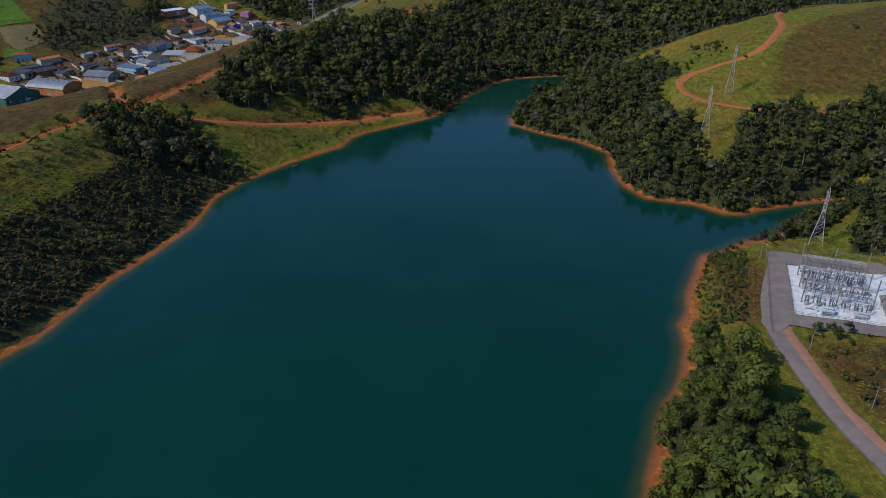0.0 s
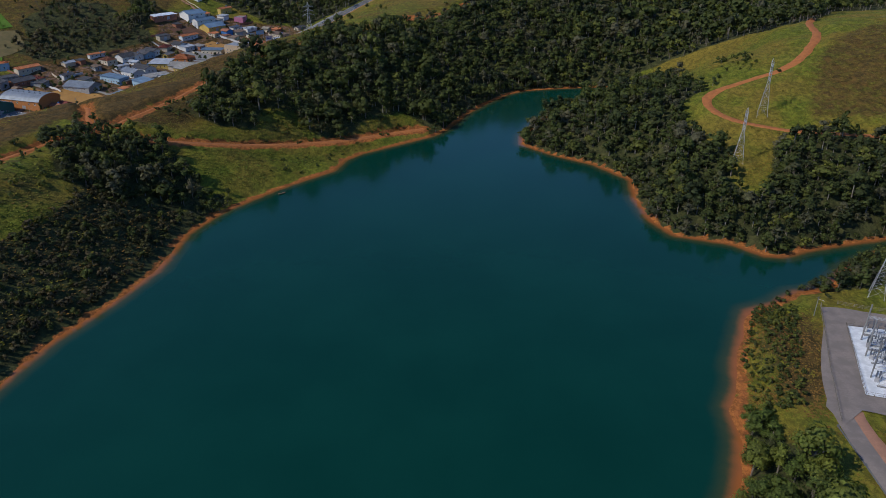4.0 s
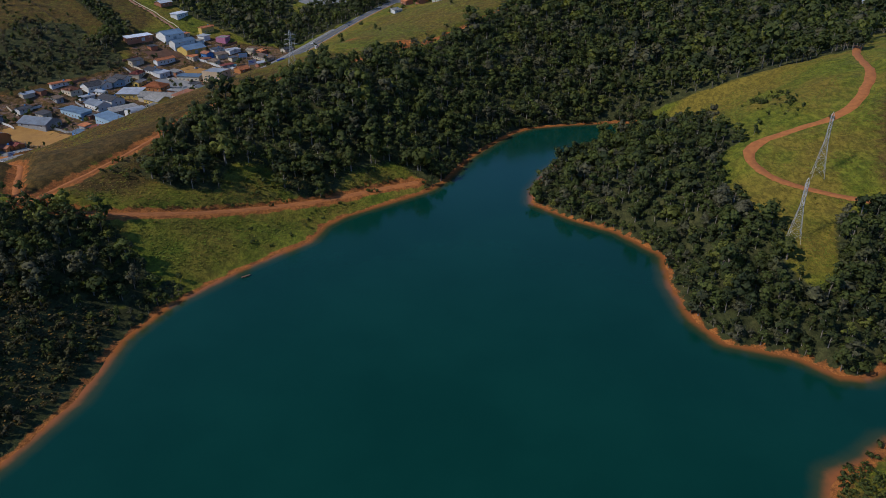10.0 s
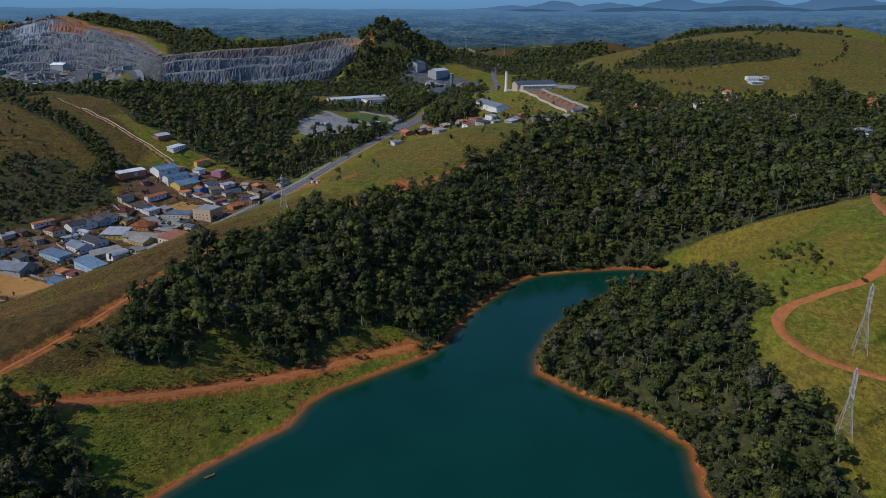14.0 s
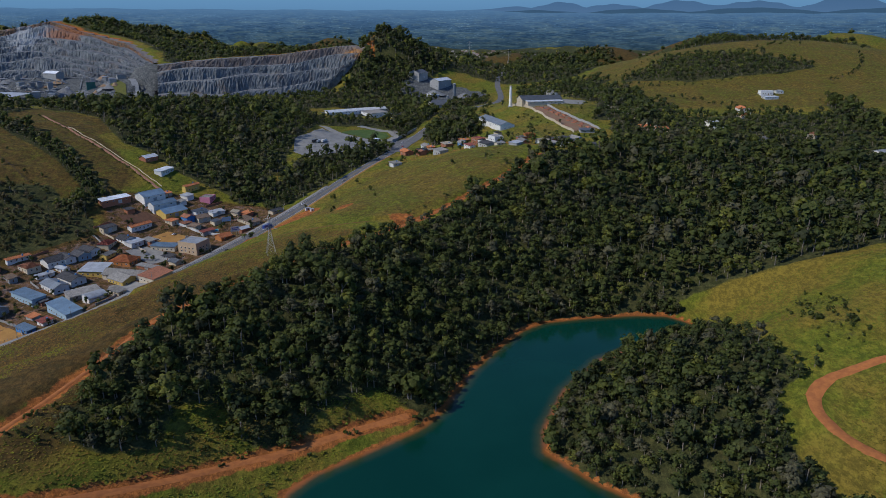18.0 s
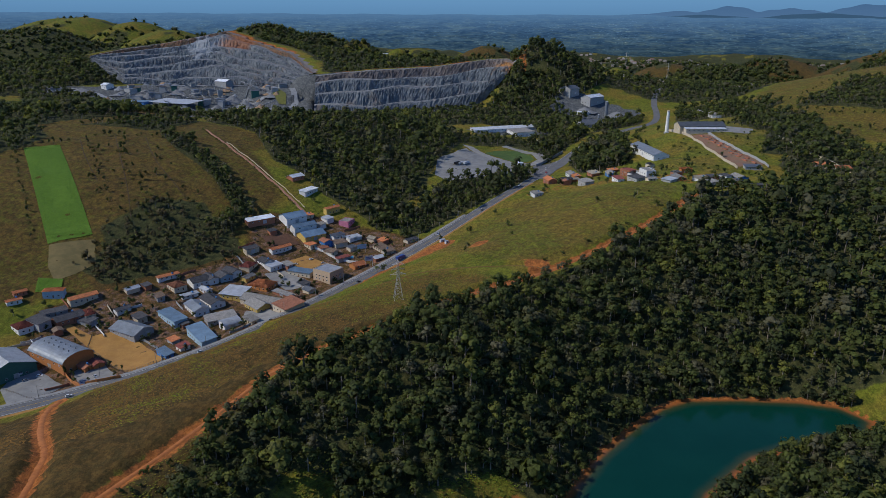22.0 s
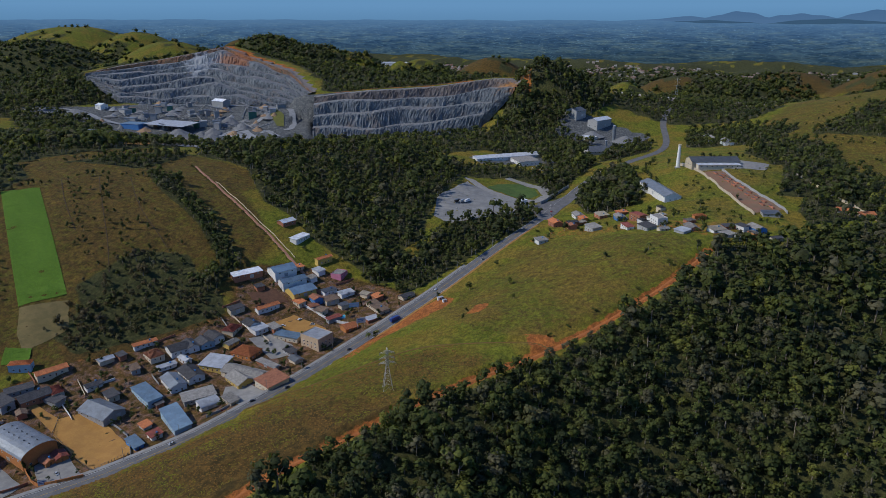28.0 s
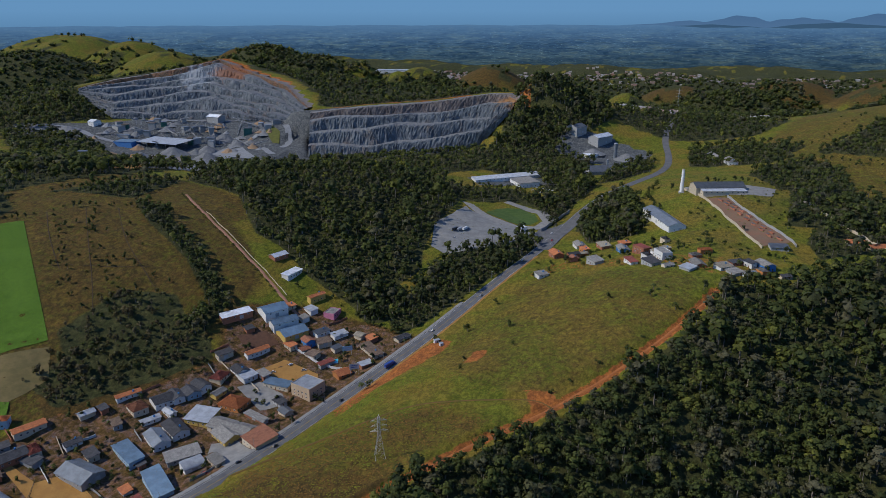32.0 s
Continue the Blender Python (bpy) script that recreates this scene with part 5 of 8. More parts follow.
def building(name, x, y, yaw, long, wide, high, kind, roof, wall, storeys=1):
    """A building by its plan, eaves height, roof form and finish. Local x runs along the ridge."""
    FOOT.append((x, y, 0.5 * math.hypot(long, wide)))
    corners = [pose(x, y, 0, 0, 0, yaw) @ Vector((sx * long / 2, sy * wide / 2, 0)) for sx in (-1, 1) for sy in (-1, 1)]
    levels = [zat(c.x, c.y) for c in corners]
    base, low = zat(x, y), min(levels) - zat(x, y) - 0.6
    high = max(high - (1.1 if high <= 4.5 else 0.0), max(levels) - base + 2.0)
    say = f"{SAY_WALL.get(wall, wall)} walled {name} under a {SAY_ROOF[roof]} roof"
    top = thing(name, x, y, base, yaw, say, name.split("_")[-1], "buildings of the valley")
    line = roof_outline(kind, wide, high)
    body = [(-wide / 2, low), (wide / 2, low), (wide / 2, np.interp(wide / 2, *zip(*line))), *[(a, z) for a, z in line[::-1][1:-1] if abs(a) < wide / 2], (-wide / 2, np.interp(-wide / 2, *zip(*line)))]
    if kind == "hip":
        body = [(-wide / 2, low), (wide / 2, low), (wide / 2, high), (-wide / 2, high)]
    if kind == "canopy":
        for k in range(5):
            for s in (-1, 1):
                at = -long / 2 + 0.6 + k * (long - 1.2) / 4
                part("post", beams([((at, s * (wide / 2 - 0.5), low), (at, s * (wide / 2 - 0.5), high + 0.2))], 0.3), WALLS[wall], top)
    else:
        part("wall", prism(body, long, "x", -long / 2), WALLS[wall], top)
    thick = 0.16 if roof.startswith("tin") else 0.26
    if kind == "hip":
        bm, rise, o = bmesh.new(), 0.24 * wide, 0.6
        e = [bm.verts.new((sx * (long / 2 + o), sy * (wide / 2 + o), high - 0.1)) for sx, sy in ((-1, -1), (1, -1), (1, 1), (-1, 1))]
        half = max(0.4, long / 2 - wide / 2)
        r = [bm.verts.new((s * half, 0, high + rise)) for s in (-1, 1)]
        for f in ((e[0], e[1], r[1], r[0]), (e[1], e[2], r[1]), (e[2], e[3], r[0], r[1]), (e[3], e[0], r[0])):
            bm.faces.new(f)
        bmesh.ops.solidify(bm, geom=bm.faces[:], thickness=-0.25)
        bmesh.ops.recalc_face_normals(bm, faces=bm.faces[:])
        part("roof", bm, ROOFS[roof], top)
    else:
        up = [(a, z + 0.03 + thick) for a, z in line]
        o = 0.75 if kind != "parapet" else -0.3
        if kind == "parapet":
            up, line = [(a * (wide / 2 - 0.3) / (wide / 2 + 0.8), z) for a, z in up], [(a * (wide / 2 - 0.3) / (wide / 2 + 0.8), z) for a, z in line]
        part("roof", prism([(a, z + 0.03) for a, z in line] + up[::-1], long + 2 * o, "x", -long / 2 - o), ROOFS[roof], top)
        if kind == "gable":
            part("ridge_cap", beams([((-long / 2 - o, 0, line[1][1] + thick + 0.06), (long / 2 + o, 0, line[1][1] + thick + 0.06))], 0.16), ROOFS[roof], top)
        if kind == "parapet":
            for x0, y0, x1, y1 in ((-long / 2, -wide / 2, long / 2, -wide / 2 + 0.25), (-long / 2, wide / 2 - 0.25, long / 2, wide / 2), (-long / 2, -wide / 2 + 0.25, -long / 2 + 0.25, wide / 2 - 0.25), (long / 2 - 0.25, -wide / 2 + 0.25, long / 2, wide / 2 - 0.25)):
                part("parapet", box(x0, y0, high - 0.1, x1, y1, high + 0.8), WALLS[wall], top)
    big = name in ("warehouse", "barn", "workshop", "factory", "plant_building", "shed")
    for side, run, off, turn in (("front", long, -wide / 2, 0), ("back", long, wide / 2, 180), ("end", wide, long / 2, 90), ("end", wide, -long / 2, -90)):
        if kind == "canopy" or name == "crusher_house" or (name == "shed" and long < 12):
            break
        if turn == -90 and name in ("house", "warehouse", "workshop") and long < 40:
            continue
        step_m = 6.5 if big else 4.2
        count = max(1, int((run - 1.5) / step_m))
        for floor_no in range(max(1, int(high // 3.1)) if not big else 1):
            for k in range(count):
                at = (k - (count - 1) / 2) * step_m
                if turn in (0, 180):
                    m = pose(at if turn == 0 else -at, off, 0, 0, 0, turn)
                else:
                    m = pose(off, at, 0, 0, 0, turn)
                if floor_no == 0 and k == count // 2 and turn in (0, 90):
                    piece("roller_shutter" if big else "door", SHUTTER if big else DOOR, top, m @ pose(0, 0, 0.02))
                elif high > 2.6:
                    if big and turn in (0, 180):
                        m = m @ pose(0, 0, high - 2.3)
                    else:
                        m = m @ pose(0, 0, 1.0 + 3.0 * floor_no)
                    win = piece("window", WINDOW_FRAME, top, m)
                    piece("pane", WINDOW_PANE, win)
    if name == "house" and (int(x * 7 + y * 3) % 3 == 0) and kind != "hip":
        piece("water_tank", TANK, top, pose(long * 0.22, wide * 0.12, np.interp(wide * 0.12, *zip(*line)) + 0.3), "blue plastic water tank")
    return top


# ---- village and sheds ----
building("barn", -361, 647, -18, 41.3, 22.9, 7, "arch", "tin_grey", "orange")
building("warehouse", -389, 622, -25, 34.2, 33.2, 7, "gable", "tin_pale", "green")
building("workshop", -338, 694, -15, 27.7, 17.9, 4, "gable", "tin_grey", "grey")
building("house", -319, 719, -31, 29.4, 10.6, 5, "flat", "tin_blue", "blue")
building("house", -277, 693, -39, 33.5, 11.3, 4, "shed", "tin_blue", "blue")
building("house", -309, 738, -36, 21.7, 12.0, 5, "gable", "tin_grey", "white")
building("house", -303, 752, -34, 21.6, 12.6, 4.5, "gable", "fibre_dark", "white")
building("shed", -281, 727, 46, 22.8, 11.7, 4, "shed", "fibre", "grey")
building("shed", -267, 717, 53, 13.5, 11.1, 3.5, "arch", "tin_pale", "white")
building("house", -292, 770, -2, 20.1, 17.0, 4, "shed", "tin_pale", "yellow")
building("workshop", -263, 763, -10, 35.2, 13.9, 4.5, "gable", "fibre", "cream")
building("house", -262, 755, -31, 19.8, 15.4, 4, "gable", "fibre", "yellow")
building("house", -233, 750, -31, 18.9, 17.9, 4, "shed", "tile_brown", "cream")
building("house", -278, 793, -9, 19.8, 15.8, 4, "hip", "tile", "orange")
building("shed", -252, 780, -23, 22.3, 5.5, 3, "flat", "fibre", "brick")
building("house", -305, 818, 86, 14.3, 10.9, 4, "hip", "tile_dark", "cream")
building("house", -284, 826, 63, 13.0, 9.5, 4, "shed", "tin_pale", "white")
building("house", -294, 831, -33, 13.1, 10.4, 4, "gable", "fibre_dark", "white")
building("house", -313, 803, -27, 15.2, 9.6, 4, "gable", "fibre_dark", "white")
building("house", -324, 785, -36, 15.8, 8.7, 4, "gable", "fibre_dark", "white")
building("house", -316, 793, -33, 13.6, 11.2, 4, "gable", "fibre_dark", "blue")
building("house", -331, 777, 56, 15.0, 13.7, 4, "gable", "fibre_dark", "white")
building("house", -343, 763, -31, 14.2, 11.3, 4, "hip", "tile_brown", "cream")
building("house", -357, 772, 55, 18.5, 4.5, 4, "shed", "tile", "white")
building("house", -318, 767, -25, 11.1, 5.2, 4, "gable", "tin_pale", "white")
building("house", -327, 756, 56, 14.0, 4.5, 3.5, "shed", "tin_pale", "white")
building("house", -296, 800, 75, 11.5, 6.8, 3.5, "gable", "fibre", "yellow")
building("warehouse", -330, 892, 52, 28.3, 9.9, 5, "shed", "tin_white", "brick")
building("warehouse", -303, 912, 53, 22.7, 17.9, 6, "gable", "tin_blue", "white")
building("warehouse", -287, 901, 51, 24.3, 11.7, 6, "gable", "tin_blue", "white")
building("warehouse", -275, 893, 54, 23.5, 17.8, 5, "gable", "tin_blue", "yellow")
building("house", -292, 858, 58, 21.6, 6.4, 3.5, "gable", "tile", "white")
building("apartment_block", -228, 822, -20, 20.2, 17.9, 9, "parapet", "tin_pale", "beige")
building("carport", -256, 825, -7, 22.9, 8.5, 4, "shed", "tin_blue", "cream")
building("house", -211, 852, 50, 11.7, 11.1, 3, "gable", "tile", "orange")
building("house", -276, 951, 60, 18.0, 5.5, 6, "gable", "tile", "yellow")
building("house", -253, 935, 84, 14.3, 11.1, 4, "parapet", "fibre", "pink")
building("house", -257, 887, -38, 10.9, 8.8, 5, "gable", "tile_brown", "bluepaint")
building("shed", -244, 891, 47, 12.6, 9.8, 3, "shed", "fibre_brown", "cream")
building("shed", -246, 872, -17, 9.9, 8.9, 3, "shed", "fibre_brown", "cream")
building("shed", -216, 911, -23, 8.7, 7.7, 3, "gable", "fibre_sand", "cream")
building("house", -198, 890, -43, 27.6, 9.0, 3, "shed", "fibre_brown", "cream")
building("house", -340, 1001, 64, 17.0, 11.0, 4, "gable", "tin_white", "brick")
building("house", -314, 978, 76, 22.4, 8.5, 4, "shed", "tin_white", "white")
building("house", -424, 715, 24, 15.8, 7.4, 6, "hip", "tile", "blue")
building("house", -400, 718, 59, 21.7, 7.7, 4, "gable", "tile", "cream")
building("house", -448, 705, 58, 9.9, 4.5, 4, "gable", "tile", "brick")
building("house", -444, 694, 59, 10.9, 4.5, 4, "gable", "tile", "white")
building("house", -407, 694, 53, 18.0, 7.4, 4, "shed", "fibre_dark", "grey")
building("house", -393, 692, 62, 20.7, 12.3, 4, "gable", "fibre_dark", "brick")
building("house", -384, 703, -31, 13.6, 7.8, 4, "hip", "tile_dark", "cream")
building("shed", -378, 695, -13, 13.4, 8.4, 3.5, "shed", "fibre_dark", "grey")
building("house", -415, 670, -25, 13.7, 11.0, 4, "hip", "tile_dark", "white")
building("shed", -407, 678, -20, 17.7, 9.5, 4, "shed", "fibre_dark", "grey")
building("house", -363, 717, 62, 11.5, 6.6, 3.5, "gable", "fibre_dark", "white")
building("house", -336, 640, -21, 8.8, 6.3, 4, "gable", "tile_brown", "orange")
building("house", -332, 646, -29, 9.9, 7.6, 4, "gable", "tile_dark", "orange")
building("house", -290, 666, -30, 14.6, 6.0, 3.5, "shed", "tin_blue", "bluepaint")
building("house", -57, 1113, -63, 17.0, 11.0, 5, "gable", "tile", "brick")
building("house", -66, 1047, 39, 11.6, 9.7, 3, "shed", "fibre", "white")
building("house", -33, 1145, -70, 17.0, 11.0, 4, "gable", "fibre", "white")
building("house", -6, 1137, -66, 16.8, 11.0, 4, "shed", "fibre_sand", "brick")
building("house", 15, 1110, -76, 17.0, 11.0, 4, "gable", "fibre", "bluepaint")
building("house", 34, 1093, -50, 17.0, 11.0, 7, "parapet", "tile_dark", "brick")
building("house", 53, 1058, -64, 17.0, 11.0, 8, "parapet", "fibre", "white")
building("house", 22, 1049, -67, 17.0, 7.1, 3, "shed", "tile_dark", "white")
building("house", 41, 1038, -56, 17.0, 11.0, 3, "shed", "fibre_dark", "grey")
building("house", 83, 1030, -76, 17.0, 11.0, 4, "gable", "fibre", "brick")
building("shed", 73, 1014, -43, 11.6, 10.9, 3, "shed", "tin_pale", "grey")
building("house", 105, 1021, 32, 14.3, 11.0, 4, "shed", "fibre_sand", "white")
building("house", 143, 1032, -67, 17.0, 11.0, 5, "gable", "fibre", "bluepaint")
building("house", 113, 1008, -60, 12.1, 9.9, 3, "shed", "fibre", "grey")
building("house", 126, 1004, 19, 13.3, 10.1, 3, "shed", "fibre", "white")
building("house", -13, 1074, -58, 17.0, 11.0, 3, "shed", "fibre", "grey")
building("warehouse", 60, 1192, -71, 80.2, 19.8, 6, "gable", "tin_grey", "white")
building("factory", 128, 1284, 15, 62.0, 24.0, 6, "gable", "tin_dark", "cream")
building("shed", 133, 1264, 15, 54.0, 9.0, 3.6, "shed", "tin_white", "cream")
building("house", 166, 1623, -79, 40.0, 16.0, 5, "gable", "fibre", "grey")
building("house", 183, 1561, -87, 40.0, 14.6, 5, "gable", "fibre", "white")
building("shed", 165, 1088, 4, 17.0, 11.0, 4, "shed", "tin_dark", "grey")
building("house", 245, 1125, 4, 17.0, 11.0, 4, "gable", "tile", "cream")
building("house", 263, 1119, 20, 17.0, 11.0, 4, "gable", "tile", "cream")
building("plant_building", -29, 1705, 57, 46.0, 22.0, 12, "gable", "tin_white", "grey")
building("shed", -15, 1530, 21, 62.0, 34.0, 6, "gable", "tin_dark", "grey")
building("shed", -167, 1455, 35, 115.9, 17.9, 5, "shed", "tin_white", "white")
building("shed", -135, 1432, -60, 40.6, 32.8, 6, "flat", "fibre", "white")
building("gatehouse", -108, 1205, 47, 8.9, 7.7, 6, "flat", "tin_white", "white")
building("shed", -76, 1722, 55, 29.2, 27.4, 5, "gable", "tin_dark", "grey")
building("shed", -43, 1632, 37, 20.8, 14.0, 5, "flat", "tin_white", "white")
building("crusher_house", -948, 1559, -3, 43.1, 27.1, 9, "flat", "tin_blue", "bluepaint")
building("open_shed", -872, 1574, -10, 102.3, 49.2, 10, "canopy", "tin_pale", "grey")
building("shed", -1087, 1642, -17, 19.4, 18.6, 8, "gable", "tin_white", "white")
building("shed", -847, 1726, -15, 33.2, 22.0, 12, "gable", "tin_white", "grey")
building("villa", 490, 1340, 8, 22.0, 12.0, 4, "flat", "tin_white", "white")
building("house", 510, 1051, 85, 17.0, 11.0, 5, "flat", "tin_white", "white")
building("house", 589, 1209, -79, 17.0, 11.0, 5, "gable", "tile", "cream")
building("house", 348, 1158, 31, 17.0, 11.0, 4, "gable", "tin_white", "white")
building("house", 413, 1242, 25, 14.1, 10.8, 4, "gable", "tile", "cream")

# ---- patches of ground: yards, lots, lawns, fields ----
from mathutils.geometry import delaunay_2d_cdt


def patch(name, ring, material, label, lift=0.22, spacing=4.0, category="ground"):
    """A sheet that lies on the ground inside a ring."""
    ring = np.array(ring, float)
    run = []
    for a, b in zip(ring, np.roll(ring, -1, 0)):
        n = max(1, int(np.hypot(*(b - a)) / spacing))
        run.extend(a + (b - a) * k / n for k in range(n))
    edge = [(k, (k + 1) % len(run)) for k in range(len(run))]
    gx, gy = np.meshgrid(np.arange(ring[:, 0].min(), ring[:, 0].max(), spacing), np.arange(ring[:, 1].min(), ring[:, 1].max(), spacing))
    keep = inside(gx, gy, ring)
    pts = [Vector(p) for p in run] + [Vector(p) for p in np.c_[gx[keep], gy[keep]]]
    v, _, f, *_ = delaunay_2d_cdt(pts, edge, [], 1, 0.01)
    xy = np.array([tuple(p) for p in v])
    me = mesh_of(name, np.c_[xy, grid_z(xy[:, 0], xy[:, 1]) + lift], np.array([t[:3] for t in f if len(t) == 3]), [material], True)
    return tagged(new(name, me), label, category, kind="structure")


YELLOW_EARTH = surface("yellow_earth", (0.40, 0.215, 0.06), (0.33, 0.17, 0.05), 6.0, 0.95, vary=0)
GRAVEL = surface("grey_gravel", (0.26, 0.26, 0.25), (0.19, 0.19, 0.185), 8.0, 0.95, vary=0)
CONCRETE = surface("concrete", (0.27, 0.265, 0.25), (0.20, 0.195, 0.19), 5.0, 0.9, vary=0.1)
LAWN = surface("lawn", (0.055, 0.10, 0.02), (0.08, 0.125, 0.03), 6.0, 0.95, vary=0)
STUBBLE = surface("stubble", (0.185, 0.14, 0.055), (0.125, 0.105, 0.038), 9.0, 0.95, vary=0)
patch("yard_earth", [(-363, 680), (-350, 690), (-331, 687), (-285, 660), (-297, 635), (-355, 666)], YELLOW_EARTH, "fenced yard of bare yellow earth")
patch("side_yard_earth", [(-407, 691), (-391, 689), (-364, 681), (-356, 667), (-375, 676)], YELLOW_EARTH, "strip of bare yellow earth between sheds")
patch("truck_lot_concrete", [(-371, 602), (-378, 618), (-366, 630), (-334, 617), (-334, 594), (-350, 586)], GRAVEL, "grey gravel lot beside the road")
patch("forecourt_concrete", [(-336, 655), (-300, 629), (-318, 615), (-342, 634)], CONCRETE, "concrete forecourt of the barn")
patch("court_concrete", [(-269, 744), (-255, 753), (-231, 737), (-240, 716), (-262, 726)], CONCRETE, "paved court between houses")
patch("inner_court_concrete", [(-287, 813), (-273, 826), (-248, 816), (-238, 803), (-255, 791), (-275, 806)], CONCRETE, "paved court behind the houses")
patch("dirt_lot_earth", [(-284, 838), (-267, 860), (-232, 850), (-225, 838), (-243, 832), (-268, 834)], YELLOW_EARTH, "earth parking lot with a turning circle")
patch("gravel_lot", [(-195, 1275), (-189, 1266), (-113, 1218), (-85, 1200), (-95, 1170), (-178, 1090), (-200, 1105), (-215, 1180)], GRAVEL, "wide pale gravel parking lot")
patch("ring_drive_concrete", [(-205, 1294), (-196, 1280), (-158, 1234), (-113, 1214), (-82, 1215), (-68, 1252), (-85, 1290), (-143, 1330), (-150, 1322), (-98, 1280), (-86, 1250), (-95, 1226), (-118, 1226), (-152, 1246), (-185, 1284)], CONCRETE, "pale drive round an oval lawn", 0.4)
patch("oval_lawn", [(-165, 1264), (-150, 1290), (-122, 1300), (-100, 1276), (-92, 1252), (-100, 1232), (-118, 1230), (-150, 1250)], LAWN, "mown oval lawn inside the drive", 0.3)
patch("entry_asphalt", [(-78, 1135), (-92, 1180), (-88, 1212), (-60, 1235), (-45, 1256), (-38, 1240), (-55, 1190), (-66, 1140)], ASPHALT, "asphalt apron at the gate", 0.42)
patch("walled_yard_earth", [(110, 1250), (138, 1248), (156, 1184), (182, 1112), (152, 1094), (134, 1160)], surface("trodden_clay", (0.20, 0.135, 0.085), (0.24, 0.12, 0.075), 9.0, 0.95, vary=0), "walled yard of bare earth and stacked brick")
patch("factory_concrete", [(90, 1316), (106, 1258), (190, 1262), (200, 1300), (150, 1322)], CONCRETE, "concrete apron round the factory")
patch("stubble_field", [(-475, 771), (-447, 796), (-424, 766), (-435, 729), (-455, 745)], STUBBLE, "small harvested field of straw-coloured stubble")
patch("substation_gravel", [(161, 288), (189, 279), (201, 274), (180, 229), (144, 243)], surface("white_gravel", (0.78, 0.80, 0.82), (0.56, 0.58, 0.60), 3.0, 0.9, vary=0), "pale crushed-stone pad of the substation", 0.75)
patch("substation_drive", [(158, 303), (166, 303), (204, 288), (214, 262), (205, 268), (203, 276), (188, 277), (163, 286), (147, 245), (182, 229), (210, 218), (208, 210), (170, 222), (138, 234), (128, 226), (127, 236), (142, 262)], PALE_ASPHALT, "grey paved drive round the substation", 0.5)

# ---- quarry ----


def rock_material(name, a, b, c):
    n = Nodes(name, 0.9)
    col = n.mix(n.ramp(n.noise(14, 5, 0.7), 0.35, 0.65), a, b)
    col = n.mix(n.ramp(n.noise(5, 5, 0.75, squash=(1, 1, 0.12)), 0.48, 0.68), col, c)
    col = n.mix(n.ramp(n.noise(40, 3), 0.55, 0.75, 0, 0.6), col, (0.22, 0.16, 0.12))
    flat = n.node("ShaderNodeSeparateXYZ")
    n.link(n.node("ShaderNodeNewGeometry").outputs["True Normal"], flat.inputs[0])
    col = n.mix(n.ramp(n.math("ADD", flat.outputs["Z"], n.math("MULTIPLY", n.noise(9, 4), 0.3)), 0.9, 1.1, 0.0, 0.6), col, (0.22, 0.225, 0.23))
    for place, reach, tone in (((-1015, 1960, 130), 85, (0.36, 0.375, 0.385)), ((-945, 1985, 150), 62, (0.31, 0.125, 0.055)), ((-215, 1790, 105), 42, (0.42, 0.20, 0.055))):
        gap = n.node("ShaderNodeVectorMath", operation="DISTANCE")
        n.link(n.place, gap.inputs[0])
        gap.inputs[1].default_value = place
        col = n.mix(n.ramp(n.math("ADD", gap.outputs["Value"], n.math("MULTIPLY", n.math("SUBTRACT", n.noise(30, 5, 0.7), 0.5), 2.4 * reach)), 0.55 * reach, reach, 0.8, 0.0), col, tone)
    n.bump(n.noise(2.5, 5, 0.75, squash=(1, 1, 0.3)), 1.0, 1.5)
    return n.colour(col)


ROCK = rock_material("blasted_rock", (0.09, 0.105, 0.12), (0.185, 0.20, 0.21), (0.05, 0.058, 0.066))
WEATHERED = rock_material("weathered_rock", (0.13, 0.105, 0.095), (0.18, 0.155, 0.145), (0.05, 0.043, 0.042))
RED_ROCK = rock_material("red_overburden", (0.25, 0.12, 0.065), (0.10, 0.085, 0.058), (0.13, 0.08, 0.05))


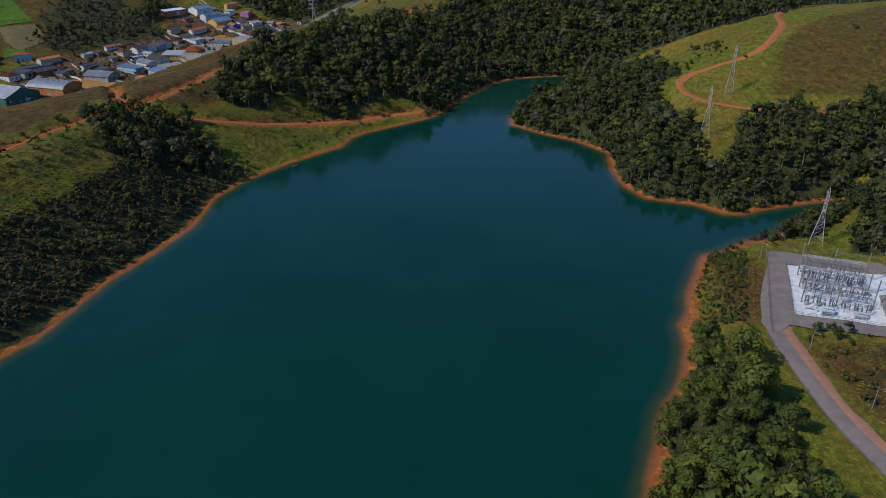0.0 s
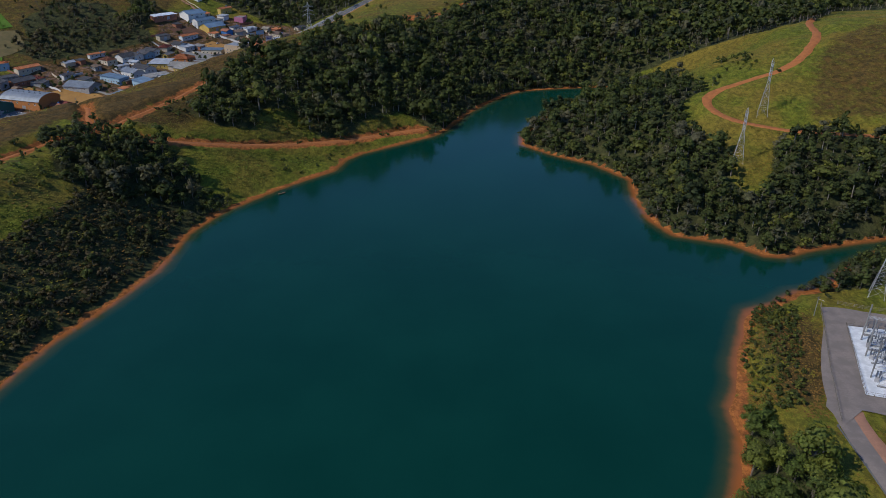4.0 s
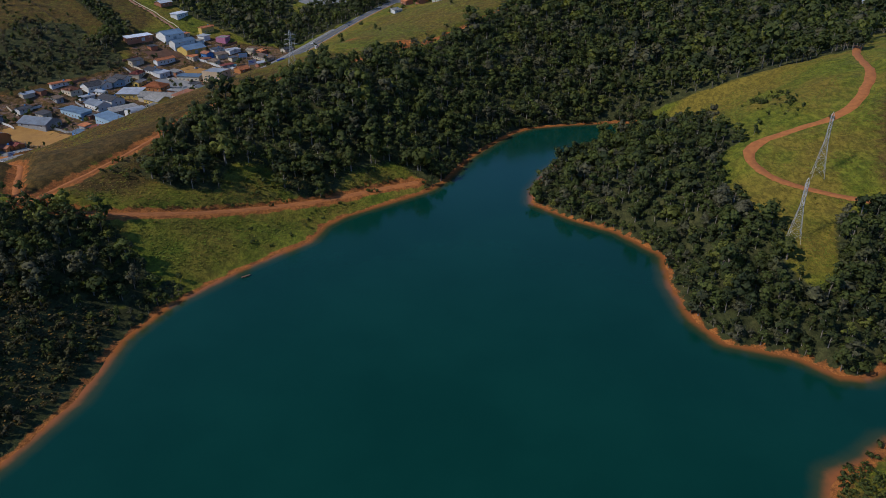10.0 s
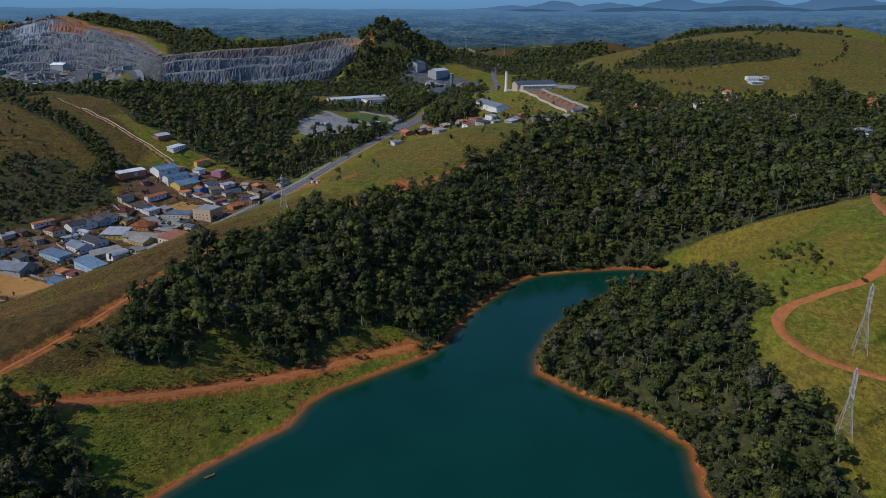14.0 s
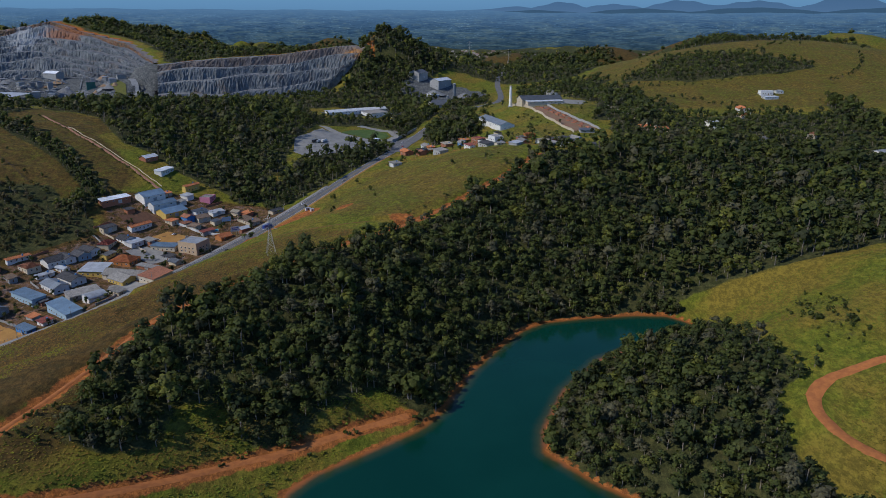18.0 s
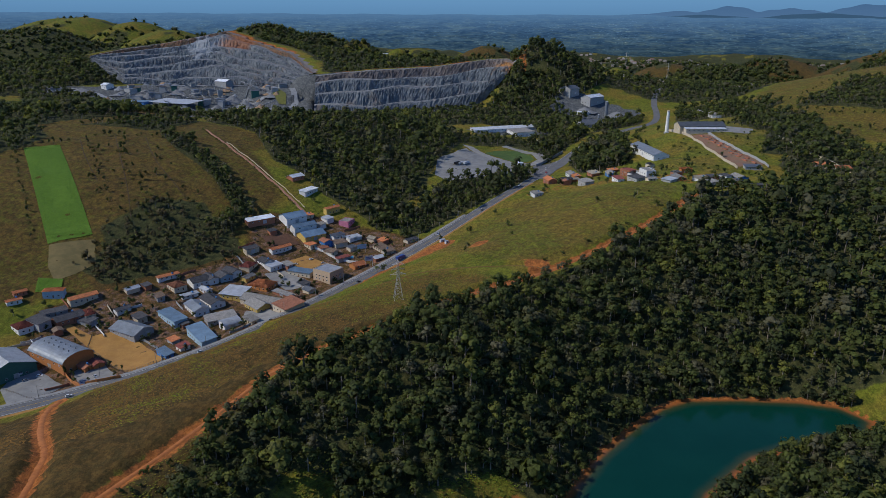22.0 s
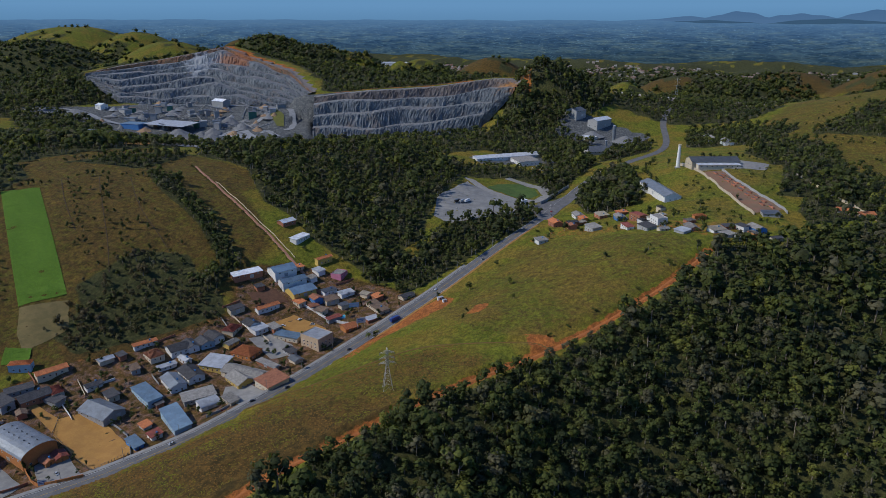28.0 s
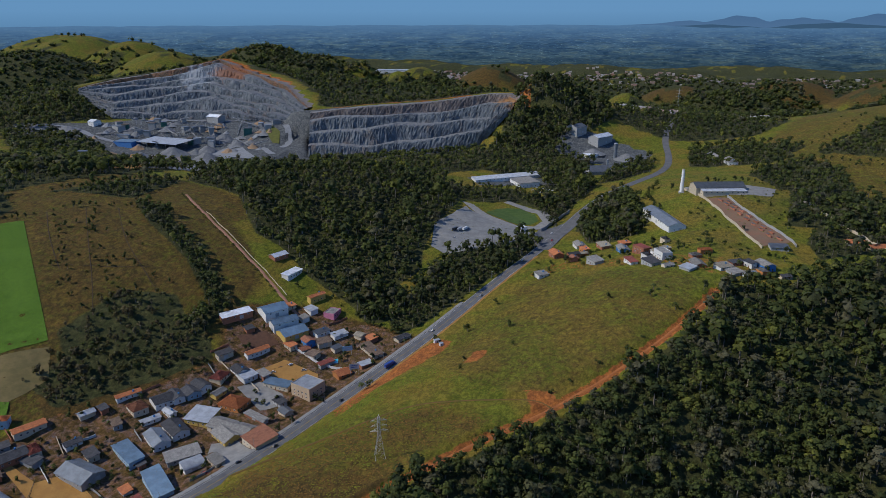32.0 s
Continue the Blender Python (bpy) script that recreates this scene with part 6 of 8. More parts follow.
def rock_face(top, foot, levels, label, seed):
    """A stepped face between two edges: each bench is a blasted wall and the ledge above it."""
    r = np.random.default_rng(seed)
    run = np.r_[0, np.cumsum([math.dist(a[:2], b[:2]) for a, b in zip(top, top[1:])])]
    u = np.arange(0, run[-1], 2.6)
    at = np.interp(u, run, np.arange(len(top)))
    up, down = (np.stack([np.interp(at, np.arange(len(e)), [p[k] for p in e]) for k in range(3)], -1) for e in (top, foot))
    whole = tagged(new("rock_face"), label, "quarry", kind="structure")
    bend = [np.convolve(r.normal(0, 1, len(u) + 30), np.ones(w) / w ** 0.5, "same")[15:-15][: len(u)] for w in (3, 7, 17)]
    out = (down - up)[:, :2]
    out /= np.maximum(np.hypot(out[:, 0], out[:, 1]), 1)[:, None]
    benches = len(levels) - 1
    for k in range(benches):
        low, high = levels[k], levels[k + 1]
        jag = r.normal(0, 1, len(u))
        ribs = 0.7 * np.roll(bend[0], 7 * k) + 1.1 * np.roll(bend[1], 11 * k) + 2.6 * np.roll(bend[2], 5 * k)
        low, high = (e + 0.035 * (0 < e < 1) * (np.sin(u / 70 + 9 * e) + 0.6 * np.sin(u / 27 + 23 * e)) for e in (low, high))
        rows = []
        marks = [(-0.25 if k == 0 else -0.02, 0.0)] + [(h, f) for h, f in ((0.0, 0.0), (0.2, 0.05), (0.45, 0.09), (0.7, 0.14), (0.9, 0.2), (0.98, 0.26), (1.0, 1.02))]
        for n, (h, f) in enumerate(marks):
            v = low + (high - low) * h
            g = low + (high - low) * f
            g = np.broadcast_to(g, u.shape)[:, None]
            p = down * (1 - g) + up * g
            p[:, 2] = down[:, 2] * (1 - v) + up[:, 2] * v
            rough = (0.55 * ribs * (0.35 + 0.65 * (1 - h)) + 0.75 * r.normal(0, 1, len(u)) + 0.2 * jag) * (n < len(marks) - 1)
            p[:, :2] += out * rough[:, None]
            if n < len(marks) - 1:
                p[:, 2] += r.normal(0, 0.35, len(u))
            rows.append(p)
        if k == benches - 1:
            back = rows[-1].copy()
            back[:, :2] -= out * 26
            back[:, 2] = np.maximum(grid_z(back[:, 0], back[:, 1]) - 1.5, back[:, 2] - 4)
            rows.append(back)
        me = mesh_of("bench", np.stack(rows, 1).reshape(-1, 3), sheet_faces(len(u), len(rows)), [RED_ROCK if k == benches - 1 and benches > 5 else WEATHERED if k >= benches - 1 else ROCK])
        piece("bench", me, whole)


rock_face(*QUARRY_NEAR, (0, 0.26, 0.56, 0.8, 1), "grey stepped quarry face with brown upper bench", 3)
rock_face(*QUARRY_FAR, (0, 0.13, 0.29, 0.42, 0.6, 0.74, 0.9, 1), "tall pale grey quarry face under red overburden", 4)

STONE_DUST = surface("crushed_stone", (0.22, 0.225, 0.225), (0.16, 0.165, 0.17), 3.0, 0.95, vary=0.15)
SAND = surface("quarry_sand", (0.36, 0.24, 0.14), (0.30, 0.20, 0.12), 4.0, 0.95, vary=0.1)
STEEL = surface("painted_steel", (0.40, 0.41, 0.42), (0.30, 0.31, 0.32), 1.0, 0.6, 0.3)


def heap(x, y, r, h, mat, label, seed):
    g = np.random.default_rng(seed)
    bm = bmesh.new()
    rings = []
    for k, (f, z) in enumerate(((1.25, -0.25), (1.0, 0.02), (0.72, 0.3), (0.42, 0.64), (0.16, 0.94))):
        rings.append([bm.verts.new((r * f * math.cos(a) * g.uniform(0.88, 1.12), r * f * math.sin(a) * g.uniform(0.88, 1.12), h * z)) for a in np.linspace(0, 2 * math.pi, 18, endpoint=False)])
    tip = bm.verts.new((0, 0, h))
    for a, b in zip(rings, rings[1:]):
        for k in range(18):
            bm.faces.new([a[k - 1], a[k], b[k], b[k - 1]])
    for k in range(18):
        bm.faces.new([rings[-1][k - 1], rings[-1][k], tip])
    me = shared("gravel_mound", bm, mat)
    ob = new("gravel_mound", me)
    ob.matrix_basis = pose(x, y, zat(x, y))
    tagged(ob, label, "heap", "quarry heaps")


for n, (x, y, r, h, sandy) in enumerate(((-820, 1520, 30, 15, 0), (-770, 1560, 22, 12, 0), (-860, 1480, 18, 9, 0), (-905, 1455, 24, 11, 1), (-870, 1430, 26, 9, 1), (-735, 1500, 26, 13, 0), (-700, 1440, 22, 9, 0), (-990, 1640, 20, 9, 0), (-780, 1640, 24, 13, 0), (-740, 1620, 16, 9, 0), (-925, 1660, 15, 8, 0), (-1120, 1600, 26, 8, 0), (-1180, 1590, 22, 7, 0), (-40, 1650, 18, 8, 0), (20, 1640, 22, 9, 0))):
    heap(x, y, r, h, SAND if sandy else STONE_DUST, "tan sand heap on the quarry floor" if sandy else "grey crushed-stone heap on the quarry floor", n)


def conveyor(x, y, yaw, run, rise):
    z = zat(x, y)
    top = thing("conveyor", x, y, z, yaw, "grey steel belt conveyor on trestle legs", "conveyor", "quarry conveyors")
    part("belt", prism([(0, 1.2), (run, 1.2 + rise), (run, 2.6 + rise), (0, 2.6)], 1.6, "y", -0.8), STONE_DUST, top)
    part("side_rail", beams([((0, s, 2.9), (run, s, 2.9 + rise)) for s in (-0.95, 0.95)], 0.14), STEEL, top)
    for k in range(1, 5):
        at = run * k / 5
        part("trestle", beams([((at, s * 1.6, -2), (at, s * 0.8, 1.4 + rise * k / 5)) for s in (-1, 1)] + [((at, -1.2, (rise * k / 5) / 2), (at, 1.2, (rise * k / 5) / 2))], 0.16), STEEL, top)
    part("head_drum", beams([((run, -1.1, 2.4 + rise), (run, 1.1, 2.4 + rise))], 0.7, 10), STEEL, top)


for row in ((-840, 1600, 20, 60, 16), (-800, 1690, 200, 55, 14), (-960, 1600, 60, 50, 14), (-900, 1640, -15, 58, 12), (-760, 1660, 110, 45, 14), (-1010, 1620, 10, 48, 10), (-730, 1690, 170, 60, 15), (-880, 1690, -40, 40, 12), (-940, 1690, 15, 50, 14)):
    conveyor(*row)


def silo(x, y, r, h, label="pale steel silo with a conical top"):
    z = zat(x, y)
    top = thing("silo", x, y, z, 0, label, "silo", "silos")
    part("drum", drum(r, -2, h, 18), ROOFS["tin_grey"], top)
    part("cone", drum(r * 1.03, h, h + r * 0.6, 18, 0.25), ROOFS["tin_pale"], top)
    part("ladder", beams([((r + 0.2, s, 0), (r + 0.2, s, h)) for s in (-0.25, 0.25)] + [((r + 0.2, -0.25, k), (r + 0.2, 0.25, k)) for k in np.arange(0.5, h, 0.9)], 0.05), STEEL, top)


for row in ((-832, 1290, 5.0, 13), (-820, 1302, 4.5, 12), (-860, 1300, 2.2, 13), (-848, 1330, 5, 16), (0, 1640, 3.2, 26), (-12, 1560, 1.8, 16)):
    silo(*row)
for row in ((-855, 1330, 5, 14, 9, 20), (-790, 1610, 20, 16, 10, 14), (-880, 1660, 70, 14, 9, 12), (-945, 1620, 15, 12, 8, 11), (-1030, 1640, -20, 22, 12, 7), (-820, 1660, 40, 10, 8, 15), (-700, 1680, 30, 14, 8, 8), (-985, 1600, 0, 26, 8, 6)):
    building("crusher_house", row[0], row[1], row[2], row[3], row[4], row[5], "flat", "tin_grey", "grey")
building("terrace_shed", -790, 1235, 32, 95, 9, 3.5, "flat", "fibre", "grey")

# The furnace chimney and walls of the brick factory.
chimney = thing("factory_chimney", 86, 1290, zat(86, 1290), 0, "tall whitewashed brick chimney beside the factory", "chimney")
part("shaft", drum(2.7, -3, 30, 16, 1.7), WALLS["white"], chimney)
part("collar", drum(2.0, 29.4, 30.6, 16), WALLS["cream"], chimney)
part("plinth", box(-3.4, -3.4, -4, 3.4, 3.4, 1.2, 0.1), WALLS["grey"], chimney)


def wall_run(name, points, high, thick, mat, label, pier=6.0):
    """A free wall that follows the ground, with piers."""
    path = smooth_line(points, 3.0) if len(points) > 2 else np.array([np.array(points[0]) + (np.array(points[1]) - points[0]) * t for t in np.linspace(0, 1, max(2, int(math.dist(*points) / 3)))])
    z = grid_z(path[:, 0], path[:, 1])
    t = np.gradient(path, axis=0)
    t /= np.hypot(t[:, 0], t[:, 1])[:, None]
    s = np.c_[t[:, 1], -t[:, 0]] * thick / 2
    top = tagged(new(name), label, "wall")
    rows = [np.c_[path - s, z - 1], np.c_[path - s, z + high], np.c_[path + s, z + high], np.c_[path + s, z - 1]]
    piece("panel", mesh_of("panel", np.stack(rows, 1).reshape(-1, 3), sheet_faces(len(path), 4), [mat]), top)
    for k in range(0, len(path), max(1, int(pier / 3))):
        x, y = path[k]
        part("pier", box(x - thick, y - thick, z[k] - 1, x + thick, y + thick, z[k] + high + 0.25), mat, top)


wall_run("factory_wall", [(86, 1316), (107, 1260), (133, 1158), (150, 1087)], 3.0, 0.4, WALLS["cream"], "long pale wall down the slope below the factory", 12)
wall_run("yard_wall", [(136, 1250), (154, 1184), (182, 1116), (184, 1098)], 3.0, 0.4, WALLS["grey"], "grey wall with red brick stacked along it", 12)
wall_run("estate_wall", [(222, 1250), (233, 1225), (248, 1166), (265, 1137), (272, 1100)], 3.0, 0.5, WALLS["cream"], "sandy boundary wall along a bank", 12)
wall_run("gate_wall", [(-84, 1206), (-66, 1262), (-55, 1285)], 4.0, 0.5, WALLS["grey"], "dark wall beside the works gate", 12)
wall_run("barn_wall", [(-350, 634), (-319, 613), (-297, 628)], 2.4, 0.3, WALLS["orange"], "low orange wall round the barn forecourt", 9)
wall_run("shed_wall", [(-265, 876), (-235, 862), (-205, 858)], 2.2, 0.3, WALLS["white"], "whitewashed wall behind the road", 9)
wall_run("lane_wall", [(126.0, 226), (124.8, 205), (123.8, 190), (123.8, 172), (125.8, 154), (129, 130), (135, 90)], 0.4, 0.3, ASPHALT, "low dark kerb wall along the substation lane", 18)
wall_run("garden_wall", [(-285, 655), (-303, 677), (-331, 688)], 1.8, 0.25, WALLS["grey"], "grey block wall beside the earth yard", 9)

# ---- far woods and towns ----
fx, fy = np.meshgrid(np.arange(-3300, 1700, 33.0), np.arange(1950, 3900, 33.0))
fx, fy = (g.ravel() + rng.uniform(-15, 15, g.size) for g in (fx, fy))
ahead = np.abs(np.degrees(np.arctan2(-(fx), fy - 300)) - 12) < 42
i, j = np.searchsorted(GX, fx) - 1, np.searchsorted(GY, fy) - 1
keep = ahead & (wood[j, i] > 0.5) & (rock[j, i] < 0.3) & (soil[j, i] < 0.4)
for cx, cy, h, r, cover in FAR_HILLS:
    if cover == "wood" and cy < 2900:
        a, d = rng.uniform(0, 6.283, 500), 0.95 * r * rng.uniform(0, 1, 500) ** 0.5
        forest("far_forest", cx + d * np.cos(a), cy + d * np.sin(a), 12, "clump", "dark wood covering a far hill", 0.3)
forest("far_forest", fx[keep], fy[keep], 13, "clump", "dark woods scattered over the far hills", 0.35)


def far_town(spots, label):
    """Hundreds of small buildings, too far to tell apart."""
    v, f = [], []
    for cx, cy, r, n in spots:
        for _ in range(n):
            x, y = cx + rng.normal(0, r), cy + rng.normal(0, r * 0.5)
            if math.hypot(x, y) > 4300:
                continue
            z, w, d, h = zat(x, y), rng.uniform(4, 10), rng.uniform(4, 10), rng.uniform(3, 8)
            b = len(v)
            v.extend([(x + sx * w, y + sy * d, z + sz) for sz in (-6, h) for sx, sy in ((-1, -1), (1, -1), (1, 1), (-1, 1))])
            f.extend([(b + 4, b + 5, b + 6, b + 7), (b, b + 1, b + 5, b + 4), (b + 1, b + 2, b + 6, b + 5), (b + 2, b + 3, b + 7, b + 6), (b + 3, b, b + 4, b + 7)])
    n = Nodes("far_houses", 0.8)
    n.colour(n.mix(n.island(), (0.45, 0.43, 0.40), (0.30, 0.16, 0.11)))
    tagged(new("far_town", mesh_of("far_town", v, f, [n.mat])), label, "town", kind="stuff")


far_town([(-900, 3600, 260, 260), (-500, 3700, 220, 200), (-1400, 3700, 300, 160), (100, 3500, 260, 130), (500, 3700, 300, 160), (900, 3300, 200, 90), (-200, 3900, 300, 180), (1300, 3600, 250, 80), (180, 2100, 90, 40), (60, 2250, 70, 30)], "pale roofs of distant towns on the plain")
building("warehouse", -1010, 3500, 8, 190, 40, 14, "flat", "tin_white", "white")
building("warehouse", -930, 3440, 8, 120, 26, 12, "flat", "tin_white", "white")
white_works = thing("water_tower", -1330, 2560, zat(-1330, 2560), 0, "slim white water tower on a hilltop", "tower")
part("shaft", drum(4, -3, 34, 12), WALLS["white"], white_works)
part("tank", drum(6.5, 30, 42, 14), WALLS["white"], white_works)

# ---- single trees ----


def make_tree(name, seed, tall, kind, tint, label, category="tree", leaves=150):
    v, f, bark, way = tree_template(seed, leaves, kind)
    top = tagged(new(name), label, category)
    for part_name, which, mat in (("trunk", bark == 1, BARK), ("crown", bark == 0, LEAVES)):
        faces = f[which]
        used, back = np.unique(faces, return_inverse=True)
        me = mesh_of(part_name, v[used] * tall, back.reshape(-1, 3), [mat])
        soften(me, way[used])
        layer = me.attributes.new("tint", "FLOAT", "POINT")
        layer.data.foreach_set("value", np.full(len(used), tint, np.float32))
        piece(part_name, me, top)
    return top


def make_palm(name, tall, label):
    top = tagged(new(name), label, "palm")
    part("trunk", beams([((0, 0, -0.4), (0.15, 0, tall * 0.5), 0.2), ((0.15, 0, tall * 0.5), (0.25, 0.1, tall), 0.16)], 0.2, 6), BARK, top)
    r = np.random.default_rng(5)
    me_v, me_f = [], []
    for k in range(15):
        a, lift = k * 2.4, r.uniform(-0.2, 0.9)
        w = np.array([math.cos(a), math.sin(a), 0])
        side = np.array([-w[1], w[0], 0])
        prev = None
        for n in range(5):
            t = n / 4
            p = np.array([0.25, 0.1, tall]) + w * 3.0 * t + np.array([0, 0, 1]) * (lift * 2 * t - 3.0 * t * t)
            s = side * 0.5 * (1 - abs(2 * t - 0.8)) + side * 0.06
            b = len(me_v)
            me_v.extend([p - s - (0, 0, 0.15), p, p + s - (0, 0, 0.15)])
            if prev is not None:
                me_f.extend([(prev, prev + 1, b + 1, b), (prev + 1, prev + 2, b + 2, b + 1)])
            prev = b
    me = mesh_of("fronds", me_v, me_f, [LEAVES])
    layer = me.attributes.new("tint", "FLOAT", "POINT")
    layer.data.foreach_set("value", np.full(len(me_v), 0.6, np.float32))
    piece("fronds", me, top)
    return top


KINDS = [make_tree("broadleaf_tree", 101, 8, "round", 0.25, "dark green rounded broadleaf tree"), make_tree("leafy_tree", 102, 8, "round", 0.5, "mid-green broadleaf tree with an open crown"),
         make_tree("dense_tree", 103, 8, "round", 0.12, "very dark dense broadleaf tree"), make_tree("shrub", 104, 4, "bush", 0.4, "low spreading green shrub", "shrub", 90), make_tree("slim_tree", 105, 9, "tall", 0.35, "slim upright dark tree"),
         make_tree("pasture_tree", 106, 7, "round", 0.3, "thin half-bare pasture tree", "tree", 70), make_palm("palm_tree", 6.5, "small palm with drooping green fronds")]
FIRST = set()


def plant(k, x, y, size=1.0):
    m = pose(x, y, zat(x, y) - 0.1, 0, 0, (x * 37 + y * 11) % 360) @ Matrix.Diagonal((size, size, size * (0.92 + 0.16 * ((x * 13 + y * 7) % 1.0)), 1))
    if k not in FIRST:
        FIRST.add(k)
        KINDS[k].matrix_basis = m
        return
    ob = copy_thing(KINDS[k], m)
    ob.matrix_basis = m


# the meadow
for k, x, y, s in ((0, -102, 980, 1.1), (1, -80, 914, 1.0), (0, -69, 867, 0.75), (1, -118, 922, 1.2), (2, 37, 944, 1.0), (6, 40, 957, 1.1), (1, 56, 919, 1.0), (5, 2, 944, 1.1), (3, 51, 962, 0.8), (2, 82, 962, 1.4), (5, -105, 845, 0.8), (5, -103, 825, 0.8), (3, 18, 852, 1.3),
                   (3, -2, 830, 1.2), (3, 30, 870, 1.1), (2, 64, 905, 1.0), (3, 72, 925, 1.4), (3, -20, 805, 1.0), (3, -32, 790, 1.2), (0, -177, 822, 0.9), (6, -180, 818, 1.2), (6, -176, 826, 1.0), (0, -146, 912, 0.9), (3, -140, 905, 0.9)):
    plant(k, x, y, s)
# gardens of the village
for n, (x, y) in enumerate(((-315, 696), (-302, 701), (-318, 688), (-310, 690), (-279, 741), (-261, 724), (-255, 716), (-237, 811), (-270, 811), (-256, 800), (-247, 805), (-221, 840), (-243, 868), (-222, 885), (-206, 892), (-297, 817), (-347, 752), (-383, 739),
                            (-294, 786), (-302, 842), (-242, 830), (-238, 903), (-200, 910), (-227, 915), (-362, 690), (-370, 686), (-375, 742), (-335, 812), (-345, 800), (-352, 742), (-300, 860), (-322, 870), (-262, 800), (-420, 700), (-432, 680), (-395, 730), (-310, 720), (-260, 770),
                            (-330, 745), (-286, 775), (-346, 722), (-355, 712), (-240, 780), (-232, 772), (-262, 905), (-285, 935), (-300, 960), (-250, 950), (-262, 960), (-230, 942), (-215, 892), (-204, 870), (-192, 900))):
    plant((0, 1, 2, 3, 1, 6, 0, 3)[n % 8], x, y, (0.8, 0.65, 0.9, 0.8, 0.55, 0.85, 1.0, 0.6)[(n * 5) % 8])
# pasture and hill
for n, (x, y) in enumerate(((-531, 930), (-515, 962), (-490, 959), (-519, 899), (-475, 917), (-426, 908), (-468, 867), (-450, 916), (-408, 908), (-615, 972), (-555, 995), (-500, 930), (-540, 960), (-440, 870), (-420, 880), (-395, 885), (-455, 845), (-430, 850), (-485, 890), (-505, 985), (-465, 950), (-395, 868), (-385, 845), (-410, 855))):
    plant(5 if n % 3 else 3, x, y, 0.7 + 0.5 * ((n * 7) % 5) / 5)
# far yards
for n, (x, y) in enumerate(((1, 1080), (58, 1034), (92, 1020), (108, 992), (19, 1080), (-44, 1085), (106, 1174), (70, 1098), (153, 1071), (-20, 1110), (170, 1075), (45, 1120), (120, 1030), (-75, 1090), (100, 1120), (140, 1140), (185, 1150), (195, 1180), (60, 1330), (25, 1260), (75, 1310))):
    plant((2, 0, 1, 3, 0)[n % 5], x, y, 1.0 + 0.25 * (n % 3))
# round the lake
for k, x, y, s in ((3, -47, 539, 1.2), (3, -43, 541, 1.0), (0, -78, 491, 0.5), (3, -84, 480, 0.8), (3, -92, 468, 0.7), (3, -13, 558, 1.1), (1, 146, 228, 0.8), (0, 150, 222, 0.9), (2, 156, 226, 0.8), (1, 139, 221, 0.5), (3, 212, 600, 2.0), (3, 235, 552, 1.1), (3, 226, 590, 1.5), (3, 200, 570, 1.4), (5, 192, 556, 1.2), (3, 320, 560, 1.6),
                   (1, 104, 230, 0.7), (0, 100, 216, 1.0), (1, 106, 208, 0.9), (3, 131, 304, 0.8), (3, 136, 309, 0.9), (1, 207, 318, 1.2), (4, 216, 330, 1.0), (1, 192, 330, 0.7), (3, 180, 322, 1.0), (3, 172, 318, 0.8), (3, 165, 312, 0.8), (1, -215, 446, 1.0), (0, -208, 452, 1.0), (3, -228, 404, 1.3), (3, -232, 372, 1.2)):
    plant(k, x, y, s)

# ---- tall grass ----


def tall_grass(ring, spacing, high, tint, label):
    """Tufts of a few bent blades each; lush or dry by patches."""
    x, y = scatter(ring, spacing * 0.85)
    d = segment_distance(x, y, ROAD_LINES[1][0])[0]
    d = np.minimum(d, segment_distance(x, y, ROAD_LINES[2][0])[0])
    x, y = x[d > 4.5], y[d > 4.5]
    n, blades, z = len(x), [], grid_z(x, y)
    for k in range(3):
        a, h, w = rng.uniform(0, 6.28, n), 0.11 * high * rng.uniform(0.4, 1.2, n), rng.uniform(0.5, 1.1, n) * spacing * 0.27
        dx, dy = np.cos(a) * w, np.sin(a) * w
        bx, by = -np.sin(a) * high * 0.7 + rng.normal(0, 0.3, n), np.cos(a) * high * 0.7 + rng.normal(0, 0.3, n)
        blades.append(np.stack([np.c_[x - dx, y - dy, z - 0.1], np.c_[x + dx, y + dy, z - 0.1], np.c_[x + dx * 0.7 + bx, y + dy * 0.7 + by, z + h], np.c_[x - dx * 0.8 + bx, y - dy * 0.8 + by, z + h * 0.8]], 1))
    v = np.concatenate(blades)
    tone = np.clip(tint + 0.45 * wave(x, y, 11, 3.0) + 0.25 * wave(x, y, 37, 1.0) + rng.normal(0, 0.12, n), 0, 1)
    me = mesh_of("tall_grass", v.reshape(-1, 3), np.arange(len(v) * 4).reshape(-1, 4), [GRASS])
    layer = me.attributes.new("tint", "FLOAT", "POINT")
    layer.data.foreach_set("value", np.repeat(np.tile(tone, 3), 4).astype(np.float32))
    tagged(new("tall_grass", me), label, "grass", kind="stuff")


blade = Nodes("grass_blades", 0.8, 0.0, 0.2)
dryness = blade.attribute("tint").outputs["Fac"]
tone = blade.mix(blade.ramp(dryness, 0.25, 0.75), (0.142, 0.140, 0.012), (0.160, 0.085, 0.019))
tone = blade.mix(blade.ramp(dryness, 0.0, 0.14, 0.8, 0.0), tone, (0.105, 0.160, 0.014))
GRASS = blade.colour(blade.mix(1.0, tone, blade.mix(blade.island(), (0.7, 0.7, 0.7), (1.35, 1.35, 1.25)), "MULTIPLY"))
tall_grass([(-300, 606), (-262, 560), (-232, 505), (-190, 560), (-178, 600), (-150, 632), (-120, 668), (-90, 715), (-60, 745), (-95, 775), (-150, 745), (-205, 700), (-240, 672)], 2.1, 1.1, 0.6, "tall dry grass swaying on the ridge slope")
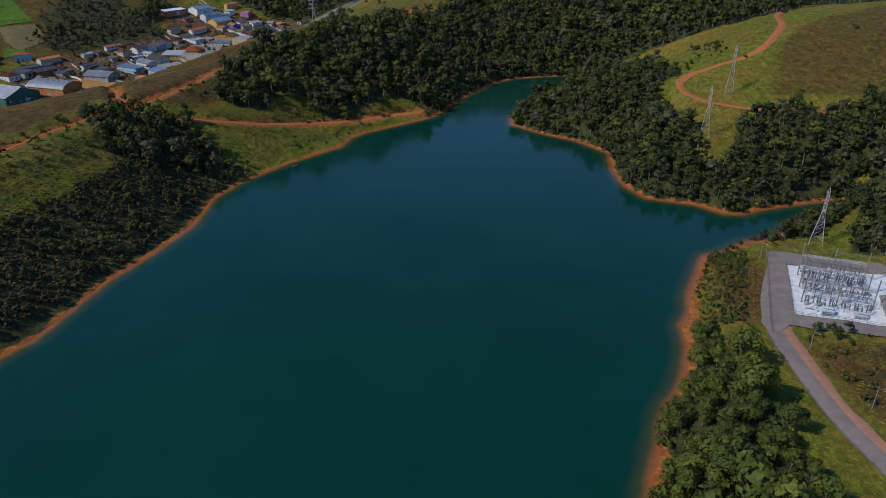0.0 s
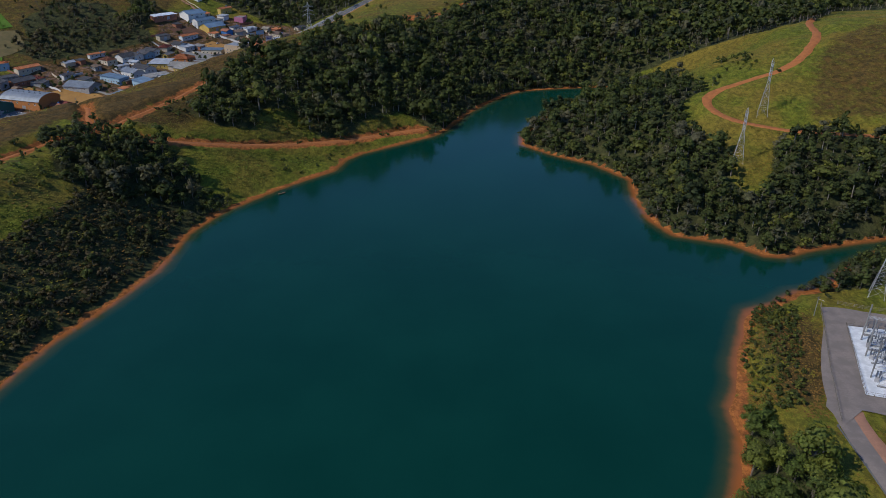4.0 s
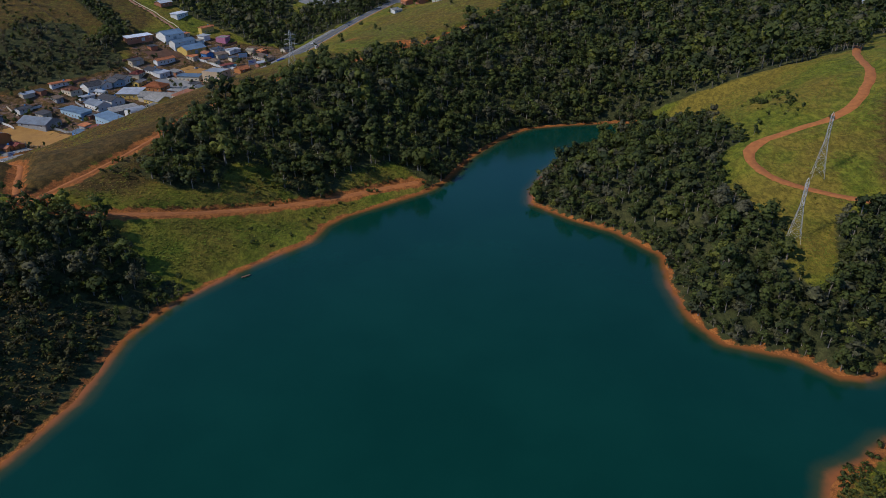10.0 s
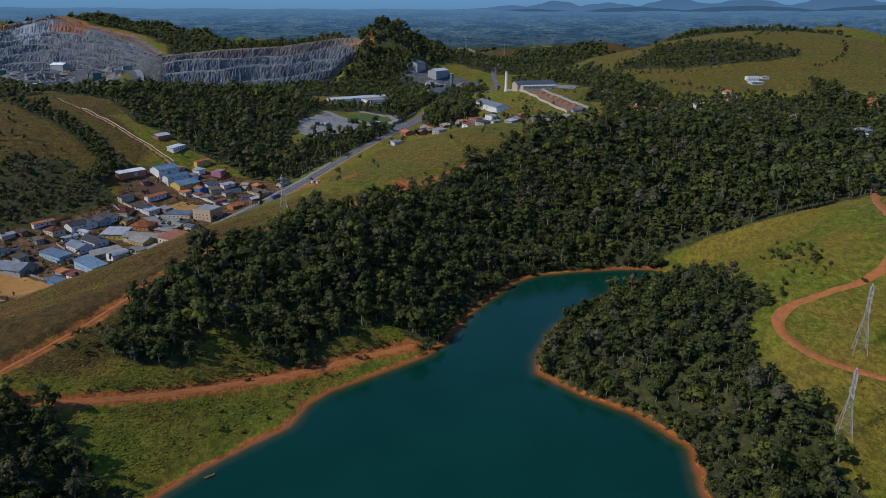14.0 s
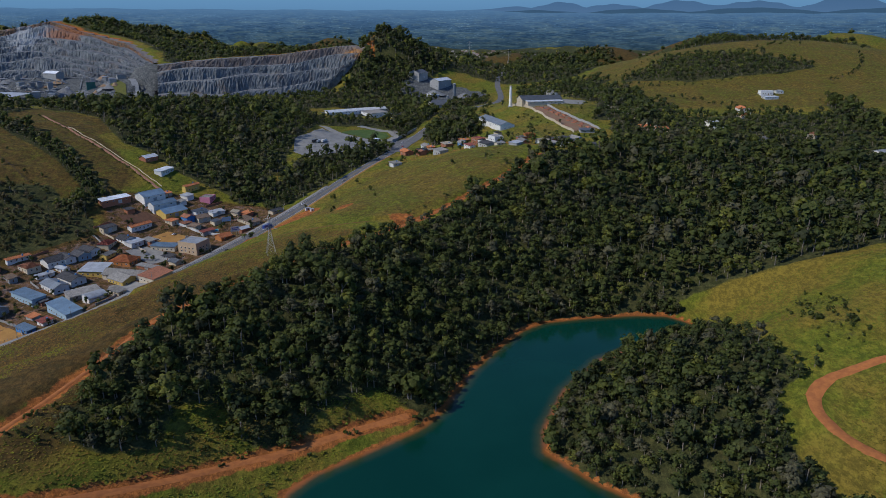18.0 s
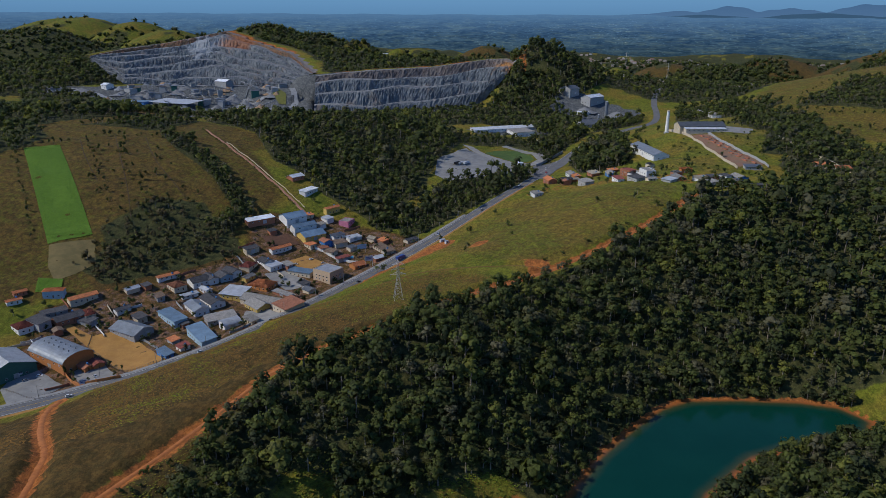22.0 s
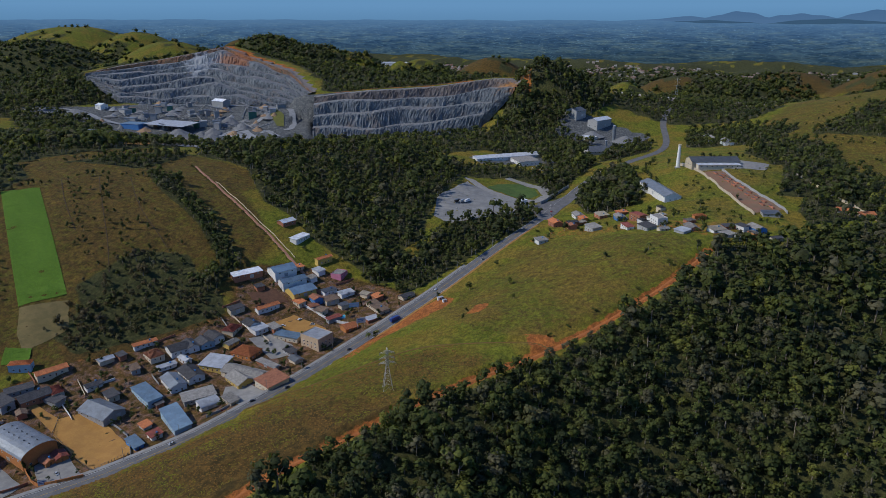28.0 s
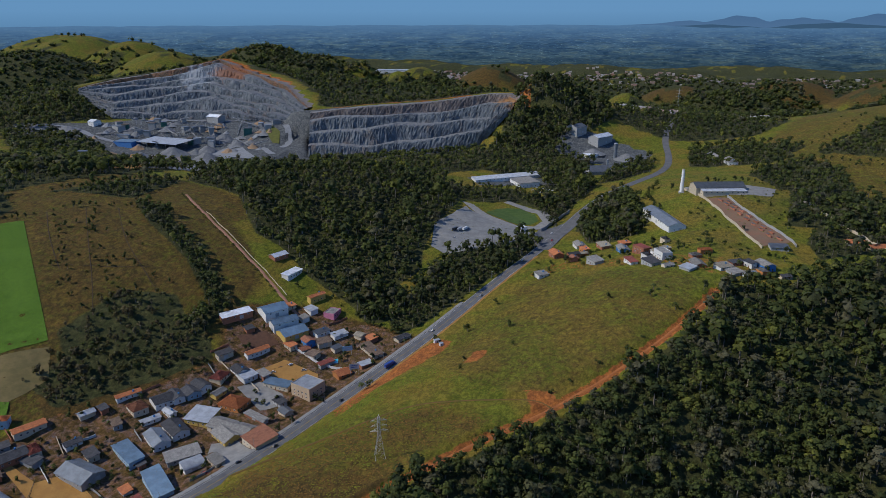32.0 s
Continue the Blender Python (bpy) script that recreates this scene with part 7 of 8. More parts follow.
tall_grass([(-235, 688), (-212, 730), (-190, 790), (-160, 815), (-120, 830), (-80, 800), (-60, 785), (-120, 785), (-170, 742), (-208, 705), (-250, 658), (-287, 614), (-305, 590), (-310, 600), (-285, 630)], 2.2, 0.8, 0.25, "bright green grass strip above the road")
tall_grass([(-190, 452), (-165, 458), (-135, 478), (-95, 512), (-62, 538), (-30, 558), (-40, 568), (-66, 550), (-105, 536), (-130, 530), (-128, 500), (-150, 486), (-168, 492), (-170, 520), (-165, 560), (-172, 545), (-184, 490)], 2.0, 1.0, 0.42, "rank green grass between the track and the trees")
tall_grass([(-66, 551), (-45, 566), (-26, 577), (-18, 568), (-34, 556), (-52, 545)], 1.6, 1.0, -0.25, "lush bright green grass in a forest clearing")
tall_grass([(-126, 522), (-114, 546), (-100, 538), (-90, 519), (-108, 512)], 1.7, 1.1, 0.02, "yellow-green tall grass below the trees")
tall_grass([(-170, 440), (-130, 468), (-92, 498), (-60, 524), (-30, 546), (-42, 536), (-66, 508), (-78, 488), (-106, 455), (-128, 425), (-150, 440)], 2.0, 0.9, 0.3, "rough green grass on the bank below the track")
tall_grass([(-260, 330), (-232, 300), (-205, 240), (-190, 300), (-184, 345), (-200, 385), (-222, 410), (-230, 370)], 2.3, 0.9, 0.32, "rough olive grass on the west slope")
tall_grass([(-184, 392), (-165, 386), (-142, 397), (-143, 343), (-152, 307), (-164, 278), (-170, 250), (-180, 224), (-212, 226), (-208, 270), (-202, 300), (-190, 330)], 2.3, 0.9, 0.66, "brown dry grass between the bank's bushes")
tall_grass([(-236, 450), (-262, 420), (-262, 360), (-320, 380), (-340, 470), (-290, 540), (-262, 520)], 2.6, 0.8, 0.8, "dry grass on a rounded hilltop")
tall_grass([(210, 455), (180, 480), (186, 525), (205, 540), (240, 545), (270, 575), (300, 610), (360, 640), (380, 520), (300, 470)], 2.8, 0.8, 0.5, "dry olive grass on the east hill")
tall_grass([(176, 520), (190, 550), (230, 562), (262, 590), (290, 640), (300, 690), (240, 700), (200, 690), (180, 640), (190, 590)], 2.6, 0.8, 0.12, "lush yellow-green grass on the east hill")
tall_grass([(170, 400), (186, 425), (196, 455), (190, 480), (174, 470), (172, 440)], 2.0, 0.9, 0.2, "green grass in the power-line clearing")
tall_grass([(156, 302), (150, 280), (126, 230), (103, 230), (110, 256), (114, 275), (125, 295), (136, 312)], 1.7, 1.1, 0.55, "rank olive grass on the bank by the lane")
tall_grass([(134, 228), (168, 222), (200, 205), (200, 150), (150, 120), (138, 170)], 2.4, 0.9, 0.6, "dry grass beside the lane")
tall_grass([(110, 225), (126, 228), (128, 150), (118, 110), (108, 150), (113, 200)], 2.2, 1.0, 0.5, "rough grass beside the shore trees")

# ---- crop and fences ----


def crop_rows(ring, label):
    ring = np.array(ring, float)
    gx, gy = np.meshgrid(np.arange(ring[:, 0].min(), ring[:, 0].max(), 1.5), np.arange(ring[:, 1].min(), ring[:, 1].max(), 1.5))
    x, y = (g.ravel() + rng.uniform(-0.6, 0.6, g.size) for g in (gx, gy))
    keep = inside(x, y, ring)
    x, y = x[keep], y[keep]
    z, v, f = grid_z(x, y), [], []
    for k in range(3):
        a, h, w = rng.uniform(0, 6.28, len(x)), rng.uniform(0.6, 1.2, len(x)), rng.uniform(0.25, 0.55, len(x))
        dx, dy = np.cos(a) * w, np.sin(a) * w
        v.append(np.stack([np.c_[x - dx * 0.2, y - dy * 0.2, z], np.c_[x + dx * 0.2, y + dy * 0.2, z], np.c_[x + dx, y + dy, z + h], np.c_[x + dx * 0.3 - dy * 0.5, y + dy * 0.3 + dx * 0.5, z + h * 0.9]], 1))
    v = np.concatenate(v)
    f = np.arange(len(v) * 4).reshape(-1, 4)
    n = Nodes("crop_leaves", 0.7)
    n.colour(n.mix(n.island(), (0.07, 0.155, 0.012), (0.13, 0.25, 0.025)))
    patch("crop_soil", ring, surface("crop_green", (0.11, 0.21, 0.016), (0.085, 0.165, 0.014), 3.0, 0.9, vary=0), "green ground under the crop", 0.45, 8.0)
    tagged(new("crop_field", mesh_of("crop", v.reshape(-1, 3), f, [n.mat])), label, "crop", kind="stuff")


crop_rows([(-640, 930), (-612, 954), (-453, 801), (-477, 772)], "strip of tall bright green cane")
crop_rows([(-450, 728), (-432, 735), (-424, 722), (-440, 712)], "small plot of green crop")


def fence(points, spacing, high, label, post_r=0.11, rails=2):
    top = tagged(new("fence"), label, "fence", "yard fences")
    mesh = shared("post", drum(post_r, -0.4, high, 6), BARK)
    path = []
    for a, b in zip(points, points[1:]):
        n = max(1, int(math.dist(a, b) / spacing))
        path.extend((a[0] + (b[0] - a[0]) * k / n, a[1] + (b[1] - a[1]) * k / n) for k in range(n))
    path.append(points[-1])
    for x, y in path:
        piece("post", mesh, top, pose(x, y, zat(x, y)))
    for k in range(rails):
        h = high * (k + 1) / (rails + 0.3)
        tagged(part("rail", beams([((*a, zat(*a) + h), (*b, zat(*b) + h)) for a, b in zip(path, path[1:])], 0.05), BARK, top), kind="stuff")


fence([(-363, 681), (-356, 667), (-297, 634), (-284, 660)], 2.0, 2.2, "rough wooden post fence round the earth yard", 0.16)
fence([(-372, 604), (-334, 592), (-332, 616)], 3.0, 1.6, "low post fence along the gravel lot")
fence([(158, 304), (141, 262), (128, 228)], 3.0, 2.0, "wire fence beside the lane", 0.07, 3)
fence([(166, 306), (205, 292), (216, 262)], 3.0, 2.0, "wire fence behind the substation", 0.07, 3)
fence([(161, 289), (144, 243), (180, 229), (202, 273), (161, 289)], 2.5, 2.3, "pale mesh fence round the substation pad", 0.06, 3)

# ---- power: towers, substation, poles ----
GALV = surface("galvanised_steel", (0.50, 0.49, 0.48), (0.38, 0.37, 0.36), 1.0, 0.6, 0.2)
PORCELAIN = surface("grey_porcelain", (0.14, 0.15, 0.17), (0.09, 0.10, 0.12), 0.3, 0.3)


def pylon(x, y, tall, yaw, base=3.2, arm=4.6):
    top = thing("transmission_tower", x, y, zat(x, y), yaw, "grey galvanised lattice transmission tower standing in grass", "tower", "transmission towers")
    waist, neck = tall * 0.62, 0.75

    def half(z):
        return base + (neck - base) * min(1, z / waist)
    for sx in (-1, 1):
        for sy in (-1, 1):
            part("leg", beams([((sx * base, sy * base, -1), (sx * neck, sy * neck, waist)), ((sx * neck, sy * neck, waist), (sx * neck * 0.8, sy * neck * 0.8, tall))], 0.085), GALV, top)
    levels = [0, tall * 0.17, tall * 0.32, tall * 0.44, tall * 0.54, tall * 0.62, tall * 0.7, tall * 0.78, tall * 0.86, tall * 0.93, tall]
    for a, b in zip(levels, levels[1:]):
        p, q = half(a), half(b)
        rows = []
        for sx, sy, tx, ty in ((-1, -1, 1, -1), (1, -1, 1, 1), (1, 1, -1, 1), (-1, 1, -1, -1)):
            rows += [((sx * p, sy * p, a), (tx * q, ty * q, b)), ((tx * p, ty * p, a), (sx * q, sy * q, b)), ((sx * q, sy * q, b), (tx * q, ty * q, b))]
        for row in rows if tall < 40 else []:
            part("brace", beams([row], 0.04), GALV, top)
        if tall >= 40:
            tagged(part("bracing", beams(rows, 0.06), GALV, top), kind="stuff")
    for z in (tall * 0.68, tall * 0.81, tall * 0.94):
        for s in (-1, 1):
            a = arm * (1.15 if z < tall * 0.7 else 1.0)
            tip = (s * a, 0, z)
            cross = part("crossarm", beams([((s * neck, sy * neck, z + dz), tip) for sy in (-1, 1) for dz in (0, 1.4)] + [((s * a * 0.5, 0.35, z), (s * a * 0.5, -0.35, z + 0.8))], 0.07), GALV, top)
            part("insulator", beams([((s * a, 0, z), (s * a, 0, z - 1.5))], 0.13, 8), PORCELAIN, cross)
    part("earth_peak", beams([((sx * 0.6, sy * 0.6, tall), (0, 0, tall + 2.2)) for sx in (-1, 1) for sy in (-1, 1)], 0.09), GALV, top)


pylon(-124, 699, 27, 25)
pylon(204, 495, 34, 70)
pylon(172, 444, 31, 70)
pylon(187, 314, 28, 60)
pylon(150, 2300, 60, 0, 5, 7)
pylon(40, 2420, 60, 0, 5, 7)


def pole(x, y, yaw, lamp=False):
    top = thing("utility_pole", x, y, zat(x, y), yaw, "grey concrete utility pole beside the road", "pole", "roadside poles")
    part("shaft", drum(0.17, -0.5, 9.5, 8, 0.11), CONCRETE, top)
    arm = part("crossarm", box(-1.1, -0.08, 8.7, 1.1, 0.08, 8.85), BARK, top)
    for s in (-0.95, 0, 0.95):
        part("insulator", beams([((s, 0, 8.85), (s, 0, 9.1))], 0.07, 6), PORCELAIN, arm)
    if lamp:
        part("lamp_arm", beams([((0, 0, 8), (0, -2.2, 8.6))], 0.05), GALV, top)
        part("lamp_head", box(-0.15, -2.9, 8.52, 0.15, -2.1, 8.68, 0.04), GALV, top)


road_path, road_level, _ = ROAD_LINES[0]
run = np.r_[0, np.cumsum(np.hypot(*np.diff(road_path, axis=0).T))]
for n, s in enumerate(np.arange(170, 1000, 36.0)):
    p = np.array([np.interp(s, run, road_path[:, k]) for k in (0, 1)])
    t = np.array([np.interp(s + 2, run, road_path[:, k]) for k in (0, 1)]) - p
    t /= np.hypot(*t)
    q = p + np.array([-t[1], t[0]]) * 7.2
    pole(q[0], q[1], math.degrees(math.atan2(t[1], t[0])) + 90, n % 2 == 0)
for x, y in ((137, 216), (140, 180), (152, 297)):
    pole(x, y, 20, True)

SUB = pose(144, 243, zat(160, 262) + 0.75, 0, 0, -21.4)


def in_yard(name, x, y, label, category, group="", yaw=0.0):
    ob = new(name)
    ob.matrix_basis = SUB @ pose(x, y, 0, 0, 0, yaw)
    return tagged(ob, label, category, group)


def gantry(y, xs):
    top = in_yard("busbar_gantry", 0, y, "pale concrete gantry with slim masts and a lattice beam", "gantry", "substation gantries")
    for x in xs:
        part("mast", beams([((x, 0, -1), (x, 0, 15.5), 0.26)], 0.26, 8), CONCRETE, top)
    a, b = xs[0], xs[-1]
    rows = [((a, s, 9.6 + h), (b, s, 9.6 + h)) for s in (-0.35, 0.35) for h in (0, 0.7)]
    rows += [((a + (b - a) * k / 18, -0.35, 9.6 + 0.7 * (k % 2)), (a + (b - a) * (k + 1) / 18, 0.35, 9.6 + 0.7 * ((k + 1) % 2))) for k in range(18)]
    part("beam", beams(rows, 0.07), GALV, top)
    for k in range(6):
        x = a + (b - a) * (k + 0.5) / 6
        part("insulator", beams([((x, 0, 9.6), (x, 0, 7.9))], 0.14, 8), PORCELAIN, top)


for y in (12.0, 26.0, 38.0):
    gantry(y, (3.0, 16.0, 29.0))


def switch(x, y):
    top = in_yard("disconnect_switch", x, y, "three-pole switch on a grey steel frame", "switchgear", "substation switchgear")
    part("frame", beams([((sx * 1.8, 0, 0), (sx * 1.8, 0, 2.9)) for sx in (-1, 1)] + [((-2.1, 0, 2.9), (2.1, 0, 2.9)), ((-1.8, 0, 0.4), (1.8, 0, 2.7))], 0.11), GALV, top)
    for s in (-1.7, 0, 1.7):
        part("post_insulator", beams([((s, 0, 2.9), (s, 0, 4.6), 0.17), ((s, 0, 4.6), (s, 0.9, 5.1), 0.06)], 0.15, 8), PORCELAIN, top)
    part("plinth", box(-2.2, -0.5, -0.5, 2.2, 0.5, 0.12), CONCRETE, top)


for y in (7.0, 17.5, 21.5, 31.0, 34.5, 42.0):
    for x in (6.5, 12.5, 20.0, 26.0):
        switch(x, y)


def transformer(x, y):
    top = in_yard("power_transformer", x, y, "large pale blue-grey oil transformer with finned radiators", "transformer", "transformers")
    body = surface("transformer_paint", (0.50, 0.56, 0.60), (0.42, 0.47, 0.5), 1.0, 0.5)
    part("plinth", box(-3.4, -2.4, -0.5, 3.4, 2.4, 0.25), CONCRETE, top)
    part("tank", box(-2.5, -1.3, 0.25, 2.5, 1.3, 3.2, 0.08), body, top)
    for s in (-1, 1):
        for k in range(7):
            part("radiator_fin", box(-2.2 + 0.65 * k, s * 1.4 - 0.02, 0.6, -2.1 + 0.65 * k, s * 2.2, 2.9), body, top)
    for k in range(3):
        part("bushing", beams([((-1.5 + 1.5 * k, 0, 3.2), (-1.5 + 1.5 * k, 0.3, 5.2))], 0.18, 8), PORCELAIN, top)
    part("conservator", beams([((-1.8, -0.9, 3.9), (1.8, -0.9, 3.9))], 0.42, 10), body, top)


transformer(12, 4.0)
transformer(24, 4.5)
control = SUB @ Vector((37.5, 10, 0))
building("control_house", control.x, control.y, 68.6, 20, 9, 4.2, "gable", "fibre", "white")
box_spots = ((31, 20), (31, 30), (5, 45), (16, 46))
for x, y in box_spots:
    cab = in_yard("control_cabinet", x, y, "small grey steel control cabinet", "cabinet", "substation cabinets")
    part("body", box(-0.7, -0.5, -0.3, 0.7, 0.5, 1.9, 0.03), GALV, cab)
    part("door", box(-0.6, -0.55, 0.2, 0.6, -0.5, 1.8), FRAME, cab)

bus = in_yard("busbar", 0, 0, "dark tubular busbars over the switch rows", "busbar")
for y in (7.6, 14.5, 18.2, 22.3, 28.5, 31.8, 35.3, 42.6):
    for s in (-0.9, 0.0, 0.9):
        part("tube", beams([((4, y + s, 5.2), (29, y + s, 5.2))], 0.09, 6), PORCELAIN, bus)
for x in (6.5, 12.5, 20.0, 26.0):
    part("tube", beams([((x, 5, 6.2), (x, 44, 6.2))], 0.09, 6), PORCELAIN, bus)
for k in range(18):
    x, y = 4.5 + (k % 6) * 4.6, (10.0, 24.5, 33.0)[k // 6] + 0.7 * (k % 2)
    breaker = in_yard("circuit_breaker", x, y, "dark grey circuit breaker on a steel stand", "switchgear", "substation switchgear")
    part("stand", box(-0.6, -0.5, -0.3, 0.6, 0.5, 1.8, 0.05), GALV, breaker)
    part("interrupter", beams([((-0.5, 0, 1.8), (-0.5, 0, 4.4)), ((0.5, 0, 1.8), (0.5, 0, 4.4))], 0.28, 8), PORCELAIN, breaker)

# ---- vehicles, signs, pool ----
TYRE = surface("tyre_rubber", (0.02, 0.02, 0.02), (0.03, 0.03, 0.03), 0.2, 0.9)
PAINTS = {k: surface(k + "_car_paint", c, tuple(v * 0.92 for v in c), 1.0, 0.3, 0.1, 0.5, 0.0) for k, c in {"white": (0.75, 0.75, 0.75), "black": (0.02, 0.02, 0.022), "silver": (0.45, 0.46, 0.47), "red": (0.45, 0.03, 0.03), "blue": (0.03, 0.08, 0.32)}.items()}
WHEEL = shared("wheel", beams([((0, -0.11, 0), (0, 0.11, 0))], 0.33, 12), TYRE)
RIM = shared("rim", beams([((0, -0.12, 0), (0, 0.12, 0))], 0.19, 8), GALV)


def car(x, y, yaw, paint, z=None):
    top = thing("car", x, y, (zat(x, y) if z is None else z) + 0.05, yaw, f"{paint} hatchback car on the ground", "car", "cars of the village")
    part("body", prism([(-2.0, 0.35), (2.0, 0.35), (2.05, 0.7), (1.2, 0.92), (-1.75, 0.98), (-2.05, 0.75)], 1.66, "y", -0.83), PAINTS[paint], top)
    cabin = part("cabin", prism([(-1.7, 0.96), (1.05, 0.92), (0.45, 1.42), (-1.25, 1.45)], 1.42, "y", -0.71), GLASS, top)
    part("roof", box(-1.2, -0.68, 1.43, 0.42, 0.68, 1.5, 0.02), PAINTS[paint], cabin)
    for sx in (-1.25, 1.25):
        for sy in (-0.78, 0.78):
            w = piece("wheel", WHEEL, top, pose(sx, sy, 0.33))
            piece("rim", RIM, w)
    for sy in (-0.6, 0.6):
        part("headlight", box(1.95, sy - 0.18, 0.6, 2.06, sy + 0.18, 0.74), FRAME, top)


def on_road(s, side):
    p = np.array([np.interp(s, run, road_path[:, k]) for k in (0, 1)])
    t = np.array([np.interp(s + 2, run, road_path[:, k]) for k in (0, 1)]) - p
    t /= np.hypot(*t)
    q = p + np.array([t[1], -t[0]]) * side
    return q[0], q[1], math.degrees(math.atan2(t[1], t[0])), float(np.interp(s, run, road_level)) + 0.36


for s, side, paint in ((330, 2.0, "white"), (415, -2.0, "silver"), (505, 2.0, "black"), (575, 2.0, "black"), (700, -2.0, "white"), (780, 2.0, "silver"), (880, -2.0, "white"), (960, 2.0, "red")):
    x, y, yaw, z = on_road(s, side)
    car(x, y, yaw + (180 if side < 0 else 0), paint, z)
for x, y, yaw, paint in ((-269, 842, 20, "white"), (-259, 855, 60, "white"), (-245, 851, 10, "silver"), (-253, 711, 30, "red"), (-364, 616, 60, "silver"), (-360, 624, 30, "white"), (-262, 892, 50, "white"), (-234, 722, 55, "black"), (-150, 1130, 40, "white"), (-180, 1140, 10, "silver"), (-66, 1160, 70, "silver"), (-70, 1200, 70, "white"), (-320, 630, -30, "silver")):
    car(x, y, yaw, paint)
for k in range(14):
    car(-150 + 5.2 * k, 1432 - 2.9 * k, 62, ("white", "silver", "white", "black", "white")[k % 5])
for k in range(12):
    car(-118 + 4.4 * k, 1400 - 4.0 * k, 40, ("white", "silver", "red", "white")[k % 4])


def lorry(x, y, yaw, z, paint, label):
    top = thing("lorry", x, y, z + 0.05, yaw, label, "truck", "lorries")
    part("cargo_box", box(-6.2, -1.25, 1.1, 3.0, 1.25, 3.9, 0.05), PAINTS[paint], top)
    cab = part("cab", prism([(3.3, 0.6), (5.6, 0.6), (5.7, 1.9), (5.1, 3.1), (3.3, 3.2)], 2.4, "y", -1.2), PAINTS[paint], top)
    part("windscreen", prism([(5.45, 1.9), (5.76, 1.9), (5.22, 2.9), (5.05, 2.9)], 2.1, "y", -1.05), GLASS, cab)
    part("chassis", box(-6.0, -0.5, 0.6, 5.2, 0.5, 1.08), STEEL, top)
    for sx in (-5.0, -3.7, -2.4, 2.2, 4.4):
        for sy in (-1.05, 1.05):
            w = piece("wheel", WHEEL, top, pose(sx, sy, 0.5) @ Matrix.Scale(1.5, 4))
            piece("rim", RIM, w)


x, y, yaw, z = on_road(635, 2.2)
lorry(x, y, yaw, z, "blue", "blue box lorry driving on the asphalt road")
for x, y, yaw, paint, label in ((-376, 622, -24, "white", "white box lorry parked in the gravel lot"), (-185, 1168, 70, "black", "dark lorry parked on pale gravel"), (-180, 1172, 70, "silver", "grey lorry parked on pale gravel"), (-174, 1176, 70, "white", "white lorry parked on pale gravel"), (40, 1570, 20, "white", "white lorry parked at the works")):
    lorry(x, y, yaw, zat(x, y) + 0.25, paint, label)


def billboard(x, y, yaw, w, h, high, face, label):
    top = thing("billboard", x, y, zat(x, y), yaw, label, "sign", "roadside signs")
    for s in (-1, 1):
        part("post", beams([((s * w * 0.4, 0, -1), (s * w * 0.4, 0, high))], 0.12), STEEL, top)
    panel = part("panel", box(-w / 2, -0.15, high - h, w / 2, -0.02, high), face, top)
    for k in range(2):
        part("text_bar", box(-w * 0.38, -0.19, high - h * (0.38 + 0.3 * k), w * (0.38 - 0.12 * k), -0.15, high - h * (0.25 + 0.3 * k)), FRAME if face is not FRAME else PAINTS["blue"], panel)


billboard(-217, 881, 30, 9, 4.5, 9.5, WALLS["blue"], "wide pale blue billboard on steel posts")
billboard(-200, 853, 30, 8, 5.0, 10.5, FRAME, "white and blue billboard on steel posts")
billboard(-318, 617, 35, 5, 3.4, 4.5, FRAME, "white advertising board by the forecourt")

pool = thing("swimming_pool", -228, 869, zat(-228, 869), 20, "small turquoise swimming pool with a pale rim", "pool")
part("rim", box(-6.6, -4.1, -1.0, 6.6, 4.1, 0.45, 0.1), CONCRETE, pool)
pool_water = Nodes("pool_water", 0.05, 0.0, 0.5)
part("pool_water", box(-6, -3.5, 0.3, 6, 3.5, 0.47), pool_water.colour((0.06, 0.42, 0.55)), pool)
boat = thing("small_boat", -98, 437, 0.0, 40, "small dark wooden boat floating by the shore", "boat")
part("hull", prism([(-2.0, 0.0), (-2.2, 0.5), (2.4, 0.55), (1.8, 0.0)], 1.2, "y", -0.6), WOOD_DOOR, boat)
part("bench", box(-0.2, -0.55, 0.52, 0.2, 0.55, 0.58), WOOD_DOOR, boat)
for x, y, w in ((-142, 905, 5), (-136, 897, 3)):
    hut = thing("road_hut", x, y, zat(x, y), 40, "tiny white roadside hut with a flat roof", "hut", "roadside huts")
    part("wall", box(-w / 2, -1.4, -0.8, w / 2, 1.4, 2.4), WALLS["white"], hut)
    part("roof", box(-w / 2 - 0.4, -1.8, 2.4, w / 2 + 0.4, 1.8, 2.6, 0.04), ROOFS["tin_pale"], hut)
    piece("door", DOOR, hut, pose(0, -1.4, 0.0))

# ---- small sheds, garden trees and walls between the houses ----
picker = random.Random(11)
VILLAGE = np.array(BARE["village"][0], float)
LOTS = [[(-318, 871), (-298, 888), (-280, 877), (-300, 854)], [(-363, 680), (-331, 687), (-285, 660), (-297, 635)], [(-371, 602), (-366, 630), (-334, 617), (-350, 586)], [(-284, 838), (-267, 860), (-232, 850), (-243, 832)], [(-269, 744), (-255, 753), (-231, 737), (-262, 726)], [(-287, 813), (-248, 816), (-255, 791)]]


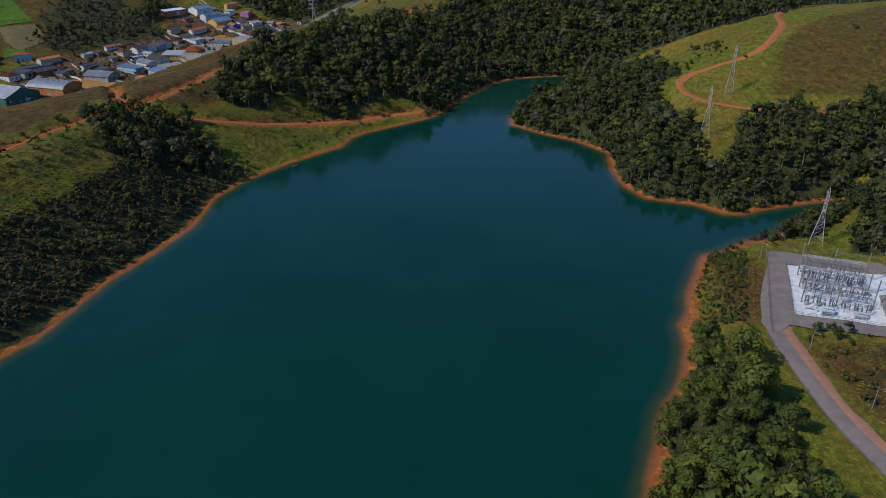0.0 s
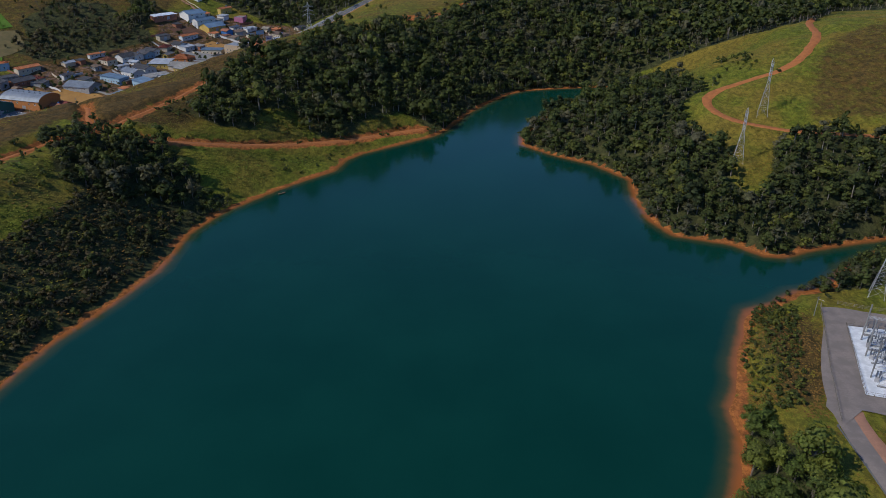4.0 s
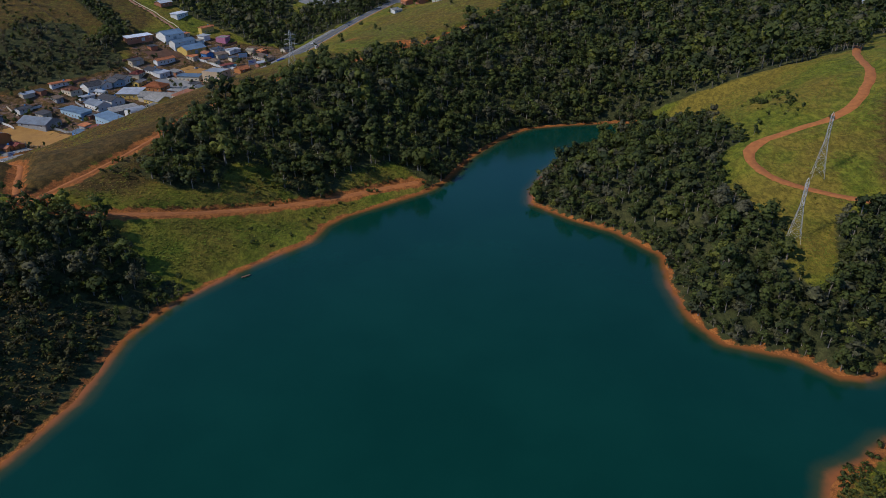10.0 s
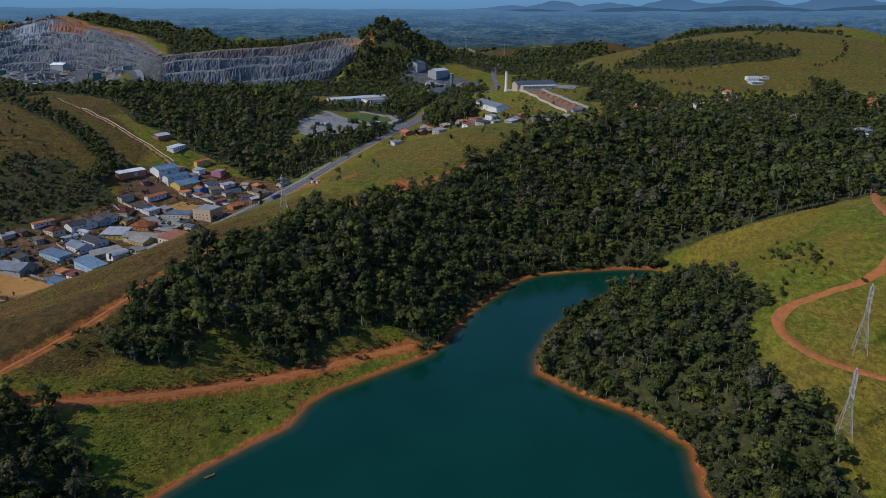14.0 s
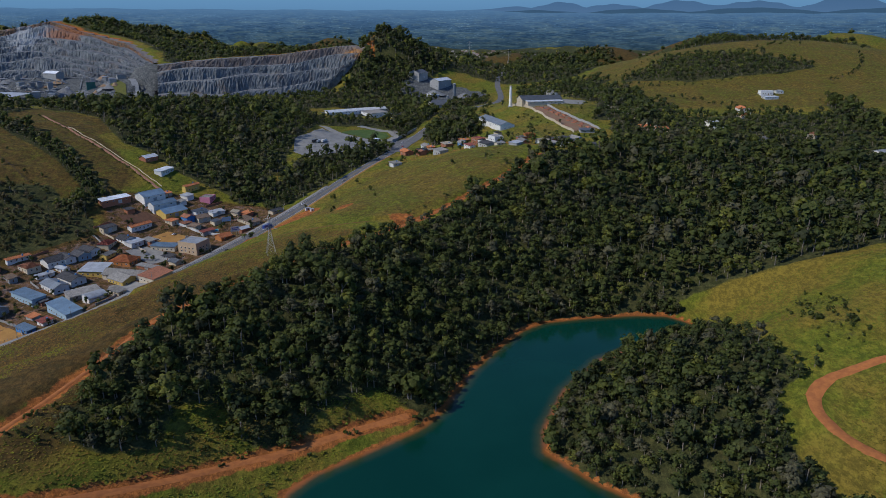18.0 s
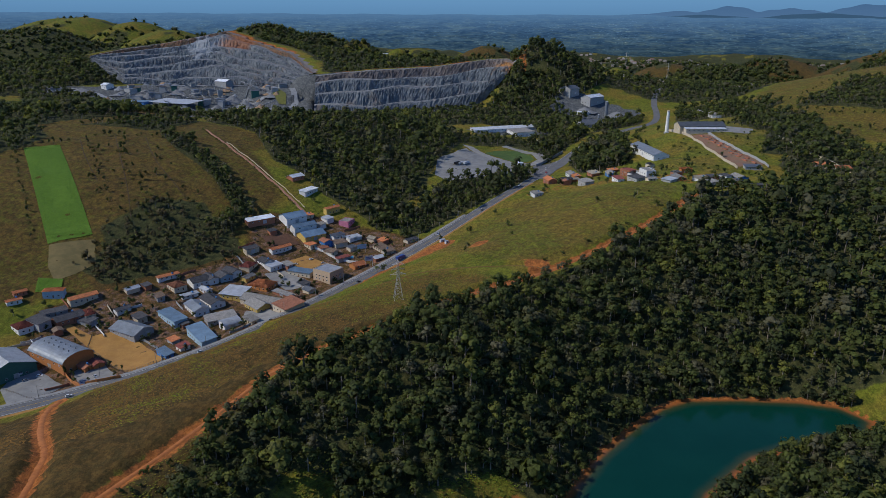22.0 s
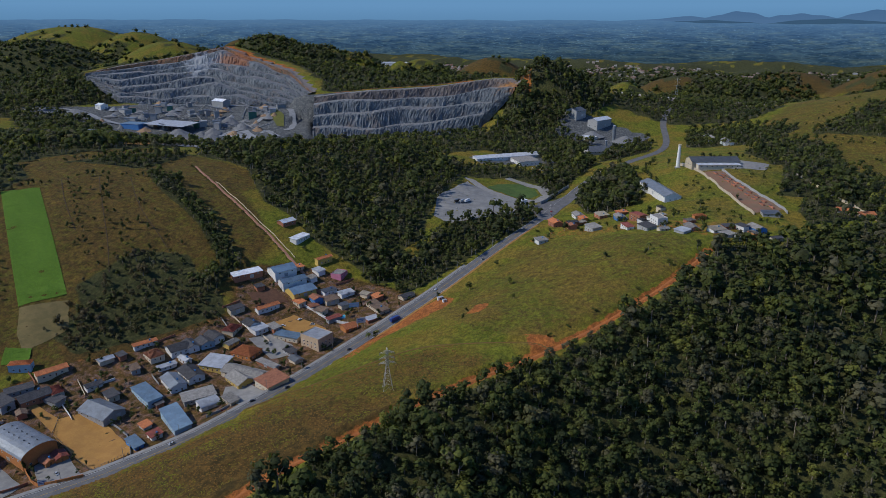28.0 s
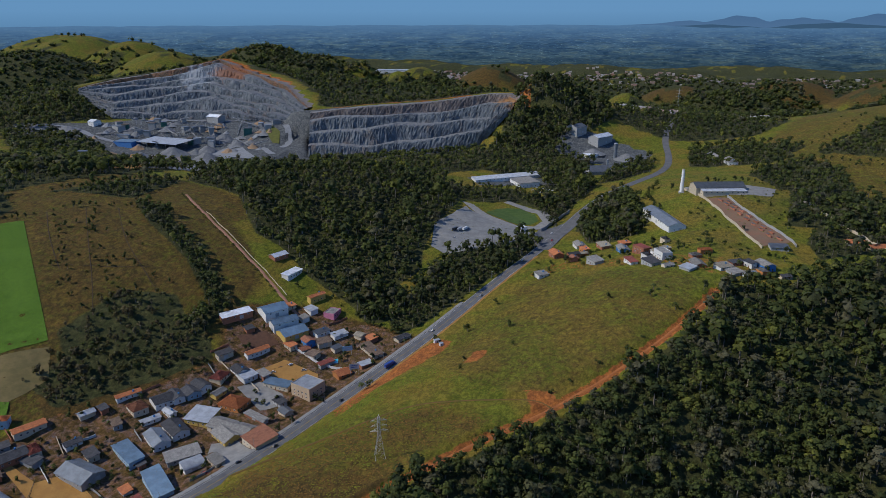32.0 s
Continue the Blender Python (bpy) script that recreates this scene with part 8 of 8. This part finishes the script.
def free_spot(ring, room, keep_off=9.5):
    """A place in a ring clear of buildings, yards and the road."""
    (x0, y0), (x1, y1) = ring.min(0), ring.max(0)
    for _ in range(400):
        x, y = np.array([picker.uniform(x0, x1)]), np.array([picker.uniform(y0, y1)])
        if not inside(x, y, ring)[0] or segment_distance(x, y, ROAD_LINES[0][0])[0][0] < keep_off + room:
            continue
        if any(inside(x, y, np.array(lot, float))[0] for lot in LOTS):
            continue
        if all(math.hypot(x[0] - a, y[0] - b) > 0.72 * r + room for a, b, r in FOOT):
            return float(x[0]), float(y[0])
    return None


for n in range(26):
    long, wide = picker.uniform(7, 14), picker.uniform(5, 8)
    spot = free_spot(VILLAGE, 0.42 * math.hypot(long, wide))
    if spot:
        building("shed" if n % 3 else "house", *spot, picker.choice((-33, 57)) + picker.uniform(-6, 6), long, wide, picker.uniform(3.0, 4.2), picker.choice(("shed", "gable", "shed")),
                 picker.choice(("fibre_dark", "fibre", "fibre_brown", "tile_brown", "tile", "tin_dark", "tile_dark", "tin_pale")), picker.choice(("grey", "brick", "cream", "white", "brick")))
for n in range(105):
    spot = free_spot(VILLAGE, 1.6, 7.0)
    if spot:
        FOOT.append((*spot, 1.8))
        plant(picker.choice((0, 1, 2, 3, 2, 4, 6)), *spot, picker.uniform(0.45, 0.95))
for n in range(16):
    spot = free_spot(VILLAGE, 3.0)
    if spot:
        a = math.radians(picker.choice((-33, 57)) + picker.uniform(-5, 5))
        d = picker.uniform(6, 11)
        wall_run("plot_wall", [(spot[0] - d * math.cos(a), spot[1] - d * math.sin(a)), (spot[0] + d * math.cos(a), spot[1] + d * math.sin(a))], 1.9, 0.22, WALLS[picker.choice(("grey", "brick", "white", "cream"))], "block wall between two house plots", 9)
# Turning vents along the barn's vaulted roof.
VENT = shared("roof_vent", drum(0.5, 0.0, 0.9, 10, 0.35), ROOFS["tin_dark"])
for barn in [o for o in scene.objects if o.name == "barn"]:
    for k in range(6):
        for s in (-1, 1):
            piece("roof_vent", VENT, barn, pose(-15 + 6 * k, s * 2.6, 12.35))
# sheds and trees of the far yards
YARDS = np.array([(-80, 1030), (-40, 1060), (20, 1035), (100, 995), (160, 1000), (175, 1060), (60, 1120), (0, 1160), (-60, 1130)], float)
for n in range(16):
    spot = free_spot(YARDS, 5.0)
    if spot:
        building("house", *spot, picker.choice((-60, 30)) + picker.uniform(-8, 8), picker.uniform(8, 13), picker.uniform(6, 8), picker.uniform(3.5, 6.5), picker.choice(("shed", "gable", "hip")),
                 picker.choice(("fibre", "tile", "tile_brown", "fibre_dark", "fibre_sand")), picker.choice(("white", "brick", "cream", "orange")))
for n in range(45):
    spot = free_spot(YARDS, 2.5)
    if spot:
        plant(picker.choice((0, 1, 2, 3)), *spot, picker.uniform(0.6, 1.1))
# houses among the trees of the estate, and the mansion on the hill
for x, y, w, roof, wall in ((351, 1185, 20, "tin_white", "white"), (424, 1271, 26, "tile", "white"), (448, 1093, 22, "tile", "cream"), (518, 1071, 30, "tin_pale", "white"), (470, 1150, 18, "tile_brown", "cream"), (390, 1120, 20, "fibre", "white"), (600, 1200, 30, "tile", "orange")):
    building("house", x, y, (x * 7) % 90, w, w * 0.55, 5, "gable", roof, wall)
building("mansion", 492, 1362, 5, 20, 10, 5.5, "parapet", "tin_white", "white")
building("house", 515, 1368, 5, 12, 8, 4, "hip", "tin_white", "white")

BRICKS = surface("stacked_brick", (0.40, 0.16, 0.09), (0.30, 0.12, 0.07), 1.2, 0.9)
for n in range(16):
    t = n / 16
    x, y = 124 + (165 - 124) * t + (9 if n % 2 else 3), 1238 - 128 * t
    stack = thing("brick_stack", x, y, zat(x, y), -68 + picker.uniform(-4, 4), "long stack of fresh red bricks in the yard", "bricks", "brick stacks")
    part("bricks", box(-4.5, -1.0, -0.4, 4.5, 1.0, picker.uniform(1.2, 2.0), 0.06), BRICKS, stack)
    part("tarpaulin", box(-4.6, -1.1, 2.02, picker.uniform(-2, 2), 1.1, 2.08), ROOFS["tin_dark"], stack)
for k, x, y, s in ((1, 160, 325, 0.6), (0, 166, 327, 0.75), (1, 172, 330, 0.8), (0, 179, 335, 0.9), (2, 186, 341, 0.95), (1, 194, 346, 1.0), (0, 203, 352, 1.0), (1, 212, 357, 1.0), (2, 199, 338, 0.8), (1, 178, 324, 0.7), (3, 152, 320, 1.0), (3, 146, 314, 1.1), (1, 141, 309, 0.5), (1, 206, 336, 0.9), (0, 221, 352, 1.1), (1, 226, 340, 1.0), (3, 195, 322, 1.1), (3, 203, 312, 1.0)):
    plant(k, x, y, s)

BROWN_SOIL = surface("brown_soil", (0.075, 0.05, 0.028), (0.05, 0.035, 0.02), 1.5, 0.95, vary=0)

patch("bare_plot", [(-318, 871), (-298, 888), (-280, 877), (-300, 854)], surface("tilled_soil", (0.13, 0.065, 0.04), (0.09, 0.048, 0.03), 3.0, 0.95, vary=0), "small plot of dark tilled soil between houses", 0.35)

# Rows and clusters of trees on the hills and pastures.
ROWS_OF_TREES = [([(244, 1384), (305, 1434), (378, 1474)], 9, 0.9), ([(278, 1594), (322, 1606), (422, 1744)], 16, 0.8), ([(577, 1335), (560, 1229), (559, 1131)], 8, 1.4), ([(-560, 1000), (-520, 940), (-470, 890), (-420, 870)], 13, 0.75),
                 ([(-600, 985), (-540, 920), (-500, 885), (-455, 835)], 15, 0.7), ([(-600, 1000), (-540, 1040), (-480, 1020)], 9, 0.9), ([(-655, 930), (-615, 965)], 7, 0.9), ([(-640, 915), (-560, 840), (-490, 770)], 12, 0.7), ([(343, 1367), (421, 1290), (480, 1270)], 11, 1.1),
                 ([(300, 1500), (380, 1420), (470, 1450)], 14, 0.9), ([(620, 1420), (700, 1480), (760, 1600)], 14, 1.1), ([(480, 1560), (600, 1660), (700, 1720)], 15, 1.1), ([(120, 1330), (160, 1345), (215, 1330)], 9, 1.1), ([(60, 1225), (40, 1300), (60, 1350)], 8, 1.1), ([(700, 1350), (760, 1300), (880, 1290)], 14, 1.1)]
for points, spacing, size in ROWS_OF_TREES:
    for x, y in smooth_line(points, spacing):
        plant(picker.choice((0, 1, 2, 2, 3)), float(x) + picker.uniform(-2.5, 2.5), float(y) + picker.uniform(-2.5, 2.5), size * picker.uniform(0.7, 1.25))
for n in range(26):
    plant(picker.choice((0, 1, 2, 3, 3)), picker.uniform(300, 900), picker.uniform(1300, 1780), picker.uniform(0.6, 1.2))

# Thin bare lines that divide the pasture.
for points in ([(-545, 1020), (-486, 950), (-415, 895)], [(-580, 1010), (-530, 950), (-470, 880), (-440, 840)], [(-610, 985), (-560, 930), (-510, 885)], [(-512, 892), (-470, 905), (-425, 925)]):
    path = smooth_line(points, 3.0)
    tagged(new("field_path", mesh_of("field_path", *ribbon(path, grid_z(path[:, 0], path[:, 1]), 0.9, 0.35, uneven=0.3), [BROWN_SOIL], True)), "narrow bare path across the pasture", "path", kind="structure")
# Bushes and bare trees over the pasture.
for n in range(30):
    spot = free_spot(np.array([(-600, 970), (-540, 1010), (-400, 900), (-380, 800), (-440, 790), (-520, 880)], float), 3.0)
    if spot:
        plant(5 if n % 2 else 3, *spot, picker.uniform(0.7, 1.3))

FARM_LANE = [(-511, 1100), (-462, 1056), (-397, 1005), (-345, 969), (-308, 941), (-271, 911), (-242, 889)]
path = smooth_line(FARM_LANE, 3.0)
tagged(new("farm_lane", mesh_of("farm_lane", *ribbon(path, grid_z(path[:, 0], path[:, 1]), 4.0, 0.4, uneven=0.8, dip=0.6), [PINK_EARTH], True)), "pale dirt lane climbing beside the wood", "lane", kind="structure")
wall_run("lane_wall", [(x + 4.5, y + 2) for x, y in FARM_LANE[1:5]], 0.9, 0.3, WALLS["cream"], "low pale wall along the farm lane", 15)
for x, y in path[::3]:
    plant(3, float(x) - 4.5 + picker.uniform(-1, 1), float(y) - 1.5, picker.uniform(0.5, 0.9))

# ---- the road's markings and pavement ----
ROAD_PAINT = surface("worn_road_paint", (0.62, 0.62, 0.58), (0.42, 0.42, 0.40), 1.5, 0.8, vary=0)
YELLOW_PAINT = surface("worn_yellow_paint", (0.55, 0.36, 0.05), (0.40, 0.27, 0.06), 1.5, 0.8, vary=0)
near_road = (run > 130) & (run < 1150)
for off, wide, mat, label in ((-5.1, 0.28, ROAD_PAINT, "worn white edge line"), (5.1, 0.28, ROAD_PAINT, "worn white edge line"), (0.0, 0.3, YELLOW_PAINT, "worn yellow centre line")):
    tagged(new("road_marking", mesh_of("road_marking", *ribbon(road_path[near_road], road_level[near_road], wide, 0.40, off), [mat], True)), label + " on the asphalt road", "marking", kind="structure")
village_side = (run > 230) & (run < 760)
tagged(new("pavement", mesh_of("pavement", *ribbon(road_path[village_side], road_level[village_side], 3.4, 0.48, -7.6), [CONCRETE], True)), "pale concrete pavement along the houses", "pavement", kind="structure")
earth_side = (run > 250) & (run < 900)
tagged(new("road_shoulder", mesh_of("road_shoulder", *ribbon(road_path[earth_side], road_level[earth_side], 2.4, 0.33, 6.9, 1.2), [YELLOW_EARTH], True)), "bare earth shoulder of the road", "shoulder", kind="structure")

# ---- quarry floor: haul roads, banks, heaps and machines ----
DUST = surface("pale_stone_dust", (0.28, 0.29, 0.30), (0.21, 0.22, 0.23), 6.0, 0.95, vary=0)
HAUL_ROADS = [[(-1222, 1568), (-1190, 1612), (-1108, 1614), (-1057, 1587), (-1007, 1574), (-931, 1562)], [(-748, 1536), (-742, 1607), (-704, 1669), (-721, 1748), (-715, 1807)], [(-724, 1755), (-677, 1714), (-633, 1644), (-640, 1603)], [(-998, 1691), (-924, 1724), (-827, 1730), (-758, 1775)], [(-678, 1607), (-627, 1557)]]
FAN = [(-656, 1271), (-769, 1553), (-717, 1601), (-629, 1512), (-697, 1527), (-595, 1248)]
TAN_BANK = [(-695, 1202), (-895, 1498), (-887, 1510), (-708, 1313), (-671, 1209)]
BROWN_BANK = [(-867, 1492), (-795, 1552), (-741, 1397), (-706, 1317)]
for points in HAUL_ROADS:
    path = smooth_line(points, 8.0)
    tagged(new("haul_road", mesh_of("haul_road", *ribbon(path, grid_z(path[:, 0], path[:, 1]), 13, 0.9, uneven=3.0), [DUST], True)), "pale dusty haul road across the quarry floor", "road", kind="structure")
patch("ramp_grass", [(-705, 1700), (-668, 1668), (-652, 1630), (-668, 1632), (-700, 1668)], surface("ramp_grass", (0.13, 0.13, 0.03), (0.09, 0.10, 0.025), 6.0, 0.95, vary=0), "strip of yellow-green grass between the haul ramps", 1.0, 8)
patch("gravel_fan", FAN, DUST, "pale fan of crushed stone below the hall", 0.8, 9)
patch("tan_bank", TAN_BANK, YELLOW_EARTH, "bare tan earth bank below the hall", 0.9, 9)
patch("brown_bank", BROWN_BANK, RED_ROCK, "brown earth bank in front of the hall", 0.9, 9)
for n in range(46):
    x, y = picker.uniform(-1060, -660), picker.uniform(1545, 1725)
    heap(x, y, picker.uniform(5, 15), picker.uniform(2.5, 8), picker.choice((STONE_DUST, DUST, STONE_DUST, SAND)), "crushed-stone heap on the quarry floor", 40 + n)
for n in range(16):
    conveyor(picker.uniform(-1030, -700), picker.uniform(1570, 1710), picker.uniform(0, 360), picker.uniform(28, 52), picker.uniform(8, 15))
for n in range(20):
    building("crusher_house", picker.uniform(-1040, -680), picker.uniform(1560, 1715), picker.uniform(0, 90), picker.uniform(7, 18), picker.uniform(5, 9), picker.uniform(5, 14), "shed", picker.choice(("tin_dark", "tin_grey", "tin_pale", "fibre_brown")), picker.choice(("grey", "green", "grey")))
